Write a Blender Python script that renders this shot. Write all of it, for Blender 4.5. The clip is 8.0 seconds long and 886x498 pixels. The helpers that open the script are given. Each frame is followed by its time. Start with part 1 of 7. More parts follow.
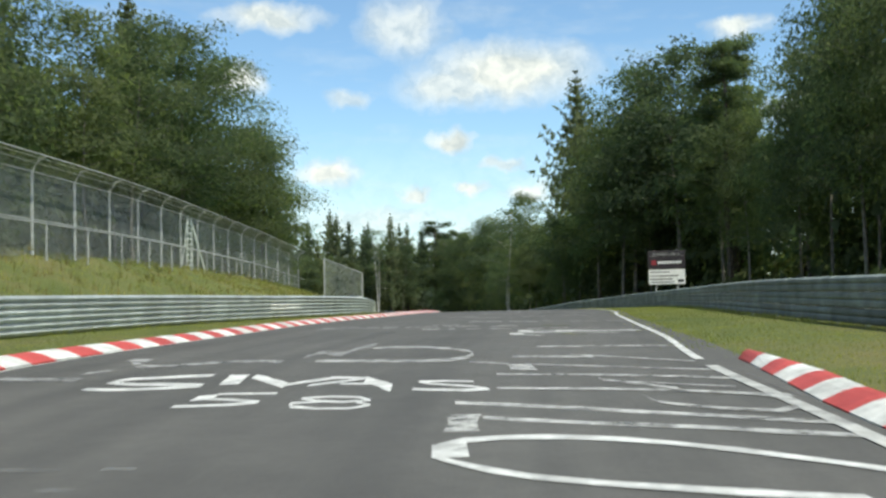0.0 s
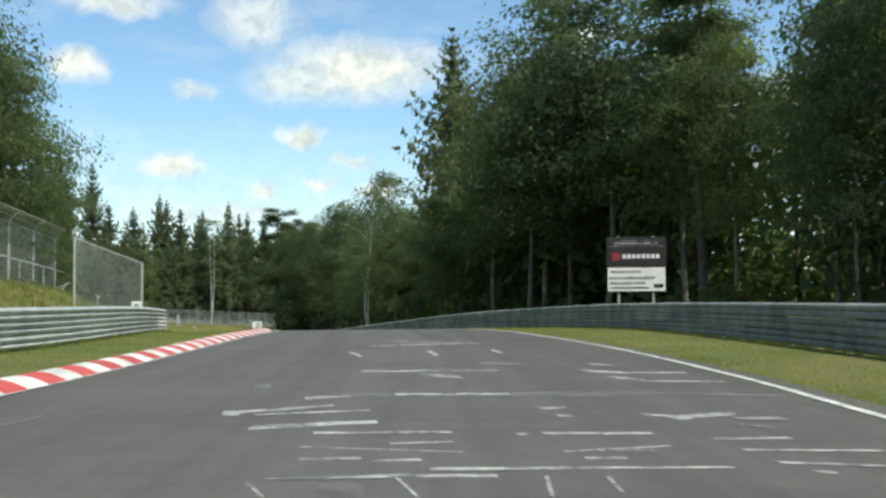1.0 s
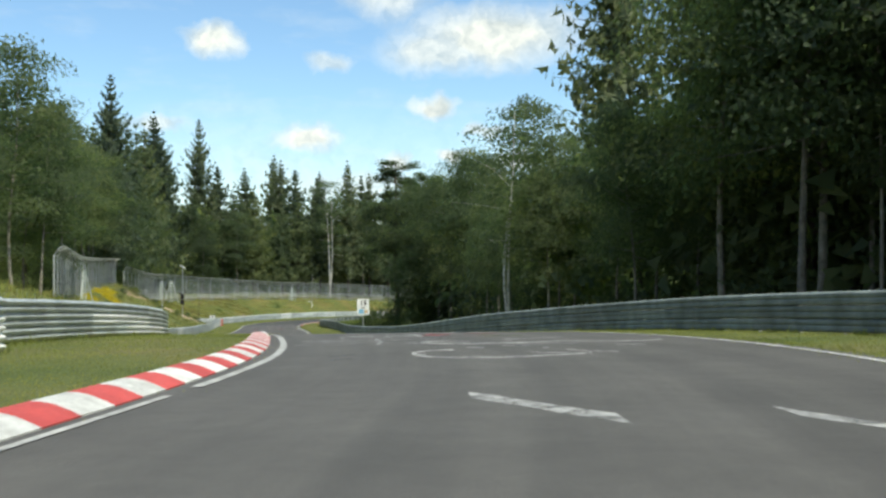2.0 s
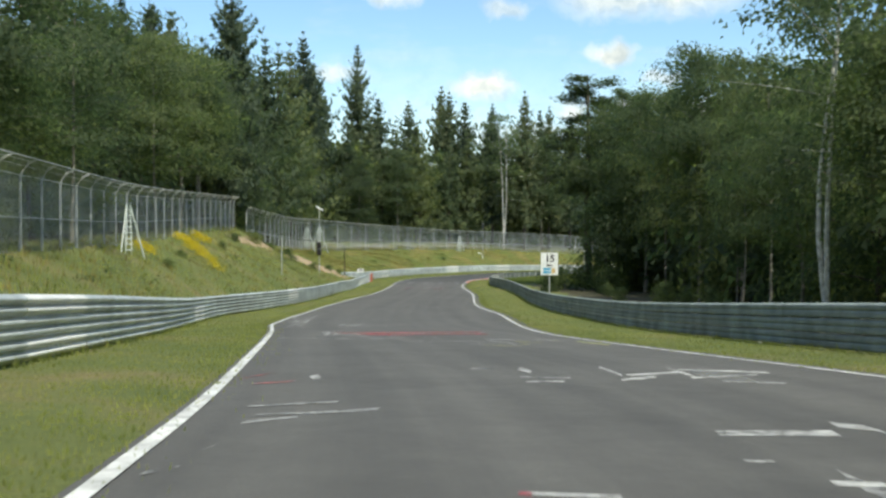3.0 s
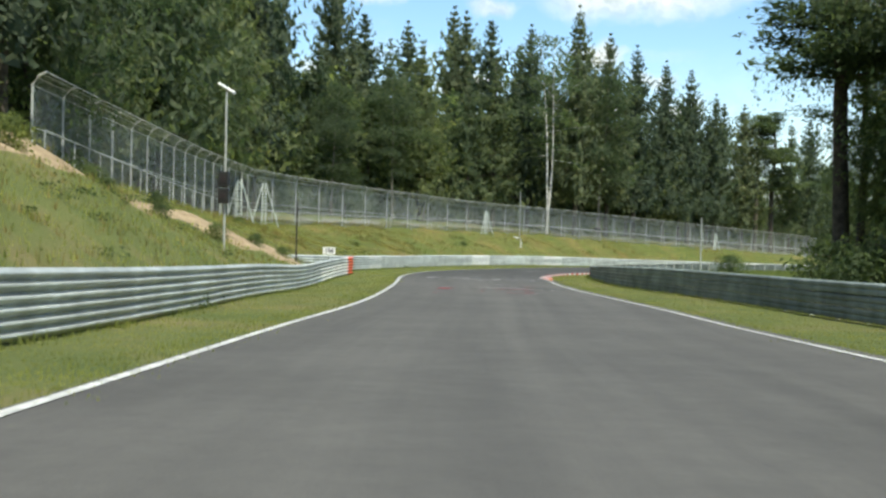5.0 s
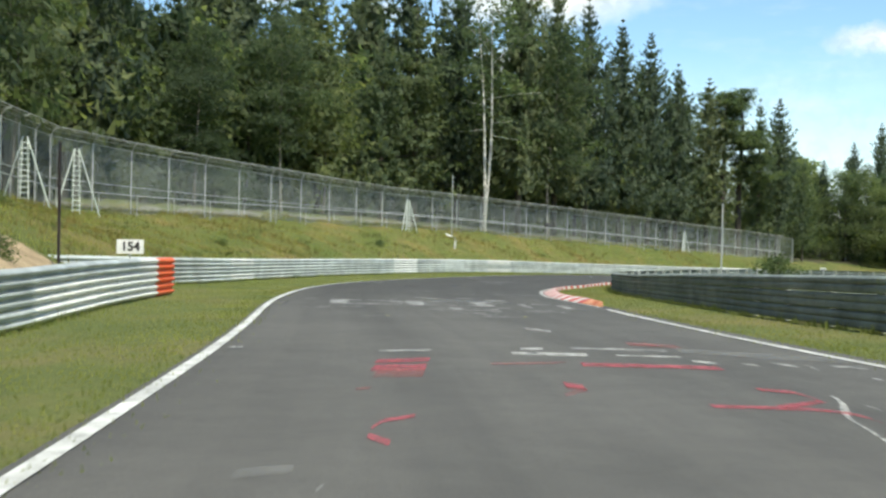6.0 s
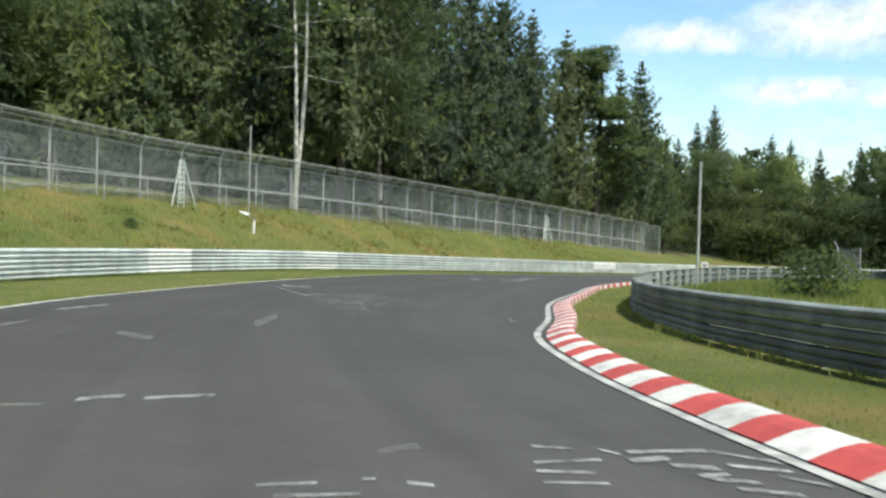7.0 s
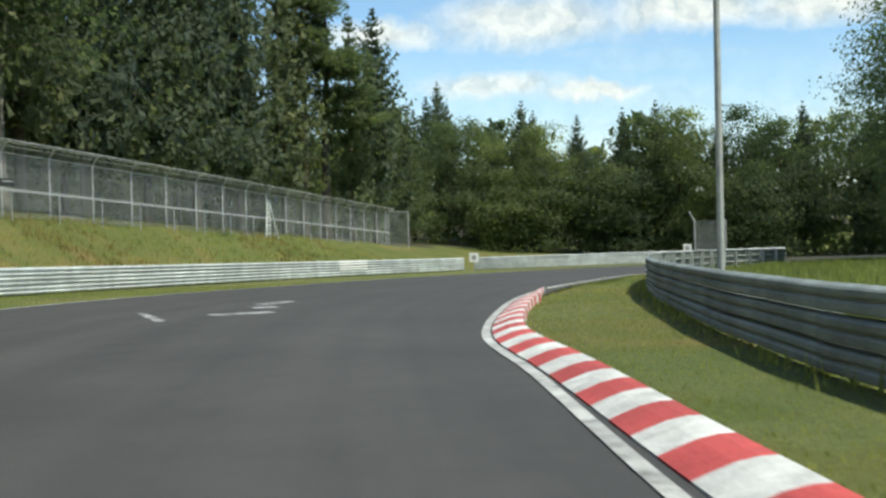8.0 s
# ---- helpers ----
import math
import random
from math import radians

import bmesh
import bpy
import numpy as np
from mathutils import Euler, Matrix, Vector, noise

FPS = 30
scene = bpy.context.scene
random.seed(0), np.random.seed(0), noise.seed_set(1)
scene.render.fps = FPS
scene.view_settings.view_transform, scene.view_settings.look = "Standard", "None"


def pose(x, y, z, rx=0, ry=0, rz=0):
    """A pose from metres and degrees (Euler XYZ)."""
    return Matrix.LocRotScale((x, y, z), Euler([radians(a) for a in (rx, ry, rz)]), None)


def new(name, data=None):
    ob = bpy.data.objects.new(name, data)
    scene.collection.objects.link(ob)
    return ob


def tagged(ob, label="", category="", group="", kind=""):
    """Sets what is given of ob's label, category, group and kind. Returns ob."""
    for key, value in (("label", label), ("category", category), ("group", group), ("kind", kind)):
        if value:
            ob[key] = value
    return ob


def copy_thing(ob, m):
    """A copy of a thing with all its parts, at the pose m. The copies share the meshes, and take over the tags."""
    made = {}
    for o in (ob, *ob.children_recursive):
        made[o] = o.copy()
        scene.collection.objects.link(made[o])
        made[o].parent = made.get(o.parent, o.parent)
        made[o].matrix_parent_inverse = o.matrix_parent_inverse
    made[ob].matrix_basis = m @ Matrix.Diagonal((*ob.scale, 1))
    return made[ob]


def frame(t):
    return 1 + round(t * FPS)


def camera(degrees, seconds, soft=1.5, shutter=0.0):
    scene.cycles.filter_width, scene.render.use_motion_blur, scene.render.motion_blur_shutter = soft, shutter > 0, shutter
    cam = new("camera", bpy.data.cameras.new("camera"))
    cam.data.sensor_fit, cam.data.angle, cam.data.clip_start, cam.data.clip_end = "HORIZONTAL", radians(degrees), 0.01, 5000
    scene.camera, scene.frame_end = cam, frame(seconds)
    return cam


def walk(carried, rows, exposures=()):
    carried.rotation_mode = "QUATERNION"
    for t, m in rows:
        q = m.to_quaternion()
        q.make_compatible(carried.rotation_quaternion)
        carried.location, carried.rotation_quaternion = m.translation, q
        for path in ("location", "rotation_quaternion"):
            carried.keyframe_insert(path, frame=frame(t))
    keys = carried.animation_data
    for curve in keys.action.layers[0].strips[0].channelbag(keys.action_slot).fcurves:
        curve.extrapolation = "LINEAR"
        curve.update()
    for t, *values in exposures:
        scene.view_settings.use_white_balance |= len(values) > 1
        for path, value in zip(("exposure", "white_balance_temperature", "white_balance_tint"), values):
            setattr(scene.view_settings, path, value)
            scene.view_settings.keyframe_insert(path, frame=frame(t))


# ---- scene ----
import itertools

cam = camera(42.6, 8.0, soft=2.6, shutter=0.06)
# seconds, eye x y z, yaw, pitch, roll
ROWS = [
    (0.0, -0.00, 0.00, 1.15, -0.66, 2.81, 1.34),
    (0.5, -0.11, 15.03, 1.64, -7.72, 2.96, 1.26),
    (1.0, 0.95, 30.34, 1.79, -8.39, 2.66, 0.37),
    (1.2, 1.50, 36.50, 1.80, -7.55, 1.68, -0.06),
    (2.3, 3.45, 73.12, 1.86, 0.96, 1.09, 0.75),
    (2.5, 3.02, 79.35, 1.74, 2.73, 0.80, 0.59),
    (3.0, 1.09, 95.22, 1.35, 7.15, -1.24, -0.07),
    (3.5, -1.98, 111.75, 0.42, 9.38, -2.34, -0.07),
    (4.0, -5.78, 128.98, -0.81, 8.53, -0.75, -0.90),
    (4.5, -8.88, 145.47, -1.80, 7.48, -0.80, -0.71),
    (4.7, -9.97, 151.90, -2.10, 7.02, -1.20, -0.95),
    (5.8, -15.01, 187.95, -3.48, 2.36, -0.60, -1.30),
    (6.0, -15.59, 194.49, -3.61, 1.11, -0.65, -1.14),
    (6.5, -16.59, 210.39, -3.88, -3.10, -0.55, -1.85),
    (7.0, -16.13, 225.33, -4.18, -9.20, -0.92, -1.65),
    (7.5, -13.89, 239.92, -4.57, -17.55, -1.64, -0.34),
    (8.0, -10.14, 253.47, -4.86, -23.98, -0.86, 1.32),
]
walk(cam, [(t, pose(x, y, z, 90 + pitch, roll, yaw)) for t, x, y, z, yaw, pitch, roll in ROWS],
     exposures=[(0.0, 0.46, 6900, 0), (3.0, 0.55, 6900, 0), (4.5, 0.70, 6900, 0), (7.0, 0.70, 6900, 0), (8.0, 0.48, 6900, 0)])

# ---------------------------------------------------------------- world and sun
SUN_AZ, SUN_EL = radians(148), radians(58)      # azimuth clockwise from +y (the first heading)
world = bpy.data.worlds.new("sky")
scene.world = world
world.use_nodes = True
wn, wl = world.node_tree.nodes, world.node_tree.links
sky = wn.new("ShaderNodeTexSky")
sky.sky_type = "NISHITA"
sky.sun_disc = False
sky.sun_elevation, sky.sun_rotation = SUN_EL, SUN_AZ
sky.air_density, sky.dust_density, sky.ozone_density = 1.0, 0.0, 6.0
wn["Background"].inputs["Strength"].default_value = 0.128
wl.new(sky.outputs[0], wn["Background"].inputs["Color"])

lamp = bpy.data.lights.new("sun", "SUN")
lamp.energy, lamp.angle, lamp.color = 3.6, radians(0.6), (1.0, 0.95, 0.87)
sun = new("sun", lamp)
sun_dir = Vector((math.sin(SUN_AZ) * math.cos(SUN_EL), math.cos(SUN_AZ) * math.cos(SUN_EL), math.sin(SUN_EL)))
sun.matrix_world = Matrix.Translation((60, 120, 90)) @ sun_dir.to_track_quat("Z", "Y").to_matrix().to_4x4()


# ---------------------------------------------------------------- materials
def material(name):
    m = bpy.data.materials.new(name)
    m.use_nodes = True
    return m, m.node_tree.nodes, m.node_tree.links, m.node_tree.nodes["Principled BSDF"]


def node(nt, kind, **values):
    n = nt.new(kind)
    for key, v in values.items():
        n.inputs[key].default_value = v
    return n


def ramp(nt, stops):
    r = nt.new("ShaderNodeValToRGB")
    e = r.color_ramp.elements
    while len(e) < len(stops):
        e.new(0.5)
    for k, (p, c) in enumerate(stops):
        e[k].position, e[k].color = p, (*c, 1)
    return r


def mix(nt, ln, fac, a, b, blend="MIX"):
    m = nt.new("ShaderNodeMix")
    m.data_type, m.blend_type = "RGBA", blend
    for sock, v in ((m.inputs[0], fac), (m.inputs[6], a), (m.inputs[7], b)):
        if isinstance(v, bpy.types.NodeSocket):
            ln.new(v, sock)
        elif isinstance(v, tuple):
            sock.default_value = (*v, 1)
        else:
            sock.default_value = v
    return m.outputs[2]


def surface(name, dark, light, scale=6.0, fine=60.0, rough=0.7, metal=0.0, bump=0.2, spread=0.35, per_object=0.0):
    """A plain surface with a coarse and a fine variation and a slight relief."""
    m, nt, ln, bsdf = material(name)
    co = nt.new("ShaderNodeTexCoord")
    n1 = node(nt, "ShaderNodeTexNoise", Scale=scale, Detail=5.0, Roughness=0.6)
    n2 = node(nt, "ShaderNodeTexNoise", Scale=fine, Detail=3.0, Roughness=0.6)
    ln.new(co.outputs["Object"], n1.inputs["Vector"])
    ln.new(co.outputs["Object"], n2.inputs["Vector"])
    r = ramp(nt, [(0.5 - spread / 2, dark), (0.5 + spread / 2, light)])
    ln.new(n1.outputs["Fac"], r.inputs[0])
    g = ramp(nt, [(0.3, (0.75, 0.75, 0.75)), (0.7, (1.15, 1.15, 1.15))])
    ln.new(n2.outputs["Fac"], g.inputs[0])
    c = mix(nt, ln, 0.6, r.outputs[0], g.outputs[0], "MULTIPLY")
    if per_object:
        info = nt.new("ShaderNodeObjectInfo")
        rr = ramp(nt, [(0.0, (1 - per_object,) * 3), (1.0, (1 + per_object,) * 3)])
        ln.new(info.outputs["Random"], rr.inputs[0])
        c = mix(nt, ln, 1.0, c, rr.outputs[0], "MULTIPLY")
    ln.new(c, bsdf.inputs["Base Color"])
    b = node(nt, "ShaderNodeBump", Strength=bump, Distance=0.02)
    ln.new(n2.outputs["Fac"], b.inputs["Height"])
    ln.new(b.outputs[0], bsdf.inputs["Normal"])
    bsdf.inputs["Roughness"].default_value = rough
    bsdf.inputs["Metallic"].default_value = metal
    return m


def asphalt():
    m, nt, ln, bsdf = material("asphalt")
    co = nt.new("ShaderNodeTexCoord")
    n1 = node(nt, "ShaderNodeTexNoise", Scale=0.35, Detail=6.0, Roughness=0.65)
    n2 = node(nt, "ShaderNodeTexNoise", Scale=90.0, Detail=2.0, Roughness=0.7)
    n3 = node(nt, "ShaderNodeTexNoise", Scale=2.5, Detail=6.0, Roughness=0.7)
    for n in (n1, n2, n3):
        ln.new(co.outputs["Object"], n.inputs["Vector"])
    # long wear streaks along the lane, in the strip's own length and width
    uv = nt.new("ShaderNodeUVMap")
    mp = nt.new("ShaderNodeMapping")
    mp.inputs["Scale"].default_value = (1.3, 0.02, 1)
    ln.new(uv.outputs[0], mp.inputs[0])
    n4 = node(nt, "ShaderNodeTexNoise", Scale=1.0, Detail=4.0, Roughness=0.6)
    ln.new(mp.outputs[0], n4.inputs["Vector"])
    base = ramp(nt, [(0.3, (0.084, 0.081, 0.077)), (0.7, (0.114, 0.110, 0.104))])
    ln.new(n1.outputs["Fac"], base.inputs[0])
    streak = ramp(nt, [(0.35, (0.78, 0.78, 0.79)), (0.65, (1.12, 1.12, 1.11))])
    ln.new(n4.outputs["Fac"], streak.inputs[0])
    grain = ramp(nt, [(0.3, (0.6, 0.6, 0.6)), (0.7, (1.35, 1.35, 1.33))])
    ln.new(n2.outputs["Fac"], grain.inputs[0])
    patch = ramp(nt, [(0.35, (0.86, 0.862, 0.865)), (0.65, (1.08, 1.075, 1.07))])
    ln.new(n3.outputs["Fac"], patch.inputs[0])
    c = mix(nt, ln, 0.8, base.outputs[0], streak.outputs[0], "MULTIPLY")
    c = mix(nt, ln, 0.7, c, grain.outputs[0], "MULTIPLY")
    c = mix(nt, ln, 0.8, c, patch.outputs[0], "MULTIPLY")
    # the asphalt darkens to 0.6 of its tone between y 212 and 240
    sep = nt.new("ShaderNodeSeparateXYZ")
    ln.new(co.outputs["Object"], sep.inputs[0])
    far_dark = nt.new("ShaderNodeMapRange")
    for key, v in (("From Min", 212.0), ("From Max", 240.0), ("To Min", 0.0), ("To Max", 1.0)):
        far_dark.inputs[key].default_value = v
    ln.new(sep.outputs["Y"], far_dark.inputs["Value"])
    c = mix(nt, ln, far_dark.outputs[0], c, mix(nt, ln, 1.0, c, (0.60, 0.60, 0.61), "MULTIPLY"))
    ln.new(c, bsdf.inputs["Base Color"])
    b = node(nt, "ShaderNodeBump", Strength=0.35, Distance=0.01)
    ln.new(n2.outputs["Fac"], b.inputs["Height"])
    ln.new(b.outputs[0], bsdf.inputs["Normal"])
    bsdf.inputs["Roughness"].default_value = 0.82
    return m


def grass_ground(name, green, mid, dry):
    """Mown or rough grass, with dry and bare patches."""
    m, nt, ln, bsdf = material(name)
    co = nt.new("ShaderNodeTexCoord")
    n1 = node(nt, "ShaderNodeTexNoise", Scale=0.25, Detail=6.0, Roughness=0.7)
    n2 = node(nt, "ShaderNodeTexNoise", Scale=14.0, Detail=5.0, Roughness=0.75)
    n3 = node(nt, "ShaderNodeTexNoise", Scale=0.07, Detail=3.0)
    for n in (n1, n2, n3):
        ln.new(co.outputs["Object"], n.inputs["Vector"])
    a = ramp(nt, [(0.3, green), (0.5, mid), (0.68, dry)])
    ln.new(n1.outputs["Fac"], a.inputs[0])
    g = ramp(nt, [(0.25, (0.5, 0.5, 0.5)), (0.75, (1.4, 1.4, 1.3))])
    ln.new(n2.outputs["Fac"], g.inputs[0])
    c = mix(nt, ln, 0.8, a.outputs[0], g.outputs[0], "MULTIPLY")
    ln.new(c, bsdf.inputs["Base Color"])
    b = node(nt, "ShaderNodeBump", Strength=0.7, Distance=0.08)
    ln.new(n2.outputs["Fac"], b.inputs["Height"])
    ln.new(b.outputs[0], bsdf.inputs["Normal"])
    bsdf.inputs["Roughness"].default_value = 0.95
    bsdf.inputs["Specular IOR Level"].default_value = 0.15
    return m


def leafy(name, dark, light, shine=0.18, rough=0.6, trans=0.35, hue=0.9):
    """Leaves: a tone of its own for each leaf and each tree, with light through them."""
    m, nt, ln, bsdf = material(name)
    geo = nt.new("ShaderNodeNewGeometry")
    info = nt.new("ShaderNodeObjectInfo")
    r = ramp(nt, [(0.0, dark), (1.0, light)])
    ln.new(geo.outputs["Random Per Island"], r.inputs[0])
    t = ramp(nt, [(0.0, (0.56, 0.62, 0.66)), (0.5, (0.98, 1.0, 1.0)), (1.0, (1.42, 1.28, 1.05))])
    ln.new(info.outputs["Random"], t.inputs[0])
    c = mix(nt, ln, hue, r.outputs[0], t.outputs[0], "MULTIPLY")
    # random darker and lighter clumps, a metre or two across
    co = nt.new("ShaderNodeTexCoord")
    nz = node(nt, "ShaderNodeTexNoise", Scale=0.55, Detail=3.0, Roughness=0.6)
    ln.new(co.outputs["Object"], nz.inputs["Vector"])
    clump_tone = ramp(nt, [(0.35, (0.68, 0.74, 0.80)), (0.65, (1.25, 1.20, 1.05))])
    ln.new(nz.outputs["Fac"], clump_tone.inputs[0])
    c = mix(nt, ln, 0.85, c, clump_tone.outputs[0], "MULTIPLY")
    ln.new(c, bsdf.inputs["Base Color"])
    bsdf.inputs["Roughness"].default_value = rough
    bsdf.inputs["Specular IOR Level"].default_value = shine
    tr = nt.new("ShaderNodeBsdfTranslucent")
    lc = mix(nt, ln, 1.0, c, (1.7, 1.75, 1.05), "MULTIPLY")
    ln.new(lc, tr.inputs[0])
    ms = nt.new("ShaderNodeMixShader")
    ms.inputs[0].default_value = trans
    ln.new(bsdf.outputs[0], ms.inputs[1])
    ln.new(tr.outputs[0], ms.inputs[2])
    ln.new(ms.outputs[0], nt["Material Output"].inputs["Surface"])
    return m


def net_material(name, wire, dark, light):
    """Chain-link seen from afar: woven wires with open meshes between."""
    m, nt, ln, bsdf = material(name)
    uv = nt.new("ShaderNodeUVMap")
    mp = nt.new("ShaderNodeMapping")
    mp.inputs["Rotation"].default_value = (0, 0, radians(45))
    ln.new(uv.outputs[0], mp.inputs[0])
    br = nt.new("ShaderNodeTexBrick")
    br.offset = 0.0
    for key, v in (("Scale", 1.0), ("Mortar Size", wire), ("Mortar Smooth", 0.0), ("Brick Width", 0.07), ("Row Height", 0.07)):
        br.inputs[key].default_value = v
    ln.new(mp.outputs[0], br.inputs["Vector"])
    nz = node(nt, "ShaderNodeTexNoise", Scale=0.6, Detail=3.0)
    co = nt.new("ShaderNodeTexCoord")
    ln.new(co.outputs["Object"], nz.inputs["Vector"])
    r = ramp(nt, [(0.3, dark), (0.7, light)])
    ln.new(nz.outputs["Fac"], r.inputs[0])
    ln.new(r.outputs[0], bsdf.inputs["Base Color"])
    bsdf.inputs["Metallic"].default_value = 0.2
    bsdf.inputs["Roughness"].default_value = 0.6
    ln.new(br.outputs["Fac"], bsdf.inputs["Alpha"])
    return m


ASPHALT = asphalt()
GRASS = grass_ground("grass_ground", (0.100, 0.131, 0.046), (0.145, 0.164, 0.060), (0.22, 0.19, 0.092))
BANK_DRY = grass_ground("dry_bank", (0.090, 0.125, 0.036), (0.135, 0.146, 0.048), (0.225, 0.168, 0.072))
PAINT_WHITE = surface("road_paint_white", (0.40, 0.40, 0.39), (0.78, 0.78, 0.76), 3.0, 40.0, 0.7, spread=0.3)
PAINT_LINE = surface("road_line_dirty", (0.30, 0.30, 0.29), (0.56, 0.56, 0.54), 2.0, 30.0, 0.75, spread=0.3)
PAINT_WORN = surface("road_paint_worn", (0.20, 0.20, 0.20), (0.52, 0.52, 0.51), 2.0, 30.0, 0.75, spread=0.3)
PAINT_RED = surface("road_paint_red", (0.34, 0.07, 0.09), (0.50, 0.11, 0.14), 1.5, 40.0, 0.75)
PAINT_CHALK = surface("road_paint_chalky", (0.30, 0.30, 0.295), (0.62, 0.62, 0.60), 2.5, 35.0, 0.75, spread=0.3)
PAINT_FAINT = surface("road_paint_faint", (0.20, 0.20, 0.20), (0.40, 0.40, 0.39), 2.0, 30.0, 0.75, spread=0.3)
PAINT_RED_FAINT = surface("road_paint_red_faint", (0.30, 0.10, 0.10), (0.48, 0.16, 0.16), 1.5, 40.0, 0.75)
PAINT_YELLOW_FAINT = surface("road_paint_yellow_faint", (0.22, 0.22, 0.10), (0.46, 0.46, 0.20), 3.0, 40.0, 0.75)
PAINT_YELLOW = surface("road_paint_yellow", (0.22, 0.22, 0.10), (0.50, 0.50, 0.22), 3.0, 40.0, 0.75)


def wear(m, scale, low, high, bare, full):
    """Wears a coat of paint through in places, down to the asphalt below it."""
    nt, ln = m.node_tree.nodes, m.node_tree.links
    co = nt.new("ShaderNodeTexCoord")
    nz = node(nt, "ShaderNodeTexNoise", Scale=scale, Detail=8.0, Roughness=0.72)
    ln.new(co.outputs["Object"], nz.inputs["Vector"])
    r = ramp(nt, [(low, (bare, bare, bare)), (high, (full, full, full))])
    ln.new(nz.outputs["Fac"], r.inputs[0])
    ln.new(r.outputs[0], nt["Principled BSDF"].inputs["Alpha"])


wear(PAINT_WORN, 5.0, 0.36, 0.58, 0.25, 0.92)
wear(PAINT_WHITE, 4.0, 0.28, 0.44, 0.50, 1.0)
wear(PAINT_RED, 4.0, 0.33, 0.62, 0.25, 0.80)
wear(PAINT_YELLOW, 4.0, 0.33, 0.58, 0.35, 0.95)
wear(PAINT_CHALK, 5.0, 0.34, 0.58, 0.30, 0.90)
wear(PAINT_FAINT, 3.0, 0.36, 0.66, 0.04, 0.50)
wear(PAINT_RED_FAINT, 3.0, 0.34, 0.64, 0.12, 0.60)
wear(PAINT_YELLOW_FAINT, 3.0, 0.34, 0.64, 0.10, 0.60)
wear(PAINT_LINE, 3.0, 0.33, 0.50, 0.55, 1.0)
KERB_WHITE = surface("kerb_white", (0.48, 0.48, 0.46), (0.80, 0.80, 0.77), 3.5, 30.0, 0.7, bump=0.3, per_object=0.12)
KERB_ORANGE = surface("kerb_orange", (0.55, 0.10, 0.03), (0.80, 0.42, 0.25), 3.0, 30.0, 0.7, bump=0.3)
KERB_RED = surface("kerb_red", (0.42, 0.055, 0.05), (0.60, 0.085, 0.075), 2.5, 30.0, 0.65, bump=0.3, per_object=0.12)
ZINC = surface("zinc_rail", (0.38, 0.41, 0.405), (0.64, 0.68, 0.67), 1.2, 25.0, 0.45, 0.3, 0.1, per_object=0.12)
# the right rail's own tone, well under half of ZINC's
ZINC_DARK = surface("dark_rail", (0.13, 0.155, 0.15), (0.27, 0.31, 0.30), 1.2, 25.0, 0.75, 0.0, 0.1, per_object=0.15)
ZINC_MID = surface("pale_rail", (0.38, 0.41, 0.405), (0.64, 0.68, 0.67), 1.2, 25.0, 0.6, 0.1, 0.1, per_object=0.15)
RAIL_WHITE = surface("rail_white_paint", (0.66, 0.67, 0.66), (0.86, 0.86, 0.84), 2.0, 25.0, 0.5, 0.0, 0.1, per_object=0.05)
RAIL_ORANGE = surface("rail_orange_paint", (0.75, 0.11, 0.03), (0.9, 0.17, 0.05), 2.0, 25.0, 0.5, 0.0, 0.1)
STEEL = surface("galvanised_steel", (0.38, 0.40, 0.39), (0.58, 0.60, 0.58), 3.0, 40.0, 0.55, 0.25, 0.08)
LADDER = surface("ladder_paint", (0.45, 0.52, 0.47), (0.68, 0.72, 0.68), 3.0, 40.0, 0.6)
SIGN_WHITE = surface("sign_white", (0.72, 0.73, 0.73), (0.85, 0.85, 0.84), 1.5, 20.0, 0.45, bump=0.03)
SIGN_BLUE = surface("sign_blue", (0.03, 0.28, 0.50), (0.05, 0.36, 0.60), 2.0, 20.0, 0.45, bump=0.03)
SIGN_AMBER = surface("sign_amber", (0.50, 0.30, 0.10), (0.75, 0.62, 0.35), 2.0, 20.0, 0.45, bump=0.03)
SIGN_DARK = surface("sign_dark", (0.014, 0.011, 0.014), (0.032, 0.022, 0.028), 2.0, 20.0, 0.5, bump=0.03)
SIGN_RED = surface("sign_red", (0.22, 0.02, 0.03), (0.30, 0.03, 0.04), 2.0, 20.0, 0.5, bump=0.03)
BLACK = surface("black_paint", (0.012, 0.012, 0.013), (0.03, 0.03, 0.03), 3.0, 30.0, 0.5, bump=0.05)
BARK = surface("bark", (0.05, 0.04, 0.03), (0.13, 0.11, 0.085), 5.0, 30.0, 0.95, bump=0.6, per_object=0.25)
BARK_PALE = surface("bark_pale", (0.13, 0.115, 0.09), (0.34, 0.31, 0.26), 4.0, 24.0, 0.9, bump=0.5, per_object=0.25)
BIRCH_BARK = surface("birch_bark", (0.34, 0.32, 0.28), (0.70, 0.68, 0.62), 4.0, 18.0, 0.85, bump=0.3, spread=0.25)
EARTH = surface("bare_earth", (0.24, 0.17, 0.10), (0.46, 0.35, 0.22), 1.5, 12.0, 0.95, bump=0.8)
GRAVEL = surface("gravel_track", (0.16, 0.155, 0.13), (0.26, 0.25, 0.21), 1.2, 14.0, 0.95, bump=0.6)
FOREST_FLOOR = surface("forest_floor", (0.03, 0.03, 0.014), (0.075, 0.065, 0.03), 0.6, 8.0, 0.95, bump=0.8)
NET = net_material("wire_net", 0.0056, (0.24, 0.27, 0.26), (0.40, 0.43, 0.42))
NET_CLOSE = net_material("close_wire_net", 0.0072, (0.25, 0.28, 0.275), (0.40, 0.43, 0.425))
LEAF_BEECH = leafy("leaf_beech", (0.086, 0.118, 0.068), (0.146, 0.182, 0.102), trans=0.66)
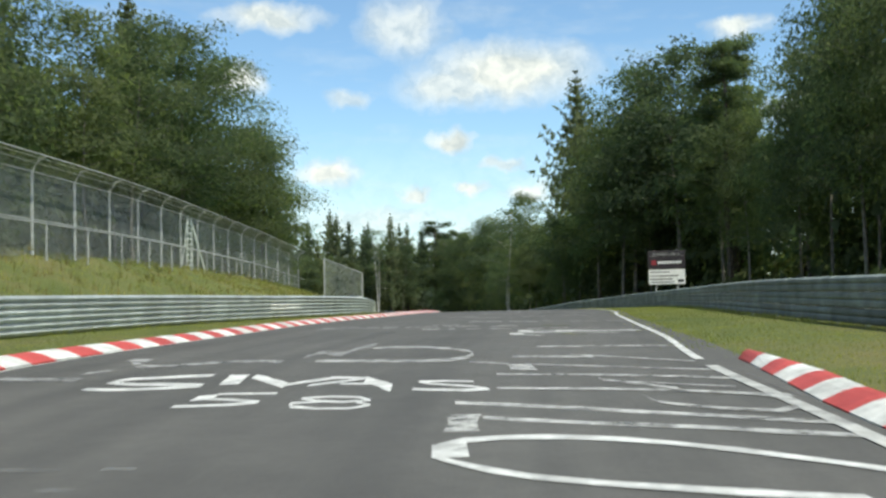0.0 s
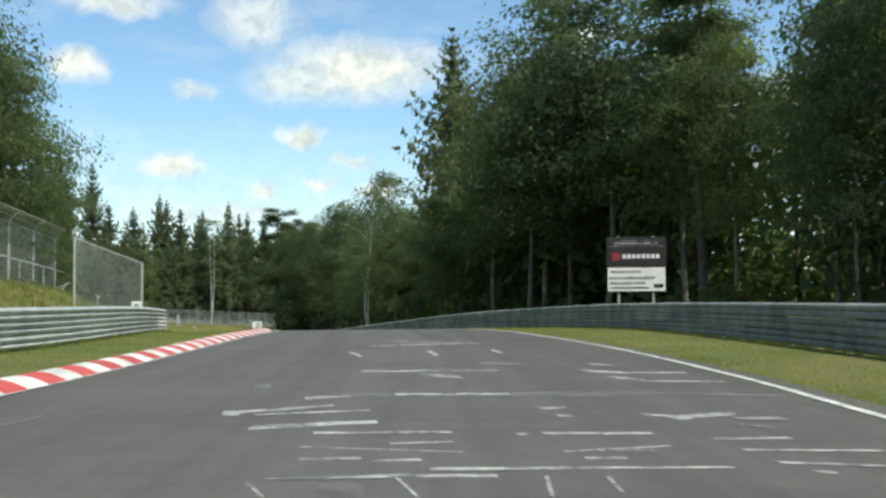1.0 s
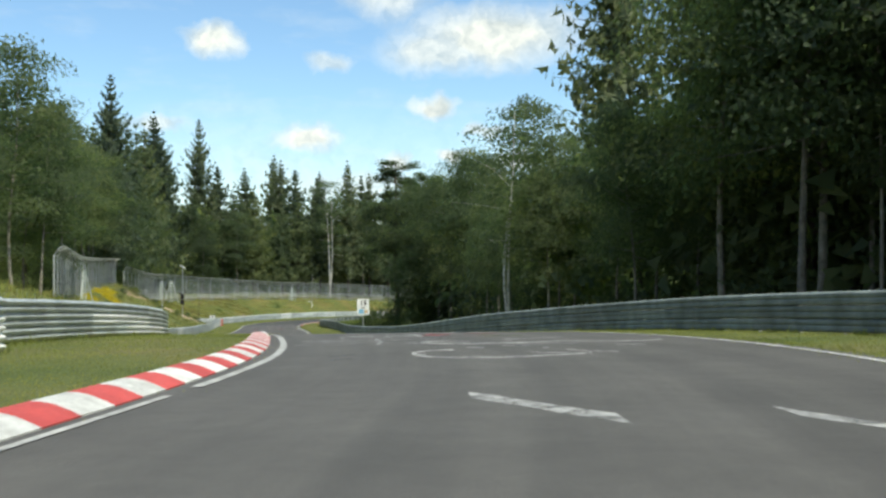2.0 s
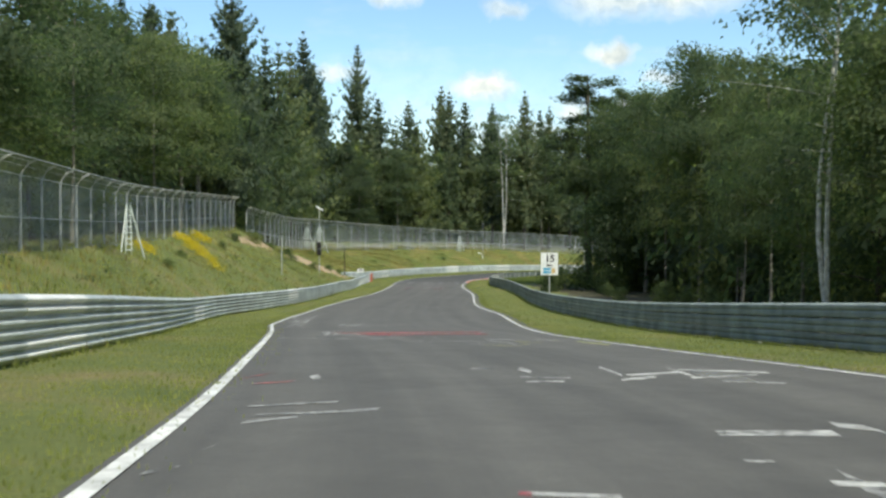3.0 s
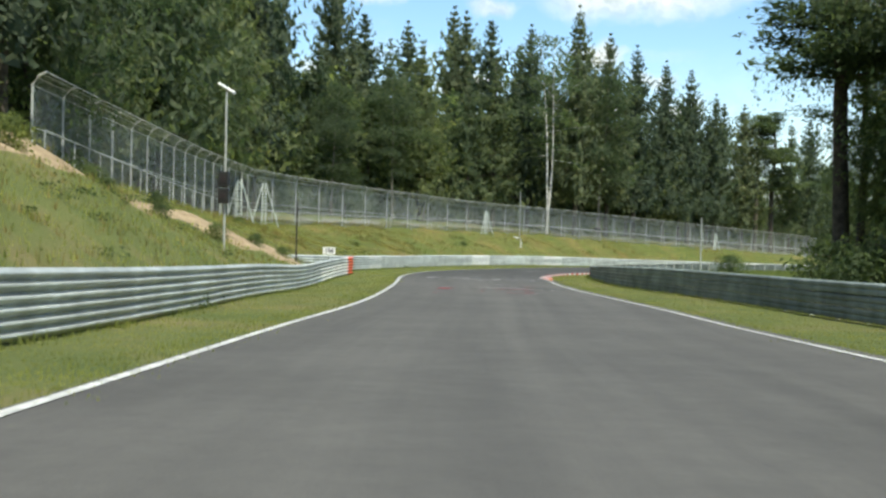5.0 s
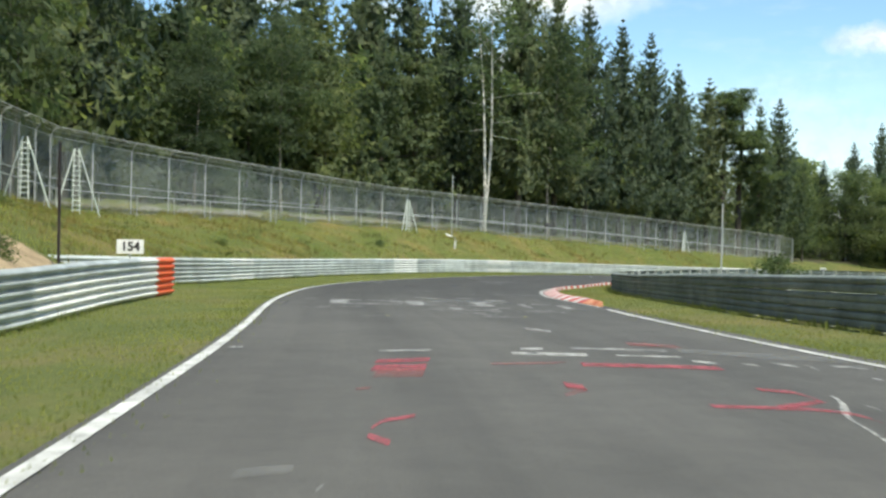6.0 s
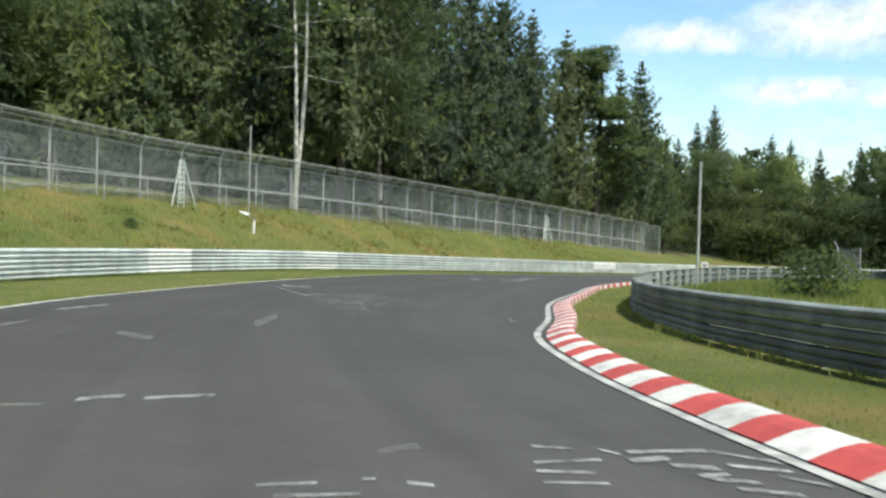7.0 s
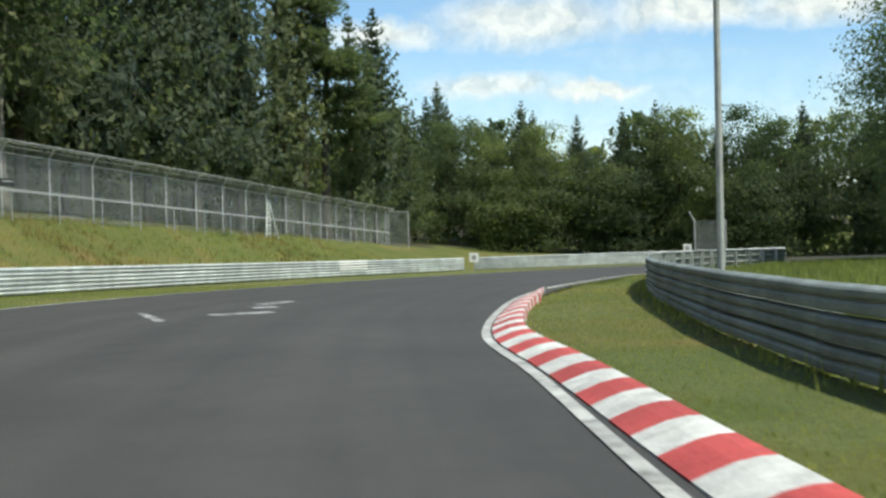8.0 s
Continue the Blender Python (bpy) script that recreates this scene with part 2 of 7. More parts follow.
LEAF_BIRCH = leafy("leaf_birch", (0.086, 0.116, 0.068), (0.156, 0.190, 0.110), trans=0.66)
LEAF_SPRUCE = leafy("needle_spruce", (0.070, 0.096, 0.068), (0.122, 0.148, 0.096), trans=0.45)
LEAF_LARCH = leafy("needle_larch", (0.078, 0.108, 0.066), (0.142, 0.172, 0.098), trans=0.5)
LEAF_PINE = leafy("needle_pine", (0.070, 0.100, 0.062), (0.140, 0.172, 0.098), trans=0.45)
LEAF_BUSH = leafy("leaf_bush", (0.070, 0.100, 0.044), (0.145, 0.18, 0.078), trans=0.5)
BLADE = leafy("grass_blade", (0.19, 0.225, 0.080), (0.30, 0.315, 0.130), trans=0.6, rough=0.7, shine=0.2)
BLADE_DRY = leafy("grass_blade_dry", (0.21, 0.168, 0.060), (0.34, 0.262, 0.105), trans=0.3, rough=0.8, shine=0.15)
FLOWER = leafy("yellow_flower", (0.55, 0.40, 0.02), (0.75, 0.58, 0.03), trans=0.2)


# ---------------------------------------------------------------- mesh helpers
def mesh_ob(name, verts, faces, mat, parent=None, label="", smooth=False, mats=None, midx=None, uvs=None):
    me = bpy.data.meshes.new(name)
    me.from_pydata([tuple(map(float, v)) for v in verts], [], faces)
    for q in (mats or [mat]):
        me.materials.append(q)
    if midx is not None:
        me.polygons.foreach_set("material_index", midx)
    if smooth:
        me.polygons.foreach_set("use_smooth", [True] * len(me.polygons))
    if uvs is not None:
        lay = me.uv_layers.new(name="UVMap")
        idx = np.empty(len(me.loops), dtype=np.int32)
        me.loops.foreach_get("vertex_index", idx)
        lay.data.foreach_set("uv", np.asarray(uvs, float)[idx].ravel())
    me.update()
    ob = new(name, me)
    if parent is not None:
        ob.parent = parent
    if label:
        tagged(ob, label)
    return ob


def part(name, bm, mat, parent, label="", smooth=False):
    me = bpy.data.meshes.new(name)
    bm.to_mesh(me)
    bm.free()
    me.materials.append(mat)
    if smooth:
        me.polygons.foreach_set("use_smooth", [True] * len(me.polygons))
    ob = new(name, me)
    ob.parent = parent
    if label:
        tagged(ob, label)
    return ob


def thing(name, label, category, at=None, group="", kind=""):
    ob = new(name)
    ob.empty_display_size = 0.3
    if at is not None:
        ob.matrix_basis = at
    return tagged(ob, label, category, group, kind)


def box(bm, size, at=(0, 0, 0), bevel=0.0, rot=None):
    m = Matrix.Translation(at) @ (rot or Matrix.Identity(4)) @ Matrix.Diagonal((*size, 1))
    r = bmesh.ops.create_cube(bm, size=1.0, matrix=m)
    if bevel:
        edges = list({e for v in r["verts"] for e in v.link_edges})
        bmesh.ops.bevel(bm, geom=edges, offset=bevel, segments=1, affect="EDGES")
    return bm


def rod(bm, a, b, r, r2=None, sides=8):
    a, b = Vector(a), Vector(b)
    d = b - a
    m = Matrix.Translation((a + b) / 2) @ d.to_track_quat("Z", "Y").to_matrix().to_4x4()
    bmesh.ops.create_cone(bm, cap_ends=True, segments=sides, radius1=r, radius2=r if r2 is None else r2, depth=d.length, matrix=m)
    return bm


def tube(points, radii, sides=7):
    """Vertices and faces of a tapered, bent tube."""
    pts = [Vector(p) for p in points]
    verts, faces = [], []
    for k, p in enumerate(pts):
        d = (pts[min(k + 1, len(pts) - 1)] - pts[max(k - 1, 0)]).normalized()
        s = d.orthogonal().normalized() if abs(d.z) < 0.9 else Vector((1, 0, 0)).cross(d).normalized()
        u = d.cross(s)
        for j in range(sides):
            a = math.tau * j / sides
            verts.append(p + (s * math.cos(a) + u * math.sin(a)) * radii[k])
    for k in range(len(pts) - 1):
        for j in range(sides):
            j2 = (j + 1) % sides
            faces.append((k * sides + j, k * sides + j2, (k + 1) * sides + j2, (k + 1) * sides + j))
    faces.append(tuple((len(pts) - 1) * sides + j for j in range(sides)))
    return verts, faces


def smooth_line(points, step=2.0):
    """Catmull-Rom through the points of a plan, resampled evenly."""
    p = np.array(points, float)
    p = np.vstack([2 * p[0] - p[1], p, 2 * p[-1] - p[-2]])
    out = []
    for i in range(1, len(p) - 2):
        n = max(2, int(np.linalg.norm(p[i + 1] - p[i]) / 0.4))
        for k in range(n):
            t = k / n
            out.append(0.5 * (2 * p[i] + (p[i + 1] - p[i - 1]) * t + (2 * p[i - 1] - 5 * p[i] + 4 * p[i + 1] - p[i + 2]) * t * t
                              + (3 * p[i] - p[i - 1] - 3 * p[i + 1] + p[i + 2]) * t ** 3))
    out.append(p[-2])
    out = np.array(out)
    s = np.concatenate([[0], np.cumsum(np.linalg.norm(np.diff(out[:, :2], axis=0), axis=1))])
    n = max(2, int(round(s[-1] / step)) + 1)
    q = np.linspace(0, s[-1], n)
    return np.stack([np.interp(q, s, out[:, k]) for k in range(out.shape[1])], 1)


def normals(line):
    """Unit vectors to the left of a plan line."""
    d = np.gradient(line[:, :2], axis=0)
    d /= np.linalg.norm(d, axis=1)[:, None]
    return np.stack([-d[:, 1], d[:, 0]], 1)


# ---------------------------------------------------------------- the plan
# the road's height along y
GY = [-400, -60, 0, 15, 30, 40, 60, 73, 79, 87, 95, 103, 112, 120, 129, 137, 145, 152, 165, 176, 188, 196, 210, 225, 240, 255, 270, 284, 300, 320, 336, 352, 420, 700]
GZ = [-6, -2.0, 0.0, 0.45, 0.63, 0.68, 0.72, 0.70, 0.61, 0.44, 0.18, -0.20, -0.73, -1.30, -1.94, -2.49, -2.94, -3.26, -3.80, -4.22, -4.62, -4.79, -5.02, -5.33, -5.70, -6.00, -6.20, -6.42, -6.90, -7.50, -8.0, -8.3, -9.5, -12]
_gy = np.linspace(-400, 700, 2201)
_gz = np.interp(_gy, GY, GZ)
for _ in range(3):
    _gz = np.convolve(np.pad(_gz, 8, mode="edge"), np.ones(17) / 17, mode="valid")


def zg(y):
    return np.interp(y, _gy, _gz)


LEFT_EDGE = [(-9, -60), (-7.4, -20), (-6.5, 0), (-5.5, 15), (-4.4, 25), (-3.4, 36), (-1.8, 48.5), (-0.8, 58), (0.2, 68), (0.9, 75), (1.1, 80), (0.9, 84), (0.4, 88.5),
             (-0.5, 95), (-1.8, 102), (-3.1, 108), (-5.7, 118.5), (-8.7, 130), (-10.9, 138), (-12.75, 148), (-14.2, 158.7), (-15.2, 166), (-15.95, 173.5), (-16.75, 183), (-17.4, 195),
             (-18.25, 205), (-19.0, 212), (-20.5, 224.5), (-21.3, 238), (-20.6, 249), (-18.9, 256.5), (-16.5, 264), (-13.6, 271.5), (-10.3, 278.5), (-6.0, 285), (-1.0, 291.5),
             (5, 298.5), (12, 305.5), (21, 313), (32, 320), (48, 327), (70, 333)]
RIGHT_EDGE = [(2.0, -60), (2.2, -20), (2.5, 0), (2.9, 8), (3.3, 14), (4.1, 20), (5.0, 28), (6.4, 39), (7.5, 46), (8.5, 55), (9.1, 65), (9.4, 74), (9.7, 82), (9.3, 89), (8.5, 95),
              (7.5, 101.5), (6.5, 106), (5.0, 111), (2.75, 118.5), (0.2, 129), (-1.2, 138), (-2.1, 145), (-3.2, 153.5), (-4.4, 160), (-5.8, 168), (-6.8, 176), (-7.6, 184), (-8.7, 194),
              (-10.2, 203), (-11.3, 210), (-12.0, 217), (-12.4, 223), (-12.98, 229), (-12.92, 234), (-12.60, 238), (-11.97, 242), (-10.70, 246.25), (-9.90, 249.35), (-8.93, 252.95), (-7.52, 256.93), (-5.54, 262), (-4.05, 266), (-1.3, 271),
              (1.3, 275.1), (4.3, 279), (7.6, 282.5), (13, 288), (21, 294), (31, 300), (48, 306.5), (70, 312)]
RAIL_L1 = [(-12.5, -40), (-11.5, -10), (-10.6, 12), (-10.0, 24), (-8.8, 35), (-7.3, 45), (-5.7, 53), (-4.6, 60), (-4.1, 68), (-4.0, 76), (-4.05, 83.7)]
RAIL_L2 = [(-5.5, 86.5), (-5.5, 95), (-5.7, 101), (-6.4, 108), (-7.9, 115), (-10.2, 124), (-12.7, 133), (-14.8, 141), (-16.2, 148), (-16.9, 156), (-17.5, 164), (-18.3, 172),
           (-19.2, 181), (-20.3, 190), (-21.4, 200), (-22.3, 208), (-23.0, 217), (-23.5, 225.0)]
RAIL_L3 = [(-28.8, 227), (-27.2, 231), (-26.1, 236), (-25.6, 243), (-25.0, 251), (-23.5, 260), (-21.2, 268), (-17.6, 277.5), (-12.8, 287), (-7, 296.5), (0.5, 306.5), (9, 317),
           (18, 326), (27.6, 334.5)]
RAIL_L4 = [(28.3, 333.9), (34, 332.6), (42, 333.6), (51, 335), (60, 335)]
RAIL_R = [(6.4, -40), (6.9, -10), (7.6, 8), (8.3, 20), (9.1, 30), (11.0, 43), (12.8, 55), (14.0, 65), (14.4, 73), (14.3, 80), (13.6, 88), (12.2, 95), (10.7, 103), (8.7, 111),
          (6.8, 117.5), (5.0, 127), (3.6, 135), (1.6, 147), (0.1, 155), (-0.9, 161), (-1.8, 168), (-2.8, 176), (-3.6, 184), (-4.8, 194), (-6.1, 202), (-7.6, 208.5), (-8.7, 214),
          (-9.3, 220), (-9.6, 228), (-9.8, 234), (-9.6, 240), (-8.7, 246), (-7.2, 251.5), (-5.5, 256), (-3.2, 261.5), (-0.8, 266), (2.3, 271.5), (6.6, 278), (12, 284.5), (19, 291), (27, 296.5)]
# fence on the bank: x, y, height of its foot
FENCE = [(-20, -40, 1.6), (-18, -15, 2.3), (-16, 8, 2.8), (-14.2, 28, 3.1), (-13.0, 48, 3.3), (-12.6, 65, 3.3), (-11.9, 80, 3.1), (-10.8, 94, 2.5), (-12.2, 108, 1.3), (-15.8, 124.5, 0.6),
         (-22, 150, 0.45), (-27, 174, 0.7), (-31.6, 198.4, 1.0), (-31.8, 203, -0.2), (-33.2, 216, -1.0), (-36, 236, -1.8), (-39, 258, -2.4), (-33.8, 269, -2.6), (-21, 290, -2.9),
         (-8, 306, -3.6), (4, 320, -4.4), (15, 334, -5.1), (27, 349, -5.9), (45, 362, -7.2), (90, 380, -8.6)]

left_edge, right_edge = smooth_line(LEFT_EDGE, 1.0), smooth_line(RIGHT_EDGE, 1.0)
fence_line = smooth_line(FENCE, 1.0)
bank_foot = smooth_line(RAIL_L1 + [(-5, 85.5)] + RAIL_L2[1:-1] + [(-25.4, 227)] + RAIL_L3[2:] + [(45, 341), (90, 352)], 1.0)


def side(line, pts):
    """Distance of plan points from a line, positive to its left, and the index of the nearest point."""
    nrm = normals(line)
    d, idx = np.empty(len(pts)), np.empty(len(pts), int)
    for a in range(0, len(pts), 4000):
        q = pts[a:a + 4000]
        dd = ((q[:, None, :] - line[None, :, :2]) ** 2).sum(2)
        k = dd.argmin(1)
        s = ((q - line[k, :2]) * nrm[k]).sum(1)
        d[a:a + 4000], idx[a:a + 4000] = np.sqrt(dd[np.arange(len(q)), k]) * np.where(s >= 0, 1, -1), k
    return d, idx


right_bound = smooth_line([p for p in RAIL_R if p[1] < 205] + [(2, 214), (20, 222), (34, 236), (44, 262), (56, 288), (64, 318), (60, 340), (46, 360), (36, 372)], 1.0)


def dip(pts):
    """The shallow dip of the left verge before the rail's orange end."""
    de, _ = side(left_edge, pts)
    return 0.24 * np.exp(-((pts[:, 1] - 208) / 9.0) ** 2) * np.clip((de - 0.5) / 3.0, 0, 1)


def height(pts):
    """The ground: the road's own slope, and the bank on the left that climbs to the fence."""
    pts = np.asarray(pts, float)
    base = zg(pts[:, 1])
    dr, _ = side(bank_foot, pts)
    df, k = side(fence_line, pts)
    zf = fence_line[k, 2]
    up = np.clip(dr - 0.7, 0, None)
    frac = np.where(df >= 0, 1.0, up / (up + np.clip(-df, 1e-3, None)))
    frac = np.where(dr < 0.7, 0.0, frac)
    s = frac ** 0.9
    rough = np.array([noise.noise((x * 0.35, y * 0.35, 0.0)) for x, y in pts]) * 0.28
    rr, _ = side(right_bound, pts)
    z = base * (1 - s) + (zf + np.clip(df - 12, 0, 50) * 0.11 + np.clip(df - 1, 0, 9) * 0.13 * np.clip((pts[:, 1] - 225) / 15, 0, 1)) * s + np.clip(-rr - 24, 0, 50) * 0.08
    return z - dip(pts) * (1 - s) + rough * np.clip(frac * 3, 0, 1)


# ---------------------------------------------------------------- ground, road, verges
def axis(lo, hi, step, reach, grow=1.25):
    a = list(np.arange(lo, hi + 0.01, step))
    s, lo2, hi2 = step, lo, hi
    left, right = [], []
    while hi2 < reach or lo2 > -reach:
        s *= grow
        hi2 += s
        lo2 -= s
        left.append(lo2)
        right.append(hi2)
    return np.array(left[::-1] + a + right)


def bare_earth(p, ragged=0.0):
    """Where the bank has slipped: a sandy slide by the rail's end and a streak along the fence foot above it."""
    sand = np.hypot((p[:, 0] + 28.0) / 2.9, (p[:, 1] - 219.5) / 8.0) + ragged < 1
    streak = np.hypot((p[:, 0] + 28.9 + (p[:, 1] - 203) * 0.03) / 1.1, (p[:, 1] - 203) / 15) + ragged < 1
    return sand | streak


def build_ground():
    xs, ys = axis(-46, 34, 0.8, 2500), axis(-12, 352, 1.0, 2500)
    gx, gyy = np.meshgrid(xs, ys)
    pts = np.stack([gx.ravel(), gyy.ravel()], 1)
    z = height(pts)
    dl, _ = side(left_edge, pts)
    dr_, _ = side(right_edge, pts)
    on_road = np.minimum(-dl, dr_)                      # positive between the edges
    z -= np.clip(0.34 + on_road * 0.5, 0, 0.09)
    n, m = len(xs), len(ys)
    verts = np.column_stack([pts, z])
    i = np.arange(n * m).reshape(m, n)
    quads = np.stack([i[:-1, :-1], i[:-1, 1:], i[1:, 1:], i[1:, :-1]], -1).reshape(-1, 4)
    cen = pts[quads].mean(1)
    df, _ = side(fence_line, cen)
    rr, _ = side(smooth_line(RAIL_R, 1.0), cen)
    wood = (df > 5) | ((rr < -4.5) & (cen[:, 1] < 222)) | (cen[:, 1] > 372) | (cen[:, 0] > 52) | (cen[:, 1] < -40)
    ragged = np.array([noise.noise((x * 0.5, y * 0.22, 7.0)) for x, y in cen]) * 0.7
    slide = bare_earth(cen, ragged * 0.4) & (df < 0.5)
    mi = np.where(wood, 1, 0)
    rl, _ = side(bank_foot, cen)
    mi = np.where((rl > 0.8) & (df < 4) & (cen[:, 1] > 228), 3, mi)
    mi = np.where((rr > -0.6) & (rr < 4) & (cen[:, 1] > 226) & (ragged > -0.12), 3, mi)
    track = (df > 3.4 + ragged) & (df < 5.6 + ragged) & (cen[:, 1] > 232) & (cen[:, 0] < 30)
    mi = np.where(track, 4, np.where((df > 4) & (df < 9) & (cen[:, 1] > 232) & (cen[:, 0] < 30), 0, mi))
    mi = np.where(slide, 2, mi)
    ob = mesh_ob("ground", verts, quads.tolist(), None, mats=[GRASS, FOREST_FLOOR, EARTH, BANK_DRY, GRAVEL], midx=mi.tolist(), smooth=True)
    tagged(ob, "grassy verges and a grass bank beside the racing road", "ground", kind="structure")


build_ground()


def strip(name, a, b, lift, mat, nx=8, crown=0.0):
    """A sheet between two plan lines of the same number of points."""
    n = len(a)
    verts, uvs = [], []
    along = np.concatenate([[0], np.cumsum(np.linalg.norm(np.diff(a[:, :2], axis=0), axis=1))])
    for k in range(n):
        for j in range(nx + 1):
            t = j / nx
            p = a[k, :2] * (1 - t) + b[k, :2] * t
            w = np.linalg.norm(b[k, :2] - a[k, :2])
            verts.append((p[0], p[1], float(zg(p[1])) + lift + crown * (1 - (2 * t - 1) ** 2)))
            uvs.append((t * w, along[k]))
    faces = [(k * (nx + 1) + j, k * (nx + 1) + j + 1, (k + 1) * (nx + 1) + j + 1, (k + 1) * (nx + 1) + j) for k in range(n - 1) for j in range(nx)]
    return mesh_ob(name, verts, faces, mat, smooth=True, uvs=uvs)


def resample(line, n):
    s = np.concatenate([[0], np.cumsum(np.linalg.norm(np.diff(line[:, :2], axis=0), axis=1))])
    q = np.linspace(0, s[-1], n)
    return np.stack([np.interp(q, s, line[:, k]) for k in range(line.shape[1])], 1)


def paired(a, b):
    """For each point of a, the point of b across the road (moving on along b only)."""
    out, last = [], 0
    for k in range(len(a)):
        d = np.hypot(*(b[last:last + 60, :2] - a[k, :2]).T)
        last += int(d.argmin())
        out.append(b[last])
    out = np.array(out)
    for _ in range(4):
        out[1:-1] = (out[:-2] + 2 * out[1:-1] + out[2:]) / 4
    return out


CROWN = 0.006
ROAD = strip("road", left_edge + normals(left_edge) * np.interp(left_edge[:, 1], (60, 70, 96, 99), (0.14, 0.40, 0.36, 0.14))[:, None], paired(left_edge, right_edge - normals(right_edge) * np.interp(right_edge[:, 1], (16, 22), (0.60, 0.42))[:, None]), 0.0, ASPHALT, nx=10, crown=CROWN)
tagged(ROAD, "grey worn asphalt racing road with painted graffiti", "road", kind="structure")


def edge_line(name, line, inward, width, lo, hi, mat, lift):
    sel = line[(line[:, 1] >= lo) & (line[:, 1] <= hi)]
    n = normals(sel)
    a = sel[:, :2] - n * inward * 4
    b = a + n * (-width if inward < 0 else width)
    ob = strip(name, np.column_stack([a, a[:, :1]]), np.column_stack([b, b[:, :1]]), lift, mat, nx=1)
    return tagged(ob, "worn white line along the road's edge", "road marking", kind="structure")


edge_line("edge_line_left", left_edge, -0.016, 0.09, -40, 75, PAINT_LINE, 0.012)
edge_line("edge_line_left", left_edge, -0.016, 0.13, 75, 97, PAINT_LINE, 0.012)
edge_line("edge_line_left", left_edge, -0.016, 0.135, 97, 330, PAINT_WHITE, 0.012)
edge_line("edge_line_right", right_edge, 0.017, 0.14, -40, 14, PAINT_LINE, 0.012)
edge_line("edge_line_right", right_edge, 0.017, 0.12, 14, 221, PAINT_WHITE, 0.012)
edge_line("edge_line_right", right_edge, 0.02, 0.11, 221, 278, PAINT_LINE, 0.012)
edge_line("edge_line_right", right_edge, 0.02, 0.15, 278, 330, PAINT_WHITE, 0.012)


# ---------------------------------------------------------------- kerbs
def kerb(line, lo, hi, outward, width, pitch, rise=0.12, taper=3.0, orange=0, gaps=((0, 1), (0.13, 0.13))):
    """A painted kerb of red and white slabs beside an edge line; outward is +1 for the left, -1 for the right."""
    sel = line[(line[:, 1] >= lo) & (line[:, 1] <= hi)]
    sel = resample(sel, max(2, int(round(np.linalg.norm(np.diff(sel[:, :2], axis=0), axis=1).sum() / pitch)) + 1))
    n = normals(sel)
    th = thing("kerb", "low concrete kerb painted in red and white blocks", "kerb", group="painted kerbs", kind="structure")
    total = (len(sel) - 1) * pitch
    for k in range(len(sel) - 1):
        verts = []
        for e in (0, 1):
            p, q = sel[k + e, :2], n[k + e]
            gap = float(np.interp(p[1], *gaps))
            s = (k + e) * pitch
            w = width * min(1.0, 0.35 + 0.65 * min(s, total - s) / taper)
            for off, z in ((gap, -0.05), (gap, 0.014), (gap + 0.22 * w, rise * 0.42), (gap + 0.5 * w, rise * 0.78), (gap + 0.78 * w, rise * 0.98), (gap + w, rise), (gap + w + 0.02, -0.1)):
                c = p + q * outward * off
                verts.append((c[0], c[1], float(zg(c[1])) + z))
        faces = [(j, j + 1, j + 8, j + 7) for j in range(6)] + [tuple(range(7)), tuple(range(13, 6, -1))]
        if outward > 0:
            faces = [f[::-1] for f in faces]
        mesh_ob("kerb_block", verts, faces, KERB_ORANGE if k < orange else (KERB_RED if k % 2 else KERB_WHITE), th)
    return th


kerb(left_edge, 8, 94.5, 1, 0.45, 0.80, rise=0.135, taper=1.0, gaps=((17, 20, 24, 55, 62, 82, 90, 95), (0.24, 0.10, 0.05, 0.05, 0.13, 0.30, 0.26, 0.21)))
kerb(right_edge, 0, 14.2, -1, 0.36, 0.76, gaps=((8, 9.3, 11.2, 13.2), (0.20, 0.23, 0.37, 0.48)))
kerb(right_edge, 222, 277, -1, 0.41, 0.63, orange=3, gaps=((236, 244, 248, 252, 257, 262, 268), (0.12, 0.17, 0.15, 0.14, 0.17, 0.12, 0.1)))


# ---------------------------------------------------------------- guard rails
W_BEAM = [(-0.005, -0.004), (0.008, 0.002), (0.082, 0.056), (0.092, 0.078), (0.086, 0.100), (0.014, 0.146), (0.012, 0.164), (0.082, 0.212), (0.092, 0.234), (0.086, 0.256), (-0.005, 0.318)]
FLAT_BEAM = [(-0.005, 0.0), (0.050, 0.010), (0.082, 0.026), (0.088, 0.050), (0.088, 0.112), (0.078, 0.134), (0.056, 0.150), (0.056, 0.166), (0.078, 0.182), (0.088, 0.204), (0.088, 0.262), (0.070, 0.286), (-0.005, 0.318)]


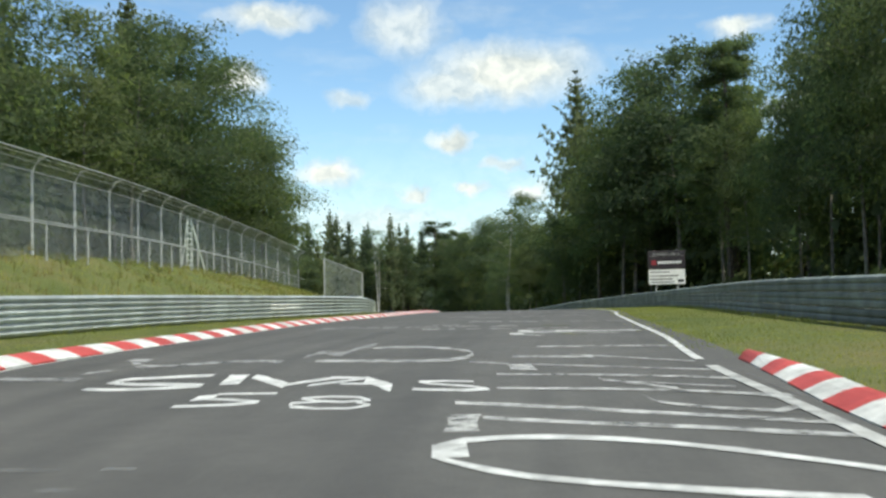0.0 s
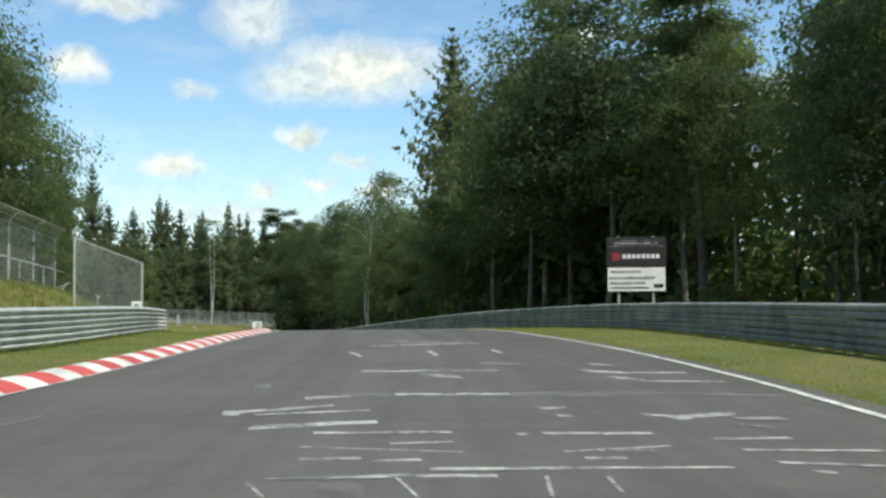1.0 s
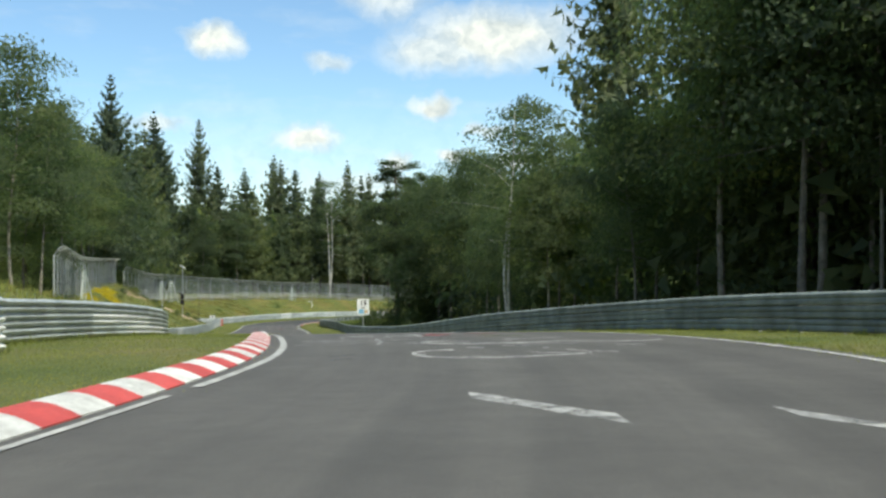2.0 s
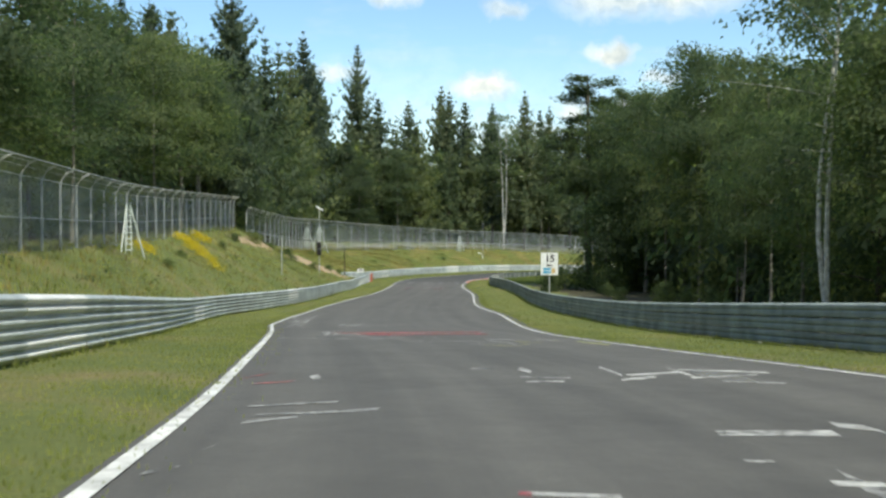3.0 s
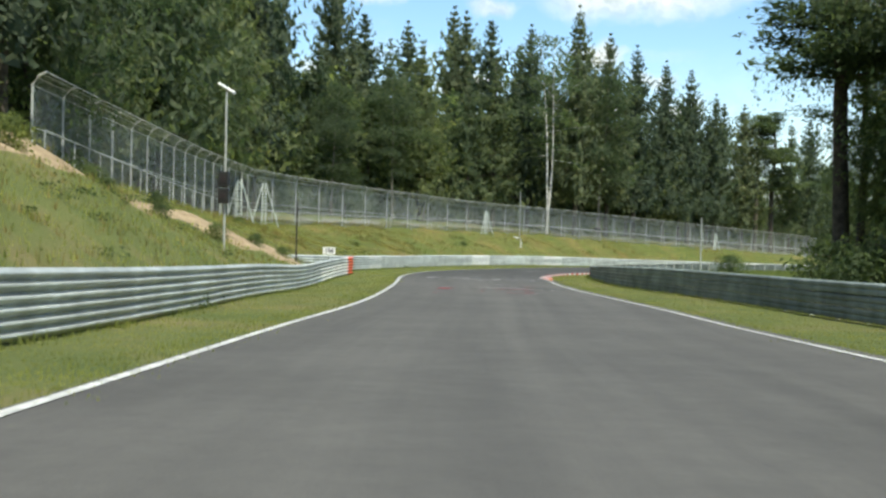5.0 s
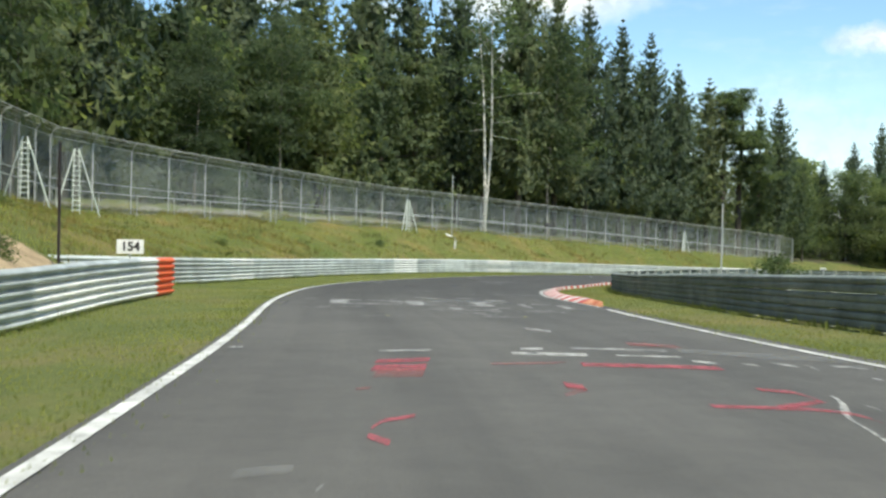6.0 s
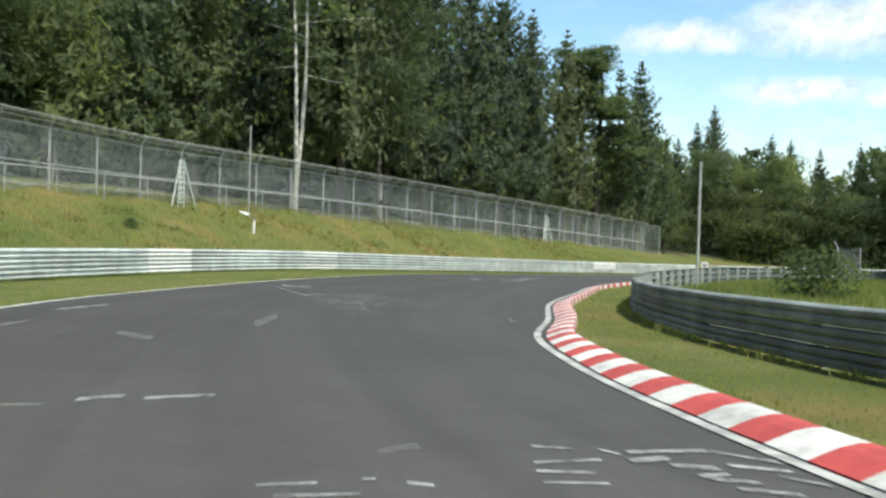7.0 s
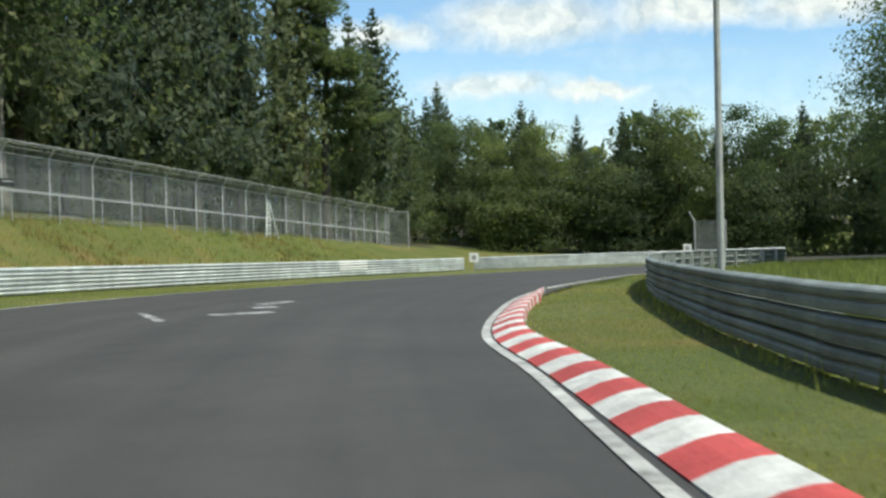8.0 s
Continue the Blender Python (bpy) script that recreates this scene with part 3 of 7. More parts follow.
def guard_rail(points, road_side, painted=(), orange_last=False, length=4.0, steel=None, low=None, profile=W_BEAM, label="weathered galvanised steel guard rail, three beams high"):
    """Three W-beams on steel posts. road_side: +1 where the road lies to the left of the line, -1 to the right."""
    line = smooth_line(points, length)
    n = normals(line) * road_side
    rail = thing("guard_rail", label, "guard rail", group="guard rails", kind="structure")
    z = zg(line[:, 1]) - dip(line[:, :2])
    tall = np.ones(len(line)) if low is None else np.interp(line[:, 1], low[0], low[1])
    rng = random.Random(len(points) * 7 + road_side)
    for k in range(len(line) - 1):
        for tier in range(3):
            mat = steel or ZINC
            if (k, tier) in painted or (orange_last and tier < 2 and len(line) - 5 < k < len(line) - 2):
                mat = RAIL_WHITE
            jig = rng.uniform(-0.012, 0.012)
            verts = []
            for e in (0, 0.5, 1.0):
                p = line[k, :2] * (1 - e) + line[k + 1, :2] * e
                q = n[k] * (1 - e) + n[k + 1] * e
                zz = z[k] * (1 - e) + z[k + 1] * e
                lap = 0.012 if e == 1.0 else 0.0
                for d, h in profile:
                    c = p + q * (d + lap + jig)
                    verts.append((c[0], c[1], zz + (0.04 + tier * 0.325 + h) * (tall[k] * (1 - e) + tall[k + 1] * e)))
            m = len(profile)
            faces = [(s * m + j, (s + 1) * m + j, (s + 1) * m + j + 1, s * m + j + 1) for s in range(2) for j in range(m - 1)]
            if road_side < 0:
                faces = [f[::-1] for f in faces]
            if orange_last and k == len(line) - 2:
                mi = [1 if s == 1 else 0 for s in range(2) for j in range(m - 1)]
                mesh_ob("beam", verts, faces, None, rail, "orange and white painted beam end", mats=[RAIL_WHITE, RAIL_ORANGE], midx=mi)
            else:
                mesh_ob("beam", verts, faces, mat, rail, "white painted beam" if mat is RAIL_WHITE else "")
        for e in (0.0, 0.5):
            p = line[k, :2] * (1 - e) + line[k + 1, :2] * e - n[k] * 0.06
            zz = float(z[k] * (1 - e) + z[k + 1] * e)
            bm = bmesh.new()
            rot = Matrix.Rotation(math.atan2(n[k][1], n[k][0]), 4, "Z")
            box(bm, (0.10, 0.055, 1.25), (p[0], p[1], zz + tall[k] - 0.63), rot=rot)
            for tier in range(3):
                c = p + n[k] * 0.055
                box(bm, (0.06, 0.10, 0.14), (c[0], c[1], zz + (0.195 + tier * 0.325) * tall[k]), rot=rot)
            part("post", bm, STEEL, rail)
    return rail


def patches(n, seed, rate):
    r = random.Random(seed)
    out = set()
    for k in range(n):
        if r.random() < rate:
            for tier in range(3):
                if r.random() < 0.7:
                    out.add((k, tier))
    return out


last = len(smooth_line(RAIL_L1, 4.0)) - 2
guard_rail(RAIL_L1, -1, patches(60, 3, 0.05) | {(last, 0), (last, 1)})
guard_rail(RAIL_L2, -1, patches(60, 5, 0.10) | {(3, 0), (4, 0), (2, 1), (3, 1)}, orange_last=True)
guard_rail(RAIL_L3, -1, patches(60, 8, 0.12), steel=ZINC_MID)
guard_rail(RAIL_L4, -1)
guard_rail(RAIL_R, 1, steel=ZINC_DARK, profile=FLAT_BEAM, low=((210, 234), (1.0, 0.74)), label="dark steel guard rail, three beams high")


# ---------------------------------------------------------------- fences
def debris_fence(pts, tall, gap=3.0, overhang=0.55, label="tall grey wire-mesh debris fence on steel posts along the grass bank", rail_low=True, net=NET):
    line = smooth_line(pts, gap)
    n = normals(line)
    th = thing("debris_fence", label, "fence", group="debris fences", kind="structure")
    foot = [Vector((p[0], p[1], p[2] - 0.15)) for p in line]
    inward = [Vector((-q[0], -q[1], 0)) for q in n]
    heads = []
    first, last, over = tall if isinstance(tall, tuple) else (tall, tall, 1.0)
    rise = [float(np.interp(k / (len(foot) - 1), (0.0, over), (first, last))) for k in range(len(foot))]
    for k, f in enumerate(foot):
        knee = f + Vector((0, 0, rise[k] - 0.35))
        tip = knee + inward[k] * overhang + Vector((0, 0, 0.5))
        v, fc = tube([f, knee, knee + inward[k] * overhang * 0.45 + Vector((0, 0, 0.36)), tip], [0.05, 0.05, 0.048, 0.04], 6)
        mesh_ob("post", v, fc, STEEL, th)
        heads.append((knee, tip))
    for k in range(len(foot) - 1):
        a, b = foot[k], foot[k + 1]
        rows = [(a, b), heads[k][:1] + heads[k + 1][:1], (heads[k][0] + inward[k] * overhang * 0.45 + Vector((0, 0, 0.36)), heads[k + 1][0] + inward[k + 1] * overhang * 0.45 + Vector((0, 0, 0.36))),
                (heads[k][1], heads[k + 1][1])]
        v, uvs = [], []
        L, up = (b - a).length, 0.0
        for r, (p, q) in enumerate(rows):
            if r:
                up += (p - rows[r - 1][0]).length
            v += [p, q]
            uvs += [(k * gap, up), (k * gap + L, up)]
        mesh_ob("wire_panel", v, [(0, 1, 3, 2), (2, 3, 5, 4), (4, 5, 7, 6)], net, th, uvs=uvs)
    for name, get, r in (("cable", lambda k: heads[k][0].lerp(heads[k][1], 0.35) + Vector((0, 0, 0.10)), 0.014), ("cable", lambda k: heads[k][0].lerp(heads[k][1], 0.7) + Vector((0, 0, 0.07)), 0.014),
                         ("cable", lambda k: heads[k][0], 0.022), ("cable", lambda k: heads[k][1], 0.026), ("cable", lambda k: foot[k] + Vector((0, 0, rise[k] * 0.40)), 0.024)):
        v, fc = tube([get(k) for k in range(len(foot))], [r] * len(foot), 5)
        mesh_ob(name, v, fc, STEEL, th)
    if rail_low:
        # a lower pipe fence in front of the net
        for k in range(len(foot) - 1):
            a, b = foot[k] + inward[k] * 0.5, foot[k + 1] + inward[k + 1] * 0.5
            bm = bmesh.new()
            rod(bm, a + Vector((0, 0, 1.15)), b + Vector((0, 0, 1.15)), 0.03, sides=6)
            part("pipe_rail", bm, STEEL, th)
            bm = bmesh.new()
            rod(bm, a - Vector((0, 0, 0.2)), a + Vector((0, 0, 1.15)), 0.028, sides=6)
            part("pipe_post", bm, STEEL, th)
    return th


debris_fence([p for p in FENCE if p[1] <= 94], 3.3, gap=4.0, net=NET_CLOSE)
debris_fence([p for p in FENCE if 124 < p[1] < 199], 2.9, rail_low=False, net=NET_CLOSE)
debris_fence([p for p in FENCE if 202 < p[1] < 259], (3.2, 4.5, 1.0), gap=3.4)
debris_fence([p for p in FENCE if 258 <= p[1] and p[0] < 28], (4.5, 3.2, 0.30), gap=3.4)


def net_panel(a, b, za, zb, foot, label):
    """A single free-standing net between two poles with a sloping top cable."""
    th = thing("net_screen", label, "net", kind="structure")
    a0, b0 = Vector((*a, foot)), Vector((*b, foot))
    a1, b1 = Vector((*a, za)), Vector((*b, zb))
    for p, q in ((a0, a1), (b0, b1)):
        bm = bmesh.new()
        rod(bm, p, q + Vector((0, 0, 0.05)), 0.05)
        part("post", bm, STEEL, th)
    L = (b0 - a0).length
    mesh_ob("net", [a0, b0, b1, a1], [(0, 1, 2, 3)], NET, th, uvs=[(0, 0), (L, 0), (L, zb - foot), (0, za - foot)])
    bm = bmesh.new()
    rod(bm, a1, b1, 0.03, sides=6)
    part("cable", bm, STEEL, th)
    return th


net_panel((26.4, 348.2), (28.2, 347.2), -2.9, -3.0, -6.2, "pale net panel closing the end of the fence")
net_panel((-7.3, 79.2), (-4.8, 81.3), 4.55, 3.55, 0.5, "grey net screen between two poles behind the rail end")


# ---------------------------------------------------------------- trees
def leaf_quads(centres, size, seed, stretch=1.0, face_out=None, droop=0.0):
    """A rhombic leaf at every centre, turned at random or mostly outward."""
    r = np.random.RandomState(seed)
    n = len(centres)
    d = r.normal(size=(n, 3))
    if face_out is not None:
        d = d * 0.42 + face_out
    d /= np.linalg.norm(d, axis=1)[:, None] + 1e-9
    a = np.cross(d, r.normal(size=(n, 3)))
    a[:, 2] -= droop
    a /= np.linalg.norm(a, axis=1)[:, None] + 1e-9
    b = np.cross(d, a)
    s = (np.asarray(size) * r.uniform(0.6, 1.35, n))[:, None]
    tip = 0.62 * r.uniform(0.75, 1.2, (n, 1))
    v = np.stack([centres - a * s * stretch, centres + a * s * stretch * 0.65 - b * s * tip, centres + a * s * stretch * 0.8 + b * s * tip], 1).reshape(-1, 3)
    f = np.arange(n * 3).reshape(n, 3)
    return v, f


def fast_mesh(name, v, f, mat, parent, label=""):
    me = bpy.data.meshes.new(name)
    me.vertices.add(len(v))
    me.vertices.foreach_set("co", np.asarray(v, np.float32).ravel())
    me.loops.add(f.size)
    me.loops.foreach_set("vertex_index", f.ravel().astype(np.int32))
    me.polygons.add(len(f))
    me.polygons.foreach_set("loop_start", np.arange(0, f.size, f.shape[1], dtype=np.int32))
    me.polygons.foreach_set("loop_total", np.full(len(f), f.shape[1], np.int32))
    me.materials.append(mat)
    me.update(calc_edges=True)
    me.validate()
    ob = new(name, me)
    ob.parent = parent
    if label:
        tagged(ob, label)
    return ob


def broadleaf(name, label, tall, crown_r, leaves, leaf, seed, low=0.28, mat=None, bark=None, trunk_r=0.22, forks=1, boughs=46, flat=0.16):
    """A broad-leaved tree: tapered trunk, and boughs in uneven tiers that carry flattened sprays of leaves."""
    r = np.random.RandomState(seed)
    th = thing(name, label, "tree")
    verts, faces = [], []

    def add(pts, rad, sides=6):
        v, f = tube(pts, rad, sides)
        o = len(verts)
        verts.extend(v)
        faces.extend([tuple(i + o for i in q) for q in f])

    stems = []
    for fk in range(forks):
        lean = r.normal(size=2) * 0.045 * tall
        if forks > 1:
            lean = np.array([math.cos(seed + math.pi * fk), math.sin(seed + math.pi * fk)]) * 0.055 * tall
        bow = r.normal(size=2) * 0.012 * tall
        spread = (lambda t: t * t) if forks == 1 else (lambda t: max(0.0, t - 0.12) * 0.8)
        stem = [Vector((lean[0] * spread(t) + bow[0] * math.sin(6 * t) + 0.10 * fk, lean[1] * spread(t) + bow[1] * math.sin(5 * t), tall * 0.95 * t - 0.4)) for t in np.linspace(0, 1, 9)]
        add(stem, [trunk_r * (1.3 if k == 0 else 1) * (1 - 0.93 * k / 8) for k in range(9)], 7)
        stems.append(stem)
    lop = r.uniform(0, math.tau)
    pts, out, weight = [], [], []
    sprays = []
    for k in range(boughs):
        t = max(low, 0.0) + (1 - max(low, 0.0)) * ((k + r.uniform(0, 1)) / boughs) ** 0.95
        stem = stems[k % forks]
        q = min(t / 0.95, 1.0) * 8
        a_, b_ = stem[int(min(q, 7))], stem[int(min(q, 7)) + 1]
        p = a_.lerp(b_, q - int(min(q, 7)))
        u = (t - low) / (1 - low)
        egg = max(0.10, math.sin(math.pi * min(1.0, 0.16 + 0.84 * u) ** 0.85) ** 0.7)
        az = k * 2.4 + r.uniform(-0.7, 0.7)
        ln_ = crown_r * egg * r.uniform(0.55, 1.18) * (1 + 0.18 * math.cos(az - lop))
        climb = ln_ * (-0.05 + 0.75 * u + r.uniform(-0.12, 0.2))
        d = Vector((math.cos(az), math.sin(az), 0))
        e = p + d * ln_ + Vector((0, 0, climb))
        mid = p + d * ln_ * 0.5 + Vector((0, 0, climb * 0.65))
        if leaf < 0.3:
            add([p, mid, e], [trunk_r * 0.34 * (1.15 - t), trunk_r * 0.2 * (1.15 - t), 0.012], 4)
        m = max(2, int(round(2 + 4.5 * ln_ / crown_r)))
        for c in range(m):
            w = 0.28 + 0.78 * (c + r.uniform(0.1, 0.9)) / m
            sway = r.normal() * 0.24 * ln_ * (1.1 - 0.4 * w)
            centre = np.array(p) * (1 - w) + np.array(e) * w + np.array([-math.sin(az), math.cos(az), 0]) * sway
            centre[2] += 0.12 * ln_ * math.sin(math.pi * min(w, 1)) + r.normal() * 0.12
            sprays.append((centre, crown_r * r.uniform(0.11, 0.27) * (0.65 + 0.5 * egg), d))
    for c in range(5):
        top = np.array(stems[c % forks][-1]) + r.normal(size=3) * np.array([0.5, 0.5, 0.35])
        sprays.append((top, crown_r * 0.13, Vector((0, 0, 0.3))))
    total = sum(x[1] ** 2 for x in sprays)
    for centre, size, d in sprays:
        n = max(4, int(leaves * size ** 2 / total))
        g = np.clip(r.normal(size=(n, 3)), -1.7, 1.7) * np.array([size, size, size * flat * 2.2])
        g[:, 2] -= 0.22 * (g[:, 0] ** 2 + g[:, 1] ** 2) / (size + 1e-6) * 0.7
        pts.append(centre + g)
        o = np.array([d[0] * 0.85, d[1] * 0.85, 0.62])
        out.append(np.repeat(o[None], n, 0) + g / (size + 1e-6) * 0.22)
    mesh_ob("trunk", verts, faces, bark or BARK, th, smooth=True)
    pts, out = np.concatenate(pts), np.concatenate(out)
    v, f = leaf_quads(pts, leaf, seed, face_out=out)
    fast_mesh("crown", v, f, mat or LEAF_BEECH, th)
    return th


def conifer(name, label, tall, base_r, levels, seed, low=0.1, mat=None, twigs=6, size=0.40, ragged=0.5):
    """A spruce: a straight stem with uneven whorls of boughs that sag, turn up at the tips and hang with curtains of twigs."""
    r = np.random.RandomState(seed)
    th = thing(name, label, "tree")
    v, f = tube([(0, 0, -0.4), (0, 0, tall * 0.5), (0, 0, tall * 0.98)], [tall * 0.011 + 0.06, tall * 0.007 + 0.03, 0.02], 7)
    pts, out = [], []
    for k in range(levels):
        t = low + (1 - low) * max(0.0, (k + r.uniform(-0.4, 0.4)) / levels) ** 0.92
        z = tall * t
        below = tall * (1.0 - t)
        reach = base_r * math.tanh(0.42 * below / base_r) * r.uniform(0.72, 1.15) + 0.10
        nb = int(6 + 3 * (1 - t))
        a0 = r.uniform(0, math.tau)
        for j in range(nb):
            a = a0 + math.tau * j / nb + r.uniform(-0.35, 0.35)
            ln_ = reach * r.uniform(1.05 - ragged, 1.3)
            m = max(3, int(twigs * (0.4 + ln_ / base_r)) + 2)
            u = (np.arange(m) + r.uniform(0.2, 0.8, m)) / m
            x, y = np.cos(a) * ln_ * u, np.sin(a) * ln_ * u
            sag = (0.22 - 0.85 * (1 - t)) * ln_ * u + 0.42 * ln_ * u ** 3
            hang = (0.12 + 0.22 * (1 - t)) * ln_ * np.sin(math.pi * np.clip(u, 0.05, 0.95)) + 0.1
            for w in (-1, 0, 1):
                side_ = w * r.uniform(0.06, 0.26, m) * (1.05 - 0.75 * u) * ln_ * 0.75
                drop = r.uniform(0, 1, m) * hang
                pts.append(np.stack([x - np.sin(a) * side_, y + np.cos(a) * side_, z + sag - drop], 1))
                out.append(np.stack([np.full(m, math.cos(a) * 0.8), np.full(m, math.sin(a) * 0.8), 1.0 - 0.7 * drop / (hang + 1e-6)], 1))
            if low > 0.05 and k % 3 == 0 and j % 2 == 0:
                e = (math.cos(a) * ln_ * 0.8, math.sin(a) * ln_ * 0.8, z + (0.22 - 0.85 * (1 - t)) * ln_ * 0.8 + 0.2 * ln_)
                bv, bf = tube([(0, 0, z), e], [0.045, 0.012], 4)
                o = len(v)
                v.extend(bv)
                f.extend([tuple(i + o for i in q) for q in bf])
    mesh_ob("trunk", v, f, BARK, th, smooth=True)
    pts, out = np.concatenate(pts), np.concatenate(out)
    size = size * (0.30 + 0.70 * np.clip((tall - pts[:, 2]) / 7.0, 0, 1))
    v, f = leaf_quads(pts, size, seed, stretch=1.35, face_out=out, droop=0.8)
    fast_mesh("crown", v, f, mat or LEAF_SPRUCE, th)
    return th


def pine(name, label, tall, seed, crown_r=3.2, leaves=13000, low=0.42):
    """A pine: a bare reddish stem below, tiers of flat needle clumps above."""
    r = np.random.RandomState(seed)
    th = thing(name, label, "tree")
    verts, faces = tube([(0, 0, -0.4), (0.15, 0.1, tall * 0.4), (-0.1, 0.2, tall * 0.75), (0.1, 0.1, tall * 0.97)], [0.26, 0.2, 0.12, 0.03], 8)
    pts, out = [], []
    for k in range(30):
        t = r.uniform(low, 0.98)
        a, ln_ = r.uniform(0, math.tau), crown_r * r.uniform(0.5, 1.1) * (1.25 - 0.75 * t)
        p = Vector((0, 0.1, tall * t))
        e = p + Vector((math.cos(a) * ln_, math.sin(a) * ln_, ln_ * r.uniform(0.0, 0.4)))
        v, f = tube([p, p.lerp(e, 0.5) - Vector((0, 0, 0.1)), e], [0.06, 0.04, 0.015], 5)
        o = len(verts)
        verts.extend(v)
        faces.extend([tuple(i + o for i in q) for q in f])
        per = leaves // 30
        u = r.uniform(0.35, 1.08, (per, 1))
        q = np.array(p)[None] * (1 - u) + np.array(e)[None] * u + np.clip(r.normal(size=(per, 3)), -1.6, 1.6) * np.array([0.44, 0.44, 0.20])
        pts.append(q)
        out.append(np.tile([0, 0, 1.0], (per, 1)))
    mesh_ob("trunk", verts, faces, BARK, th, smooth=True)
    v, f = leaf_quads(np.concatenate(pts), 0.10, seed, stretch=1.6, face_out=np.concatenate(out))
    fast_mesh("crown", v, f, LEAF_PINE, th)
    return th


GREEN = "leafy green broad-leaved tree at the forest's edge"
DARK = "tall dark green spruce in the forest"
kinds = {
    "beech": [broadleaf("beech_tree", GREEN, 15, 4.9, 11500, 0.145, 11 + k, low=0.06, boughs=30) for k in range(4)],
    "beech_fine": [broadleaf("beech_tree", GREEN, 15, 4.9, 17000, 0.118, 111 + k, low=0.36, boughs=26, bark=BARK_PALE, trunk_r=0.17) for k in range(3)],
    "slim": [broadleaf("slim_tree", "slender broad-leaved tree with a high airy crown", 17, 3.4, 9000, 0.128, 31 + k, low=0.34, mat=LEAF_BIRCH, boughs=36, trunk_r=0.13, bark=BARK_PALE) for k in range(3)],
    "edge": [broadleaf("hornbeam_tree", "dense low broad-leaved tree, leafy down to the ground", 10, 4.6, 7500, 0.17, 131 + k, low=-0.04, boughs=30, trunk_r=0.16) for k in range(3)],
    "spruce": [conifer("spruce_tree", DARK, 27, 4.6, 34, 51 + k, low=0.20, twigs=8, size=0.30) for k in range(4)],
    "larch": [conifer("larch_tree", "tall soft green larch with drooping boughs", 23, 5.6, 24, 201 + k, low=0.20, mat=LEAF_LARCH, twigs=9, size=0.27, ragged=0.65) for k in range(3)],
    "pine": [pine("pine_tree", "pine with a bare stem and flat needle clumps", 19, 61 + k) for k in range(2)],
    "bush": [broadleaf("bush", "leafy green bush in the undergrowth", 3.2, 2.1, 1500, 0.15, 71 + k, low=-0.12, mat=LEAF_BUSH, boughs=26, trunk_r=0.05, flat=0.3) for k in range(3)],
    "birch": [broadleaf("birch_tree", "pale twin-stemmed birch with thin foliage", 19, 3.5, 3200, 0.15, 81 + k, low=0.36, mat=LEAF_BIRCH, bark=BIRCH_BARK, boughs=26, trunk_r=0.135, forks=2) for k in range(2)],
    "thicket": [broadleaf("thicket", "dense young broad-leaved growth deep in the wood", 7, 4.2, 1300, 0.34, 141 + k, low=-0.05, boughs=34, trunk_r=0.1) for k in range(2)],
    "beech_back": [broadleaf("beech_tree", "leafy green tree deeper in the forest", 15, 4.9, 2100, 0.39, 91 + k, low=0.04, boughs=40) for k in range(3)],
    "spruce_back": [conifer("spruce_tree", "dark spruce deeper in the forest", 27, 4.6, 30, 95 + k, low=0.08, twigs=4, size=0.44, ragged=0.7) for k in range(3)],
}
used = set()


def plant(kind, x, y, scale=1.0, turn=None, which=None, wide=1.0, label="", z=None):
    k = (which if which is not None else random.randrange(99)) % len(kinds[kind])
    ob = kinds[kind][k]
    zz = float(height([(x, y)])[0]) if z is None else z
    rot = random.uniform(0, 360) if turn is None else turn
    m = pose(x, y, zz - 0.05, 0, 0, rot)
    s = Vector((scale * wide, scale * wide, scale))
    if (kind, k) not in used:
        used.add((kind, k))
        ob.matrix_basis = m @ Matrix.Diagonal((*s, 1))
    else:
        ob = copy_thing(ob, m)
        ob.matrix_basis = m @ Matrix.Diagonal((*s, 1))
    if label:
        tagged(ob, label)
    return ob


def belt(points, depth, step, mixture, lo, hi, outward, seed, first=2.5, rise=0.05, wide=1.0, skip=0.14):
    """A belt of trees beside a plan line, thinning into taller rows behind."""
    line = smooth_line(points, step)
    n = normals(line) * outward
    r = random.Random(seed)
    rows = int(depth / step) + 1
    for row in range(rows):
        for k in range(len(line)):
            if r.random() < (skip, 0.22, 0.42, 0.55)[min(row, 3)]:
                continue
            d = first + row * step + r.uniform(-0.3, 0.3) * step
            p = line[k, :2] + n[k] * d + np.array([r.uniform(-0.35, 0.35), r.uniform(-0.35, 0.35)]) * step
            kind = r.choice(mixture[min(row, len(mixture) - 1)])
            if row > 0 and kind in ("beech", "slim", "beech_fine", "edge"):
                kind = "beech_back"
            if row > 0 and kind == "spruce":
                kind = "spruce_back"
            plant(kind, p[0], p[1], r.uniform(lo, hi) * (1.0 + rise * min(row, 3)), r.uniform(0, 360), r.randrange(9), r.uniform(0.85, 1.15) * (wide if row == 0 else 1.0))


random.seed(4)
FX = [(p[0], p[1]) for p in FENCE]
RX = [(p[0], p[1]) for p in RAIL_R]
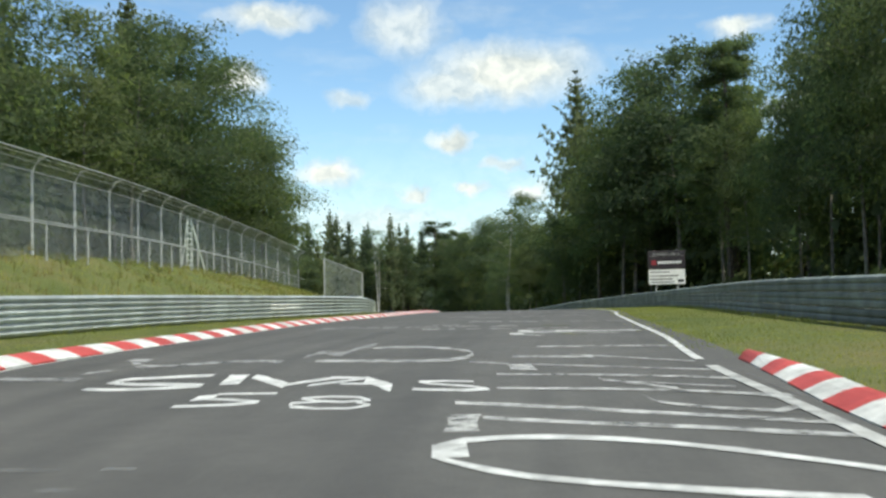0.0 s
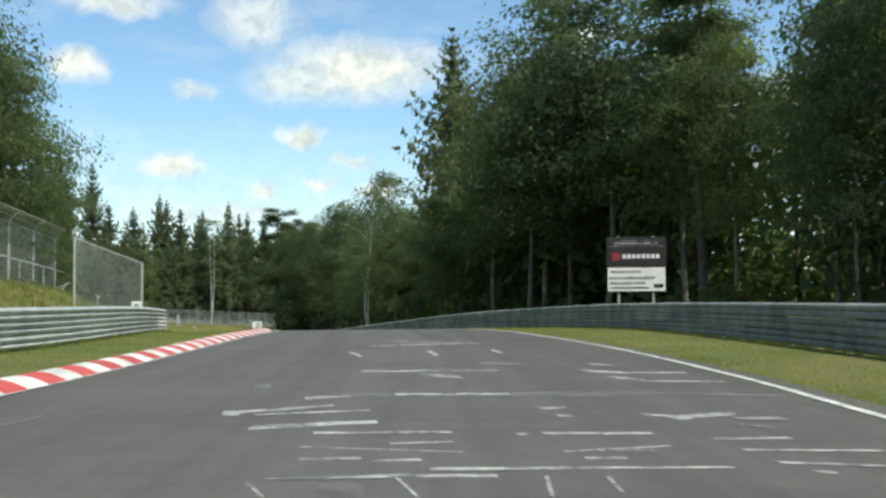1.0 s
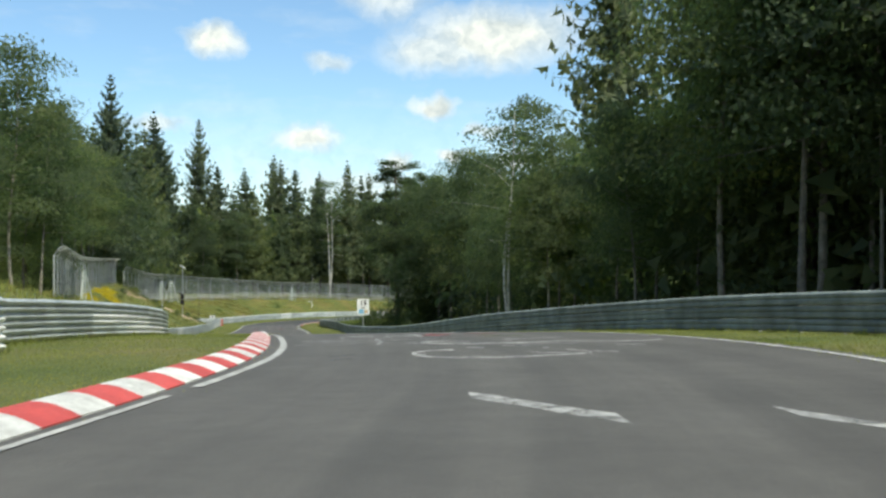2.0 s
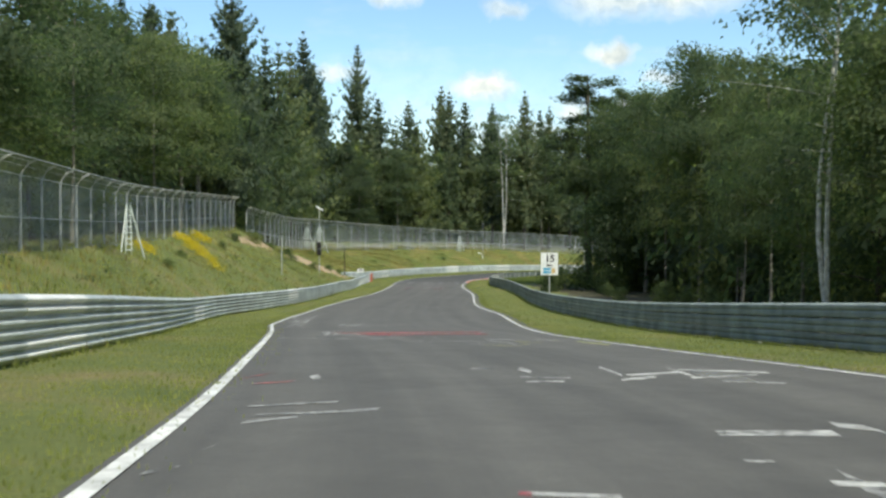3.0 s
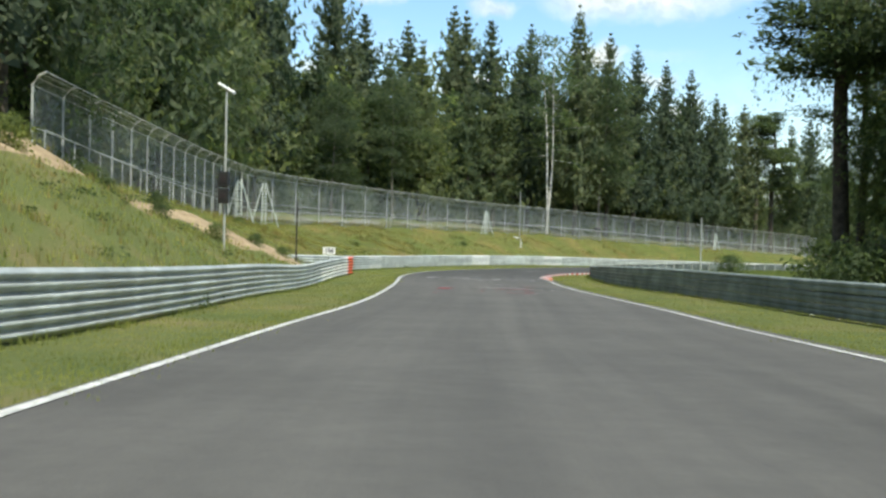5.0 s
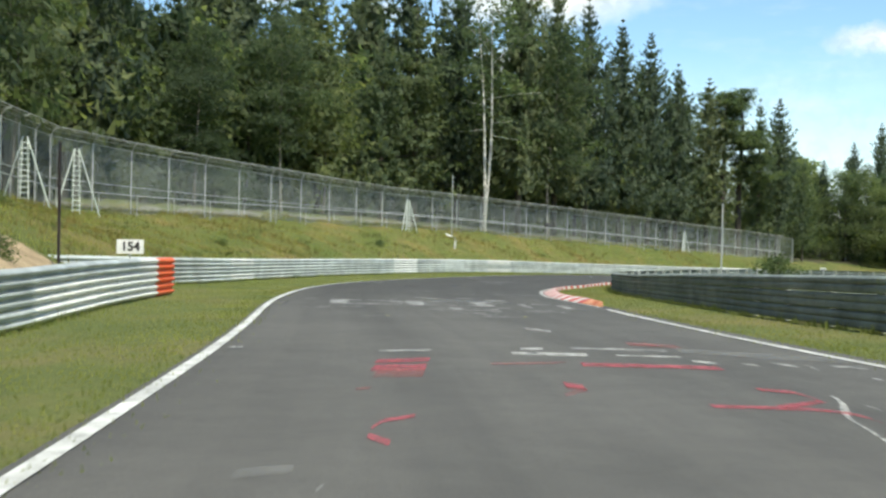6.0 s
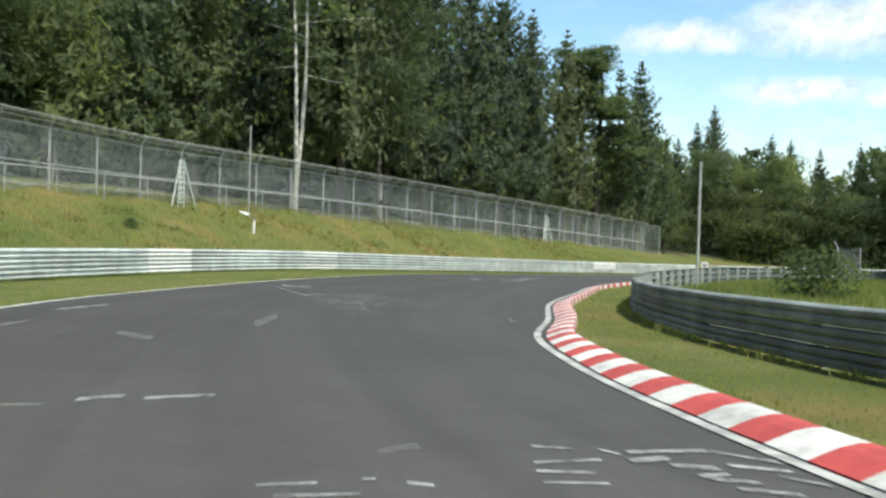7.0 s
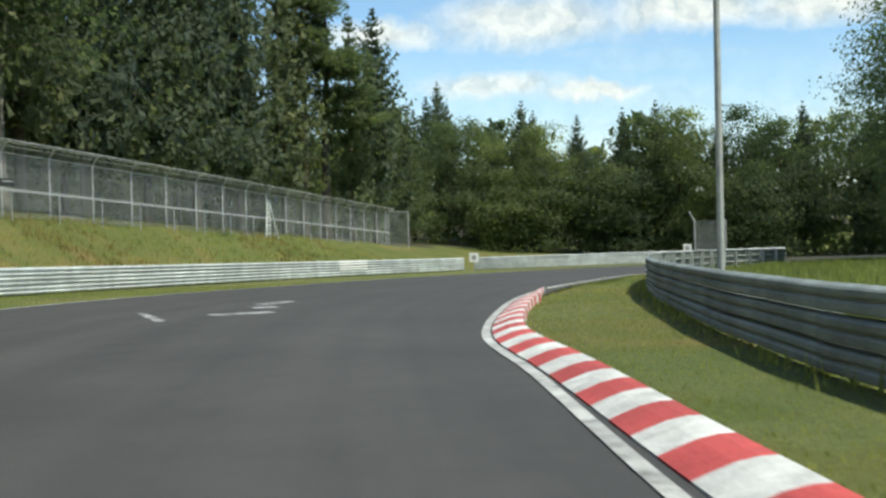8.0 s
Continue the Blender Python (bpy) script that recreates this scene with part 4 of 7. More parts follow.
# single trees that stand out: kind, place, height, width
for kind, x, y, tall, wide in (("spruce", 22.3, 166, 39.5, 1.12), ("pine", 23.5, 88, 21, 1.0), ("pine", 26, 96, 24, 1.0), ("slim", 21.5, 100, 25, 1.2), ("slim", 19.5, 108, 25, 1.1), ("beech_fine", 18.0, 106, 19, 0.9), ("beech", 22.5, 118, 25, 0.9), ("beech_fine", 17, 113, 20, 0.85), ("slim", 24, 92, 20, 1.2),
                               ("beech", 20.5, 112, 20, 0.9), ("slim", 27, 80, 19, 1.1), ("slim", 12.5, 135, 13.5, 1.0), ("slim", 15, 128, 13, 1.0), ("birch", 11, 195, 22, 1.0), ("beech", 13, 192, 20, 1.0),
                               ("pine", 1.5, 217, 23, 1.35), ("beech_fine", 7.5, 221, 12, 1.0), ("beech", 11, 223, 13, 1.0), ("beech_fine", 4.5, 220, 9, 1.1), ("pine", 5.5, 211, 20, 1.0), ("pine", 3.5, 222, 19, 1.0), ("spruce", -33.6, 204, 27.5, 0.9), ("spruce", -36.5, 214, 25, 0.9), ("spruce", -42, 308, 36, 0.8),
                               ("spruce", -10.3, 309, 30, 0.9), ("spruce", -16.5, 311, 27, 0.95), ("slim", -18, 129, 12, 1.0), ("slim", -15, 116, 12, 1.0), ("larch", -41.5, 250, 29, 1.0), ("larch", -43, 262, 31, 1.0), ("larch", -40.5, 240, 28, 1.0), ("larch", -41, 230, 27, 1.0), ("spruce", -44, 274, 34, 1.0),
                               ("slim", -20.5, 141, 12.5, 1.0), ("pine", 21.5, 350, 23, 1.5), ("larch", 25, 353, 22, 0.9), ("pine", 18.5, 347, 22, 1.4), ("larch", 32.5, 357.5, 15, 0.8), ("spruce", 28.5, 356, 23, 1.1), ("spruce", 16, 344, 23, 1.1), ("spruce", 11, 339, 23.5, 1.0), ("spruce", 6.5, 333, 26, 0.95), ("spruce", 2.5, 329, 26.5, 0.95), ("spruce", -2, 324, 27.5, 0.95), ("spruce", -6, 318, 28, 0.95), ("slim", -7, 312, 22, 1.0), ("beech_fine", -16.5, 84, 17, 0.9), ("beech_fine", -14.6, 94, 14, 0.9), ("beech_fine", -15.5, 72, 16, 0.9), ("slim", 21.5, 108, 19, 1.0), ("spruce", 78, 453, 22, 1.0),
                               ("spruce", 66, 393, 17, 1.0), ("spruce", 58, 412, 18, 1.0), ("birch", 9.7, 137, 16, 1.1), ("slim", 24, 62, 20, 0.9),
                               ("beech_fine", 27.5, 288.5, 11.5, 1.0), ("beech_fine", 32, 291, 13.5, 1.0), ("beech", 31, 284, 14, 1.0), ("beech", 37, 296, 13.5, 1.0)):
    own = {"larch": 23, "beech": 15, "beech_fine": 15, "slim": 17, "spruce": 27, "pine": 19, "birch": 19}[kind]
    plant(kind, x, y, tall / own, None, None, wide)
plant("birch", -13.9, 303, 26 / 19, 39, 0)
plant("bush", 2.8, 261.5, 0.55, None, None, 1.4)
for x, y, s_ in ((-13.5, 18, 0.9), (-15.0, 22, 1.1), (-12.5, 27, 0.7), (6.5, 233, 0.7), (9, 244, 0.8), (12, 252, 0.7)):
    plant("bush", x, y, s_)
for x, y, s_ in ((-25.4, 176, 0.3), (-27.6, 186, 0.35), (-28.6, 195, 0.55), (-29.5, 203, 0.45), (-28.2, 207, 0.36), (-27.0, 211, 0.42), (-26.6, 216, 0.34), (-29.8, 211, 0.4),
                 (-26.5, 221, 0.3), (-34.5, 240, 0.3), (-30, 262, 0.28), (-22, 280, 0.26), (-27.5, 200, 0.28), (-22.0, 158, 0.24), (-20.5, 152, 0.26)):
    plant("bush", x, y, s_ * 0.6, None, None, 1.3, "low green shrub growing on the grass bank")
# left: behind the first fence, behind the high bank, and round the far bend
belt([p for p in FX if -20 < p[1] <= 109], 14, 5.0, [["beech", "beech", "slim"], ["beech"], ["beech", "spruce"]], 0.72, 0.90, 1, 1, 4.5)
belt([p for p in FX if 124 <= p[1] < 160], 10, 5.0, [["beech", "beech", "beech_fine"], ["beech"], ["beech"]], 0.50, 0.62, 1, 2, 4.5, 0.03)
belt([(-24, 158), (-27, 174), (-28.5, 182)], 14, 5.5, [["beech", "beech", "slim"], ["beech"], ["beech", "spruce"]], 0.72, 0.86, 1, 22, 4.5)
belt([p for p in FX if 174 <= p[1] < 217], 16, 5.5, [["beech", "beech_fine", "slim"], ["beech"], ["beech"]], 0.94, 1.06, 1, 12, 4.5, 0.0)
belt([p for p in FX if 202 <= p[1] < 260], 20, 5.5, [["beech", "larch", "larch", "spruce", "slim"], ["beech", "spruce", "larch"], ["spruce", "beech"], ["spruce"]], 0.84, 1.06, 1, 32, 4.5)
belt([p for p in FX if 255 < p[1] and p[0] < -15], 20, 5.5, [["spruce", "larch", "larch", "slim"], ["beech", "larch", "beech"], ["spruce", "beech"], ["spruce", "beech"]], 0.74, 1.06, 1, 3, 10.0)
belt([p for p in FX if 288 < p[1] and p[0] < 14], 18, 5.5, [["larch", "larch", "slim", "beech"], ["spruce", "beech", "larch"], ["beech", "spruce"]], 0.78, 1.05, 1, 23, 10.0)
belt([p for p in FX if 318 < p[1] and p[0] < 34], 14, 5.5, [["larch", "larch", "slim", "spruce"], ["spruce", "beech"]], 0.66, 0.86, 1, 13, 9.0)
belt([p for p in FX if 255 < p[1] and p[0] < 30], 1, 5.0, [["bush", "bush", "edge"]], 0.4, 0.7, 1, 27, 12.0)
belt([p for p in FX if 255 < p[1] and p[0] < 34], 14, 5.0, [["beech_back"], ["beech_back", "spruce_back"], ["beech_back"]], 0.85, 1.15, 1, 77, 18.0, 0.0, 1.1, 0.05)
# right: a wood set back behind the rail
belt([p for p in RX if 20 < p[1] < 120], 10, 5.0, [["slim", "beech_fine", "beech_fine"], ["slim", "beech"], ["beech"]], 0.86, 1.34, -1, 4, 11.0, 0.05, 0.68, 0.2)
belt([p for p in RX if 110 < p[1] < 162], 10, 5.0, [["beech_fine", "slim", "beech"], ["beech"], ["beech"]], 0.62, 0.92, -1, 5, 9.5, 0.0, 0.85, 0.2)
belt([p for p in RX if 154 < p[1] < 215], 10, 5.0, [["beech_fine", "slim", "beech"], ["beech"], ["beech"]], 0.95, 1.25, -1, 16, 14.0, 0.0, 0.8, 0.2)
belt([p for p in RX if 20 < p[1] < 215], 1, 4.0, [["bush"]], 0.3, 0.8, -1, 15, 8.5, 0.0, 0.9, 0.6)
belt([p for p in RX if -20 < p[1] < 200], 8, 6.0, [["thicket"]], 0.8, 1.2, -1, 55, 27.0, 0.0, 1.1, 0.05)
belt([(-0.5, 199), (1.5, 206), (5, 213), (12, 219), (22, 222), (32, 226)], 6, 4.5, [["edge", "bush"], ["thicket"], ["thicket"]], 0.6, 0.95, -1, 56, 4.0, 0.0, 0.9, 0.05)
for x, y, s_ in ((-2.2, 200, 0.6), (-1.6, 206, 0.75), (0.6, 210, 0.7), (2.5, 214, 0.8), (6, 217, 0.9)):
    plant("bush", x, y, s_)
belt([p for p in FX if 120 < p[1] and p[0] < 30], 6, 6.0, [["thicket"]], 0.8, 1.2, 1, 57, 25.0, 0.0, 1.1, 0.05)
EAST = [(20, 380), (44, 368), (66, 346), (72, 320), (64, 292), (52, 268), (44, 244), (38, 222)]
belt(EAST, 14, 5.5, [["beech"], ["beech"], ["beech"]], 0.74, 1.12, 1, 6, 2.5, 0.0)
belt(EAST[:4], 1, 6.0, [["spruce"]], 0.50, 0.66, 1, 46, 7.0, 0.0)
belt(EAST, 1, 4.5, [["edge", "edge", "bush"]], 0.85, 1.15, 1, 36, 0.0, 0.0)
belt([p for p in FX if 124 <= p[1] and p[0] < 40], 1, 6.0, [["bush"]], 0.5, 0.9, 1, 17, 14.0)
for kind, obs_ in kinds.items():
    for k, ob in enumerate(obs_):
        if (kind, k) not in used:
            for o in list(ob.children_recursive) + [ob]:
                bpy.data.objects.remove(o)


# ---------------------------------------------------------------- writing and paint on the road
PAINTS = {}


def brush(pts, width, mat, along=False):
    """A stroke of a broad flat brush: its width lies along the road, or across it for strokes that run along."""
    p = np.array(pts, float)
    p = smooth_line(pts, 0.3) if len(p) > 2 else resample(p, max(2, int(np.linalg.norm(p[1] - p[0]) / 0.4) + 1))
    r = random.Random(int(abs(p[0, 0]) * 100 + abs(p[0, 1]) * 10))
    lift, v = 0.004 + 0.0006 * (len(PAINTS) % 7) + CROWN, []
    for q in p:
        w = width / 2 * r.uniform(0.82, 1.12)
        slip = r.uniform(-0.06, 0.06) * width
        for sgn in (-1, 1):
            x, y = (q[0] + sgn * w, q[1]) if along else (q[0], q[1] + sgn * w + slip)
            v.append((x, y, float(zg(y)) + lift))
    PAINTS[len(PAINTS)] = (v, [(2 * k, 2 * k + 1, 2 * k + 3, 2 * k + 2) for k in range(len(p) - 1)], mat)


# the white word and number, stroke by stroke
brush([(-2.54, 13.34), (-3.08, 13.19), (-3.48, 13.08), (-3.57, 12.75)], 0.39, PAINT_WHITE)
brush([(-3.57, 12.75), (-3.30, 12.42), (-2.88, 12.31), (-2.43, 12.07)], 0.34, PAINT_WHITE)
brush([(-2.41, 12.00), (-2.55, 11.92), (-2.96, 11.78), (-3.35, 11.82), (-3.62, 11.94)], 0.28, PAINT_WHITE)
brush([(-2.23, 13.33), (-2.14, 12.06)], 0.23, PAINT_WHITE, True)
brush([(-2.02, 13.04), (-1.74, 12.41), (-1.51, 11.84)], 0.55, PAINT_WHITE)
brush([(-1.51, 11.84), (-1.35, 12.17), (-1.02, 12.62)], 0.30, PAINT_WHITE)
brush([(-1.27, 11.72), (-0.98, 12.08), (-0.70, 12.40)], 0.23, PAINT_WHITE)
brush([(-0.95, 11.88), (-0.61, 11.79)], 0.19, PAINT_WHITE)
brush([(-1.12, 12.65), (-0.67, 12.46)], 0.28, PAINT_WHITE)
brush([(-0.71, 12.33), (-0.54, 11.77), (-0.40, 11.27)], 0.74, PAINT_WHITE)
brush([(0.43, 11.77), (0.01, 11.95), (-0.13, 11.86)], 0.22, PAINT_WHITE)
brush([(-0.13, 11.86), (0.01, 11.58), (0.39, 11.25), (0.53, 10.99)], 0.22, PAINT_WHITE)
brush([(0.55, 10.93), (0.41, 10.86), (-0.19, 11.11)], 0.23, PAINT_WHITE)
brush([(-1.49, 11.00), (-2.07, 11.08)], 0.19, PAINT_WHITE)
brush([(-2.23, 10.72), (-2.05, 10.92)], 0.42, PAINT_WHITE)
brush([(-2.19, 10.71), (-1.79, 10.52), (-1.58, 10.34)], 0.19, PAINT_WHITE)
brush([(-1.56, 10.29), (-1.68, 10.18), (-1.97, 10.11), (-2.29, 10.10)], 0.22, PAINT_WHITE)
brush([(-0.94, 10.62), (-1.15, 10.62), (-1.20, 10.49), (-1.04, 10.27), (-0.72, 10.11), (-0.55, 10.21), (-0.59, 10.40), (-0.76, 10.58), (-0.94, 10.62)], 0.18, PAINT_WHITE)
brush([(-0.98, 10.21), (-1.23, 10.17), (-1.29, 10.02), (-1.13, 9.77), (-0.83, 9.63), (-0.57, 9.70), (-0.54, 9.90), (-0.67, 10.10)], 0.18, PAINT_WHITE)
brush([(-1.79, 16.20), (-1.64, 17.20), (-1.30, 16.65), (-1.15, 18.22), (-0.92, 18.99)], 0.96, PAINT_WORN)

# worn words and scrawls along the road, stroke by stroke
brush([(-1.54, 15.30), (-0.47, 14.94), (0.27, 14.89), (0.59, 15.93), (0.48, 17.05), (-0.20, 18.14), (-0.92, 18.12)], 0.51, PAINT_CHALK)
brush([(-4.19, 16.22), (-3.71, 14.99), (-2.66, 15.69), (-2.00, 15.35)], 0.47, PAINT_WORN)
brush([(-5.09, 13.51), (-4.05, 13.16)], 0.43, PAINT_WORN)
brush([(-4.26, 14.07), (-4.01, 14.43)], 0.39, PAINT_WORN)
brush([(-4.35, 16.51), (-3.97, 16.14)], 0.67, PAINT_WORN)
brush([(1.63, 17.49), (3.52, 16.97)], 0.30, PAINT_CHALK)
brush([(1.08, 15.27), (2.12, 14.89)], 0.33, PAINT_CHALK)
brush([(1.89, 15.44), (3.18, 13.71)], 0.20, PAINT_CHALK)
brush([(0.92, 13.54), (1.21, 13.45)], 0.84, PAINT_CHALK)
brush([(1.15, 13.91), (3.19, 12.45)], 0.16, PAINT_CHALK)
brush([(0.72, 12.57), (2.18, 12.02), (3.05, 11.46)], 0.20, PAINT_CHALK)
brush([(1.72, 11.69), (2.30, 10.62)], 0.22, PAINT_CHALK)
brush([(1.90, 11.39), (2.83, 10.65)], 0.11, PAINT_CHALK)
brush([(0.63, 11.02), (1.92, 10.60), (3.11, 9.84)], 0.20, PAINT_CHALK)
brush([(1.88, 10.17), (1.90, 9.59), (2.19, 9.13), (2.69, 8.80), (2.92, 9.13), (2.88, 9.90), (2.25, 10.42)], 0.21, PAINT_CHALK)
brush([(0.20, 9.91), (1.09, 9.35), (2.04, 8.69), (2.85, 8.11)], 0.23, PAINT_CHALK)
brush([(0.25, 9.04), (0.20, 8.07)], 0.25, PAINT_CHALK, True)
brush([(0.39, 8.84), (0.98, 8.46), (1.92, 7.99), (2.82, 7.45)], 0.23, PAINT_CHALK)
brush([(0.03, 7.42), (0.22, 7.69), (0.54, 7.76), (0.85, 7.71), (1.26, 7.54), (1.65, 7.21), (2.03, 6.82), (2.33, 6.43), (2.64, 6.02)], 0.24, PAINT_WHITE)
brush([(-0.01, 7.22), (0.10, 7.25), (0.22, 7.28)], 0.59, PAINT_WHITE)
brush([(0.01, 7.02), (0.19, 6.67), (0.42, 6.38), (0.68, 6.18), (0.99, 5.97), (1.32, 5.81), (1.67, 5.65), (2.10, 5.48)], 0.20, PAINT_WHITE)
brush([(-2.60, 6.91), (-2.21, 6.85)], 0.13, PAINT_FAINT)
brush([(-2.17, 6.24), (-1.95, 6.24)], 0.14, PAINT_FAINT)
brush([(-1.98, 6.88), (-1.77, 6.84)], 0.10, PAINT_FAINT)
brush([(0.48, 14.61), (0.95, 13.98)], 0.29, PAINT_WORN)
brush([(3.35, 12.79), (3.20, 9.82)], 0.57, PAINT_FAINT)
brush([(1.10, 32.39), (2.00, 31.97)], 0.70, PAINT_CHALK)
brush([(2.19, 31.61), (2.93, 30.90)], 0.47, PAINT_CHALK)
brush([(3.10, 31.45), (3.33, 30.96)], 0.47, PAINT_CHALK)
brush([(3.60, 30.71), (4.44, 30.21)], 0.33, PAINT_CHALK)
brush([(4.73, 30.81), (4.82, 30.27)], 0.70, PAINT_CHALK)
brush([(4.82, 30.27), (5.13, 29.67)], 0.42, PAINT_CHALK)
brush([(-2.82, 28.43), (-2.10, 27.97)], 0.51, PAINT_WORN)
brush([(-2.76, 28.90), (-2.45, 29.01)], 0.41, PAINT_WORN)
brush([(-2.25, 28.94), (-1.82, 28.93)], 0.57, PAINT_WORN)
brush([(-1.77, 27.98), (-1.26, 28.14)], 0.49, PAINT_WORN)
brush([(-1.59, 28.84), (-1.28, 29.03)], 0.57, PAINT_WORN)
brush([(-1.15, 27.83), (-0.82, 27.98)], 0.35, PAINT_WORN)
brush([(-1.21, 29.09), (-0.84, 28.41)], 0.39, PAINT_WORN)
brush([(-0.61, 28.18), (-0.23, 28.18)], 0.36, PAINT_CHALK)
brush([(-0.16, 28.23), (0.19, 28.25)], 0.37, PAINT_CHALK)
brush([(0.08, 29.43), (0.21, 29.20)], 0.35, PAINT_CHALK)
brush([(0.42, 28.86), (0.51, 27.84)], 0.08, PAINT_CHALK, True)
brush([(0.33, 29.50), (0.74, 29.25)], 0.53, PAINT_CHALK)
brush([(0.61, 27.66), (0.96, 28.10), (1.16, 27.53)], 0.41, PAINT_CHALK)
brush([(1.44, 27.29), (1.66, 27.48), (2.00, 27.64), (2.10, 26.98)], 0.46, PAINT_CHALK)
brush([(2.61, 26.93), (3.26, 26.63)], 0.31, PAINT_YELLOW_FAINT)
brush([(-0.19, 26.53), (0.21, 26.56)], 0.33, PAINT_CHALK)
brush([(-0.08, 26.02), (0.21, 25.88)], 0.25, PAINT_CHALK)
brush([(-0.21, 25.91), (-0.05, 26.54)], 0.09, PAINT_CHALK, True)
brush([(0.40, 25.72), (0.58, 26.27)], 0.10, PAINT_CHALK, True)
brush([(0.82, 25.82), (1.13, 25.67)], 0.24, PAINT_CHALK)
brush([(1.31, 25.61), (2.00, 25.19)], 0.18, PAINT_CHALK)
brush([(1.41, 25.78), (1.80, 25.55)], 0.15, PAINT_CHALK)
brush([(2.14, 25.15), (2.48, 25.13)], 0.36, PAINT_CHALK)
brush([(2.60, 25.00), (2.98, 24.78)], 0.26, PAINT_CHALK)
brush([(2.81, 25.17), (3.07, 25.08)], 0.18, PAINT_CHALK)
brush([(3.17, 24.81), (3.49, 24.89), (3.74, 24.54), (3.31, 24.41), (3.15, 24.73)], 0.13, PAINT_CHALK)
brush([(1.93, 24.24), (2.31, 24.01), (2.90, 23.69), (3.67, 23.32), (4.05, 23.17)], 0.19, PAINT_WHITE)
brush([(1.85, 23.90), (1.96, 23.83), (2.10, 23.75)], 0.66, PAINT_WHITE)
brush([(1.81, 23.67), (1.92, 23.37), (2.12, 23.16), (2.39, 23.08), (2.65, 23.10)], 0.28, PAINT_WHITE)
brush([(2.59, 23.43), (2.77, 23.32), (2.98, 23.45)], 0.53, PAINT_WHITE)
brush([(2.65, 23.16), (2.82, 23.14)], 0.40, PAINT_WHITE)
brush([(2.98, 23.45), (3.10, 23.15), (3.37, 22.86), (3.64, 22.64), (4.06, 22.63)], 0.27, PAINT_WHITE)
brush([(4.05, 23.17), (4.10, 22.89), (4.20, 22.80)], 0.43, PAINT_WHITE)
brush([(1.56, 22.47), (1.70, 22.66), (1.95, 22.70), (2.34, 22.67), (2.82, 22.54), (3.17, 22.25), (3.62, 21.84)], 0.20, PAINT_WHITE)
brush([(1.56, 22.47), (1.68, 22.41), (1.83, 22.35)], 0.55, PAINT_WHITE)
brush([(1.55, 22.38), (1.63, 22.08), (1.74, 21.81), (1.91, 21.55), (2.12, 21.36)], 0.27, PAINT_WHITE)
brush([(2.44, 21.97), (2.63, 21.88), (2.74, 21.78)], 0.32, PAINT_YELLOW_FAINT)
brush([(2.67, 21.84), (2.70, 21.75)], 0.74, PAINT_YELLOW)
brush([(2.64, 21.56), (2.78, 21.56), (2.95, 21.64)], 0.15, PAINT_YELLOW_FAINT)
brush([(-1.29, 24.08), (-0.77, 24.61)], 0.28, PAINT_FAINT)
brush([(3.81, 74.28), (4.93, 72.23)], 0.70, PAINT_WORN)
brush([(6.34, 72.60), (6.97, 71.08)], 0.70, PAINT_WORN)
brush([(8.32, 74.14), (9.64, 71.87)], 0.70, PAINT_WORN)
brush([(2.55, 54.89), (2.64, 52.87)], 0.12, PAINT_CHALK, True)
brush([(4.29, 55.23), (4.14, 52.92)], 0.11, PAINT_CHALK, True)
brush([(5.71, 55.10), (5.59, 53.50)], 0.11, PAINT_CHALK, True)
brush([(3.31, 58.10), (5.73, 59.23)], 0.70, PAINT_WORN)
brush([(4.07, 61.54), (6.15, 59.09)], 0.70, PAINT_WORN)
brush([(4.52, 50.12), (5.12, 49.60)], 0.35, PAINT_WORN)
brush([(2.29, 48.26), (4.42, 48.02)], 0.42, PAINT_WORN)
brush([(3.10, 47.24), (3.60, 46.61)], 0.70, PAINT_WORN)
brush([(6.25, 49.31), (6.52, 48.90)], 0.70, PAINT_WORN)
brush([(5.71, 47.55), (6.18, 46.88)], 0.70, PAINT_CHALK)
brush([(5.68, 46.11), (5.97, 45.46)], 0.70, PAINT_WORN)
brush([(6.14, 47.03), (7.08, 46.79)], 0.26, PAINT_CHALK)
brush([(5.87, 45.27), (6.89, 44.92)], 0.21, PAINT_CHALK)
brush([(1.29, 43.50), (1.82, 43.70)], 0.30, PAINT_WORN)
brush([(1.70, 43.88), (5.49, 43.20)], 0.55, PAINT_FAINT)
brush([(2.36, 43.81), (3.68, 43.60)], 0.24, PAINT_WORN)
brush([(5.58, 43.26), (6.75, 42.61)], 0.47, PAINT_FAINT)
brush([(0.43, 41.98), (1.57, 42.60)], 0.24, PAINT_WORN)
brush([(0.43, 41.98), (0.60, 41.95)], 0.46, PAINT_WORN)
brush([(0.75, 41.75), (1.91, 41.97)], 0.11, PAINT_CHALK)
brush([(0.72, 40.57), (1.53, 40.82)], 0.32, PAINT_WORN)
brush([(1.32, 40.77), (1.88, 40.84)], 0.24, PAINT_CHALK)
brush([(1.27, 40.08), (2.43, 39.93)], 0.12, PAINT_CHALK)
brush([(1.84, 39.25), (2.34, 39.29)], 0.07, PAINT_CHALK)
brush([(1.14, 39.22), (2.33, 38.70)], 0.06, PAINT_CHALK)
brush([(1.12, 38.54), (1.56, 38.51)], 0.11, PAINT_WORN)
brush([(1.63, 38.36), (1.97, 38.35)], 0.11, PAINT_WORN)
brush([(3.17, 39.70), (4.06, 39.52)], 0.16, PAINT_CHALK)
brush([(2.94, 39.67), (3.03, 39.65)], 0.16, PAINT_WORN)
brush([(3.62, 41.73), (3.92, 41.85)], 0.24, PAINT_WORN)
brush([(3.62, 41.04), (3.78, 41.01)], 0.21, PAINT_WORN)
brush([(3.07, 38.58), (3.95, 38.74)], 0.06, PAINT_CHALK)
